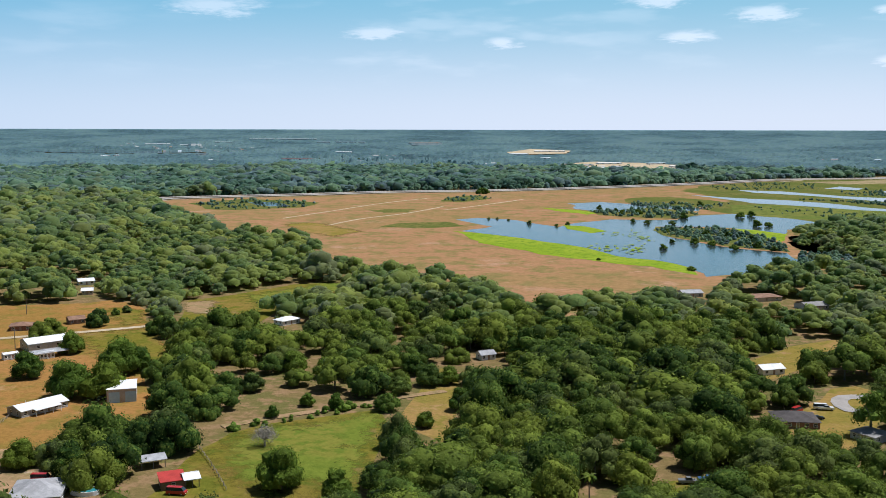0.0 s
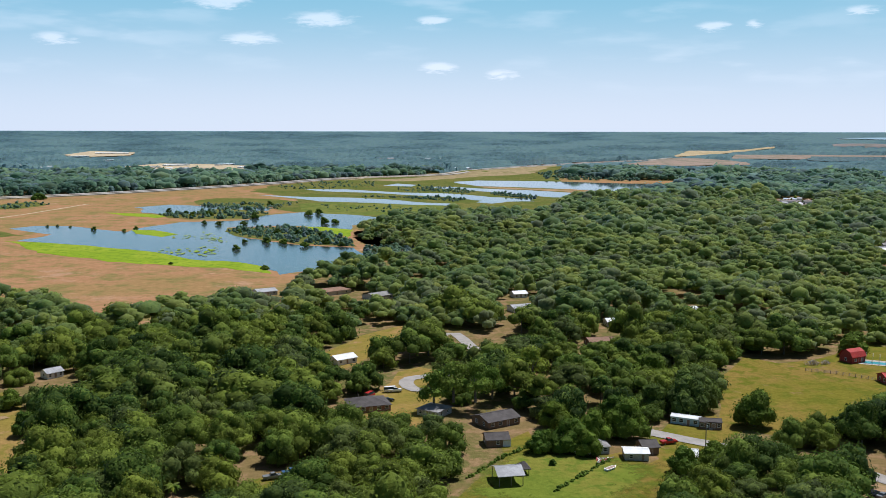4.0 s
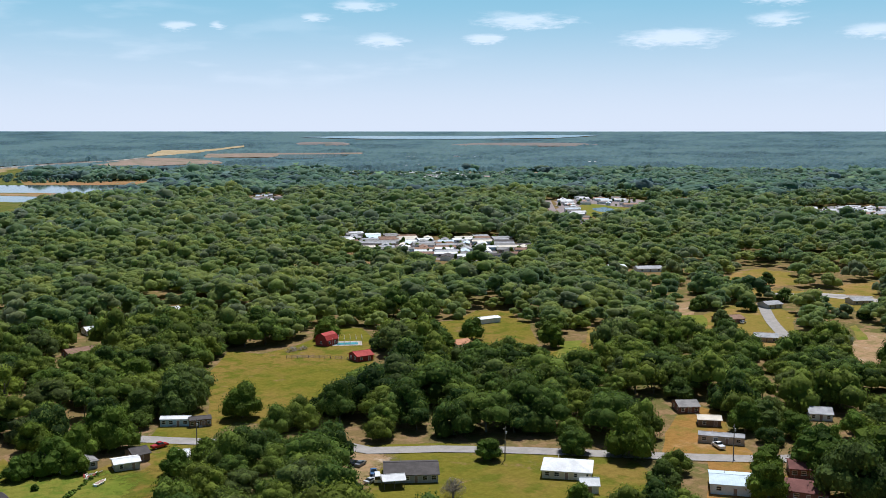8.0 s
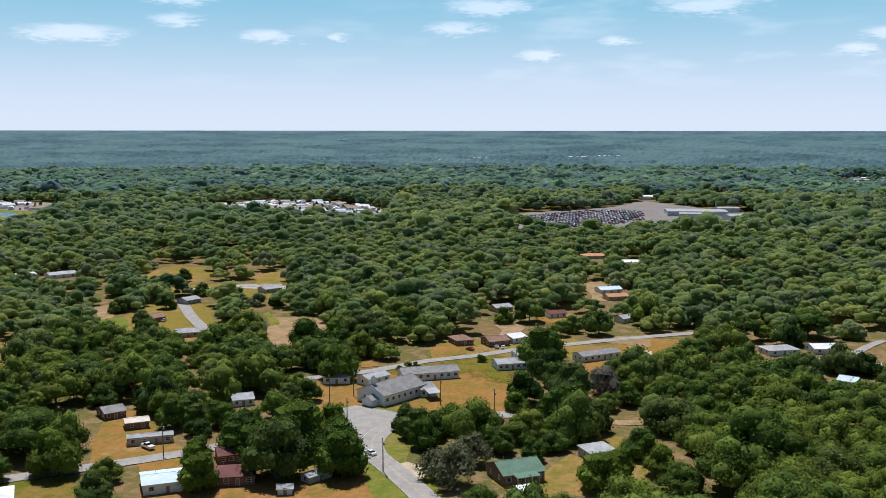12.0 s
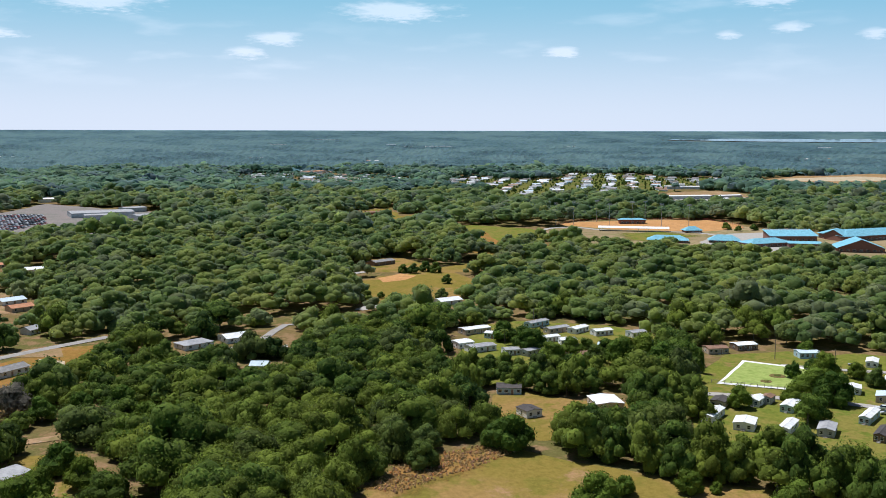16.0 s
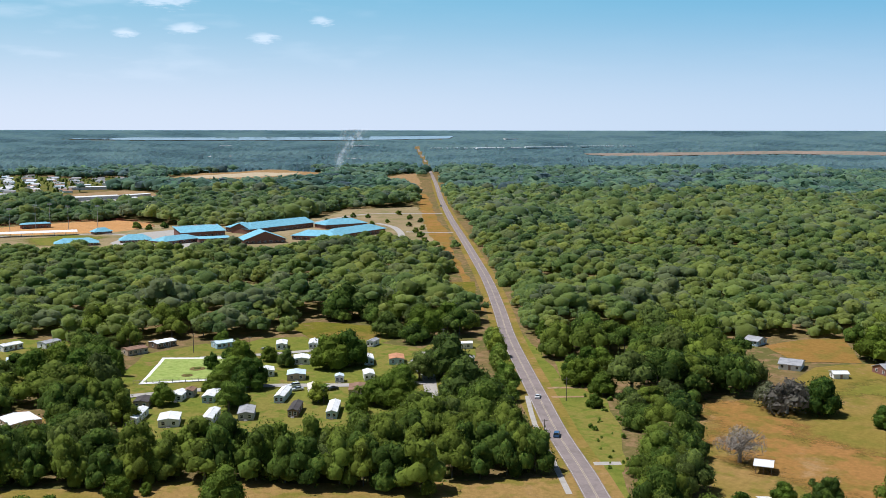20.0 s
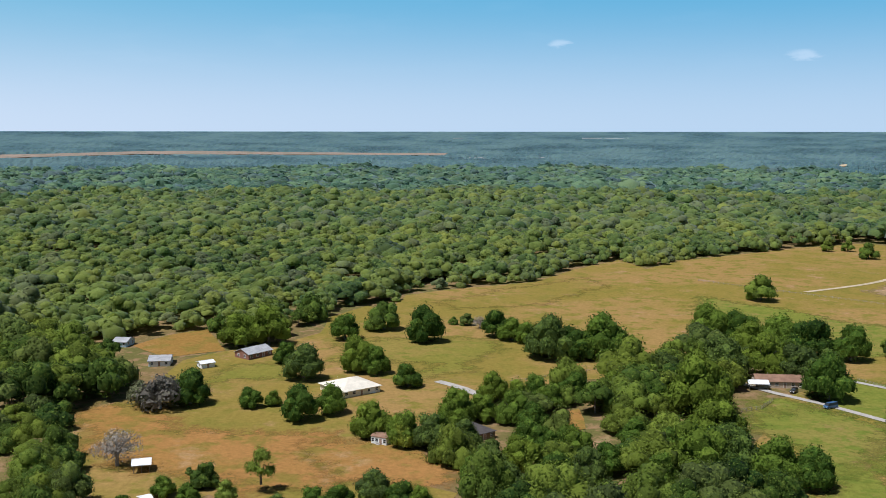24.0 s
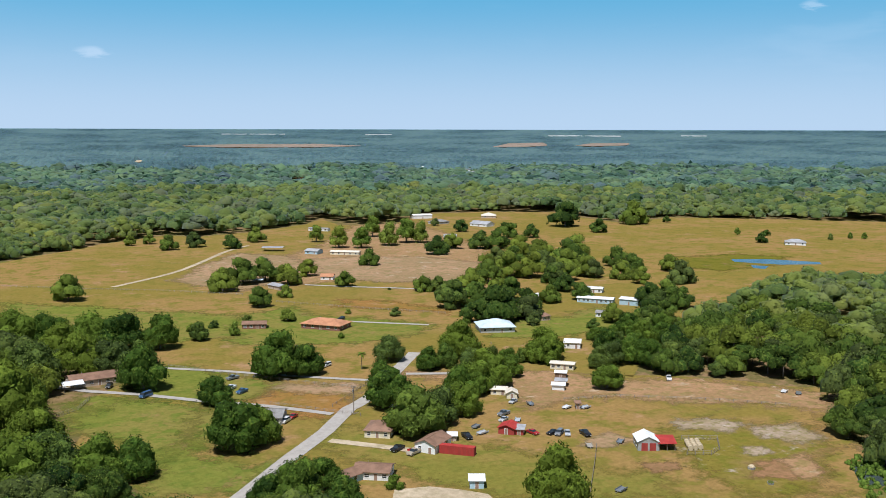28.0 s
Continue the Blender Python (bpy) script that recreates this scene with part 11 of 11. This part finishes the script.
# homes of far parks and suburbs, too many to count, as one mesh
spot = random.Random(23)
for lo, hi, count in ((-46, -20, 9), (-20, 12, 8), (12, 60, 12), (60, 100, 16), (100, 135, 18), (135, 160, 8), (160, 205, 6)):
    for _ in range(count):
        a, d = radians(spot.uniform(lo, hi)), 1500 + 1900 * spot.random()
        cx, cy, wide = d * math.sin(a), d * math.cos(a), spot.uniform(25, 75)
        t = Vector((math.cos(a), -math.sin(a)))
        u = Vector((math.sin(a), math.cos(a)))
        k = float(shrink(d))
        if open_land(np.array([cx]), np.array([cy]), 40.0)[0]:
            continue
        SUBURBS.append([tuple(Vector((cx, cy)) + t * (wide * p) * k + u * q) for p, q in ((-1, -0.055 * d), (0.2, -0.065 * d), (1, -0.055 * d), (0.9, 14), (-0.9, 16))])
        for i in range(int(wide / 8)):
            q = Vector((cx, cy)) + t * spot.uniform(-0.8, 0.8) * wide * k + u * spot.uniform(-4, 8)
            FAR_HOMES.append((q.x, q.y, -math.degrees(a) + spot.choice((0, 0, 90, 20)), spot.uniform(12, 24), spot.uniform(8, 14), spot.uniform(3.2, 5.5)))
vs, fs, ms, ts = [], [], [], []
for x, y, turn, l, d, h in FAR_HOMES:
    k = float(shrink(math.hypot(x, y)))
    m = pose(x, y, float(bowl(math.hypot(x, y))), 0, 0, turn)
    a, b, e, n0 = l / 2 * k, d / 2 * k, 0.4 * k, len(vs)
    pts = [(sx * a, sy * b, z) for z in (0, h * k) for sx, sy in ((-1, -1), (1, -1), (1, 1), (-1, 1))]
    pts += [(sx * (a + e), sy * (b + e), h * k - 0.1) for sx, sy in ((-1, -1), (1, -1), (1, 1), (-1, 1))] + [(-a - e, 0, (h + 1.4) * k), (a + e, 0, (h + 1.4) * k)]
    vs += [m @ Vector(p) for p in pts]
    fs += [[n0 + i for i in q] for q in ((0, 1, 5, 4), (1, 2, 6, 5), (2, 3, 7, 6), (3, 0, 4, 7), (8, 9, 13, 12), (10, 11, 12, 13), (9, 10, 13, 13), (11, 8, 12, 12))]
    ms += [0, 0, 0, 0, 1, 1, 1, 1]
me = bpy.data.meshes.new("distant_homes")
me.from_pydata([tuple(v) for v in vs], [], [q if q[2] != q[3] else q[:3] for q in fs])
me.polygons.foreach_set("material_index", ms)
me.materials.append(WALLS["white"]), me.materials.append(MIXED_ROOF)
tagged(new("distant_homes", me), "white and grey roofed homes far off among trees", "houses", kind="stuff")

# the far canopy, one sheet of many crowns
cols = 1800
az = np.radians(np.linspace(-50, 238, cols))
rr = [2440.0]
while rr[-1] < 4840:
    rr.append(rr[-1] + 13.0 * (rr[-1] / 2440) ** 1.75)
rr = np.array(rr)
R, A = np.meshgrid(rr, az, indexing="ij")
X, Y = R * np.sin(A), R * np.cos(A)
cell = 11.0
jit = np.random.default_rng(3).random((3, 256, 256))
ci, cj = np.floor(X / cell).astype(int), np.floor(Y / cell).astype(int)
Z, HUE, GROWN = np.zeros_like(X), np.zeros_like(X), stands(X, Y)
for di in (-1, 0, 1):
    for dj in (-1, 0, 1):
        u, v = ci + di, cj + dj
        j0, j1, j2 = (jit[k][u % 256, v % 256] for k in range(3))
        d2 = (X - (u + 0.15 + 0.7 * j0) * cell) ** 2 + (Y - (v + 0.15 + 0.7 * j1) * cell) ** 2
        top = (7.5 + 3.5 * j2 + 5 * GROWN) - d2 * (0.13 + 0.08 * j0)
        HUE = np.where(top > Z, jit[2][v % 256, u % 256], HUE)
        Z = np.maximum(Z, top)
Z = np.maximum(Z, 5.0) + rng.uniform(-0.4, 0.4, Z.shape) + 6.0 * rows_of_trees(X, Y)
bare = open_land(X.ravel(), Y.ravel(), 1.0).reshape(X.shape)
HUE = np.where(pines(X.ravel(), Y.ravel()).reshape(X.shape), HUE * 0.35, HUE)
Z = np.where(suburb(X.ravel(), Y.ravel()).reshape(X.shape) & (HUE < 0.75), 0.6 + 0.16 * Z, Z)
hem = open_land(X.ravel(), Y.ravel(), 26.0).reshape(X.shape)
over = np.zeros(X.shape, bool)  # trees that would stand before far open land stay low
for k in (0.05, 0.10, 0.15):
    R2 = np.where(R < 2500, R * (1 + k), R + k * (EYE - bowl(R)) / R / 0.0404 * 2350)
    over |= open_land((X * R2 / R).ravel(), (Y * R2 / R).ravel(), 0.0).reshape(X.shape)
Z = np.where(hem, Z * 0.72, Z) * np.where(over, 0.4, 1.0)
Z = np.where(bare, -3.0, Z) * shrink(R) + bowl(R)
idx = np.arange(X.size).reshape(X.shape)
quads = np.stack([idx[:-1, :-1], idx[1:, :-1], idx[1:, 1:], idx[:-1, 1:]], -1)
flatland = bare[:-1, :-1] & bare[1:, :-1] & bare[1:, 1:] & bare[:-1, 1:]
quads = quads.reshape(-1, 4)
kept = ~flatland.ravel()
V = np.stack([X, Y, Z], -1).reshape(-1, 3)
used, f = np.unique(quads[kept], return_inverse=True)
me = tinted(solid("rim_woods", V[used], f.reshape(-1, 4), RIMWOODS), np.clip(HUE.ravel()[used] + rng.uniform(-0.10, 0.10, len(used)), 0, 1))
tagged(new("rim_woods", me), "woods along the horizon, tinted blue-green for haze", "trees", kind="stuff")
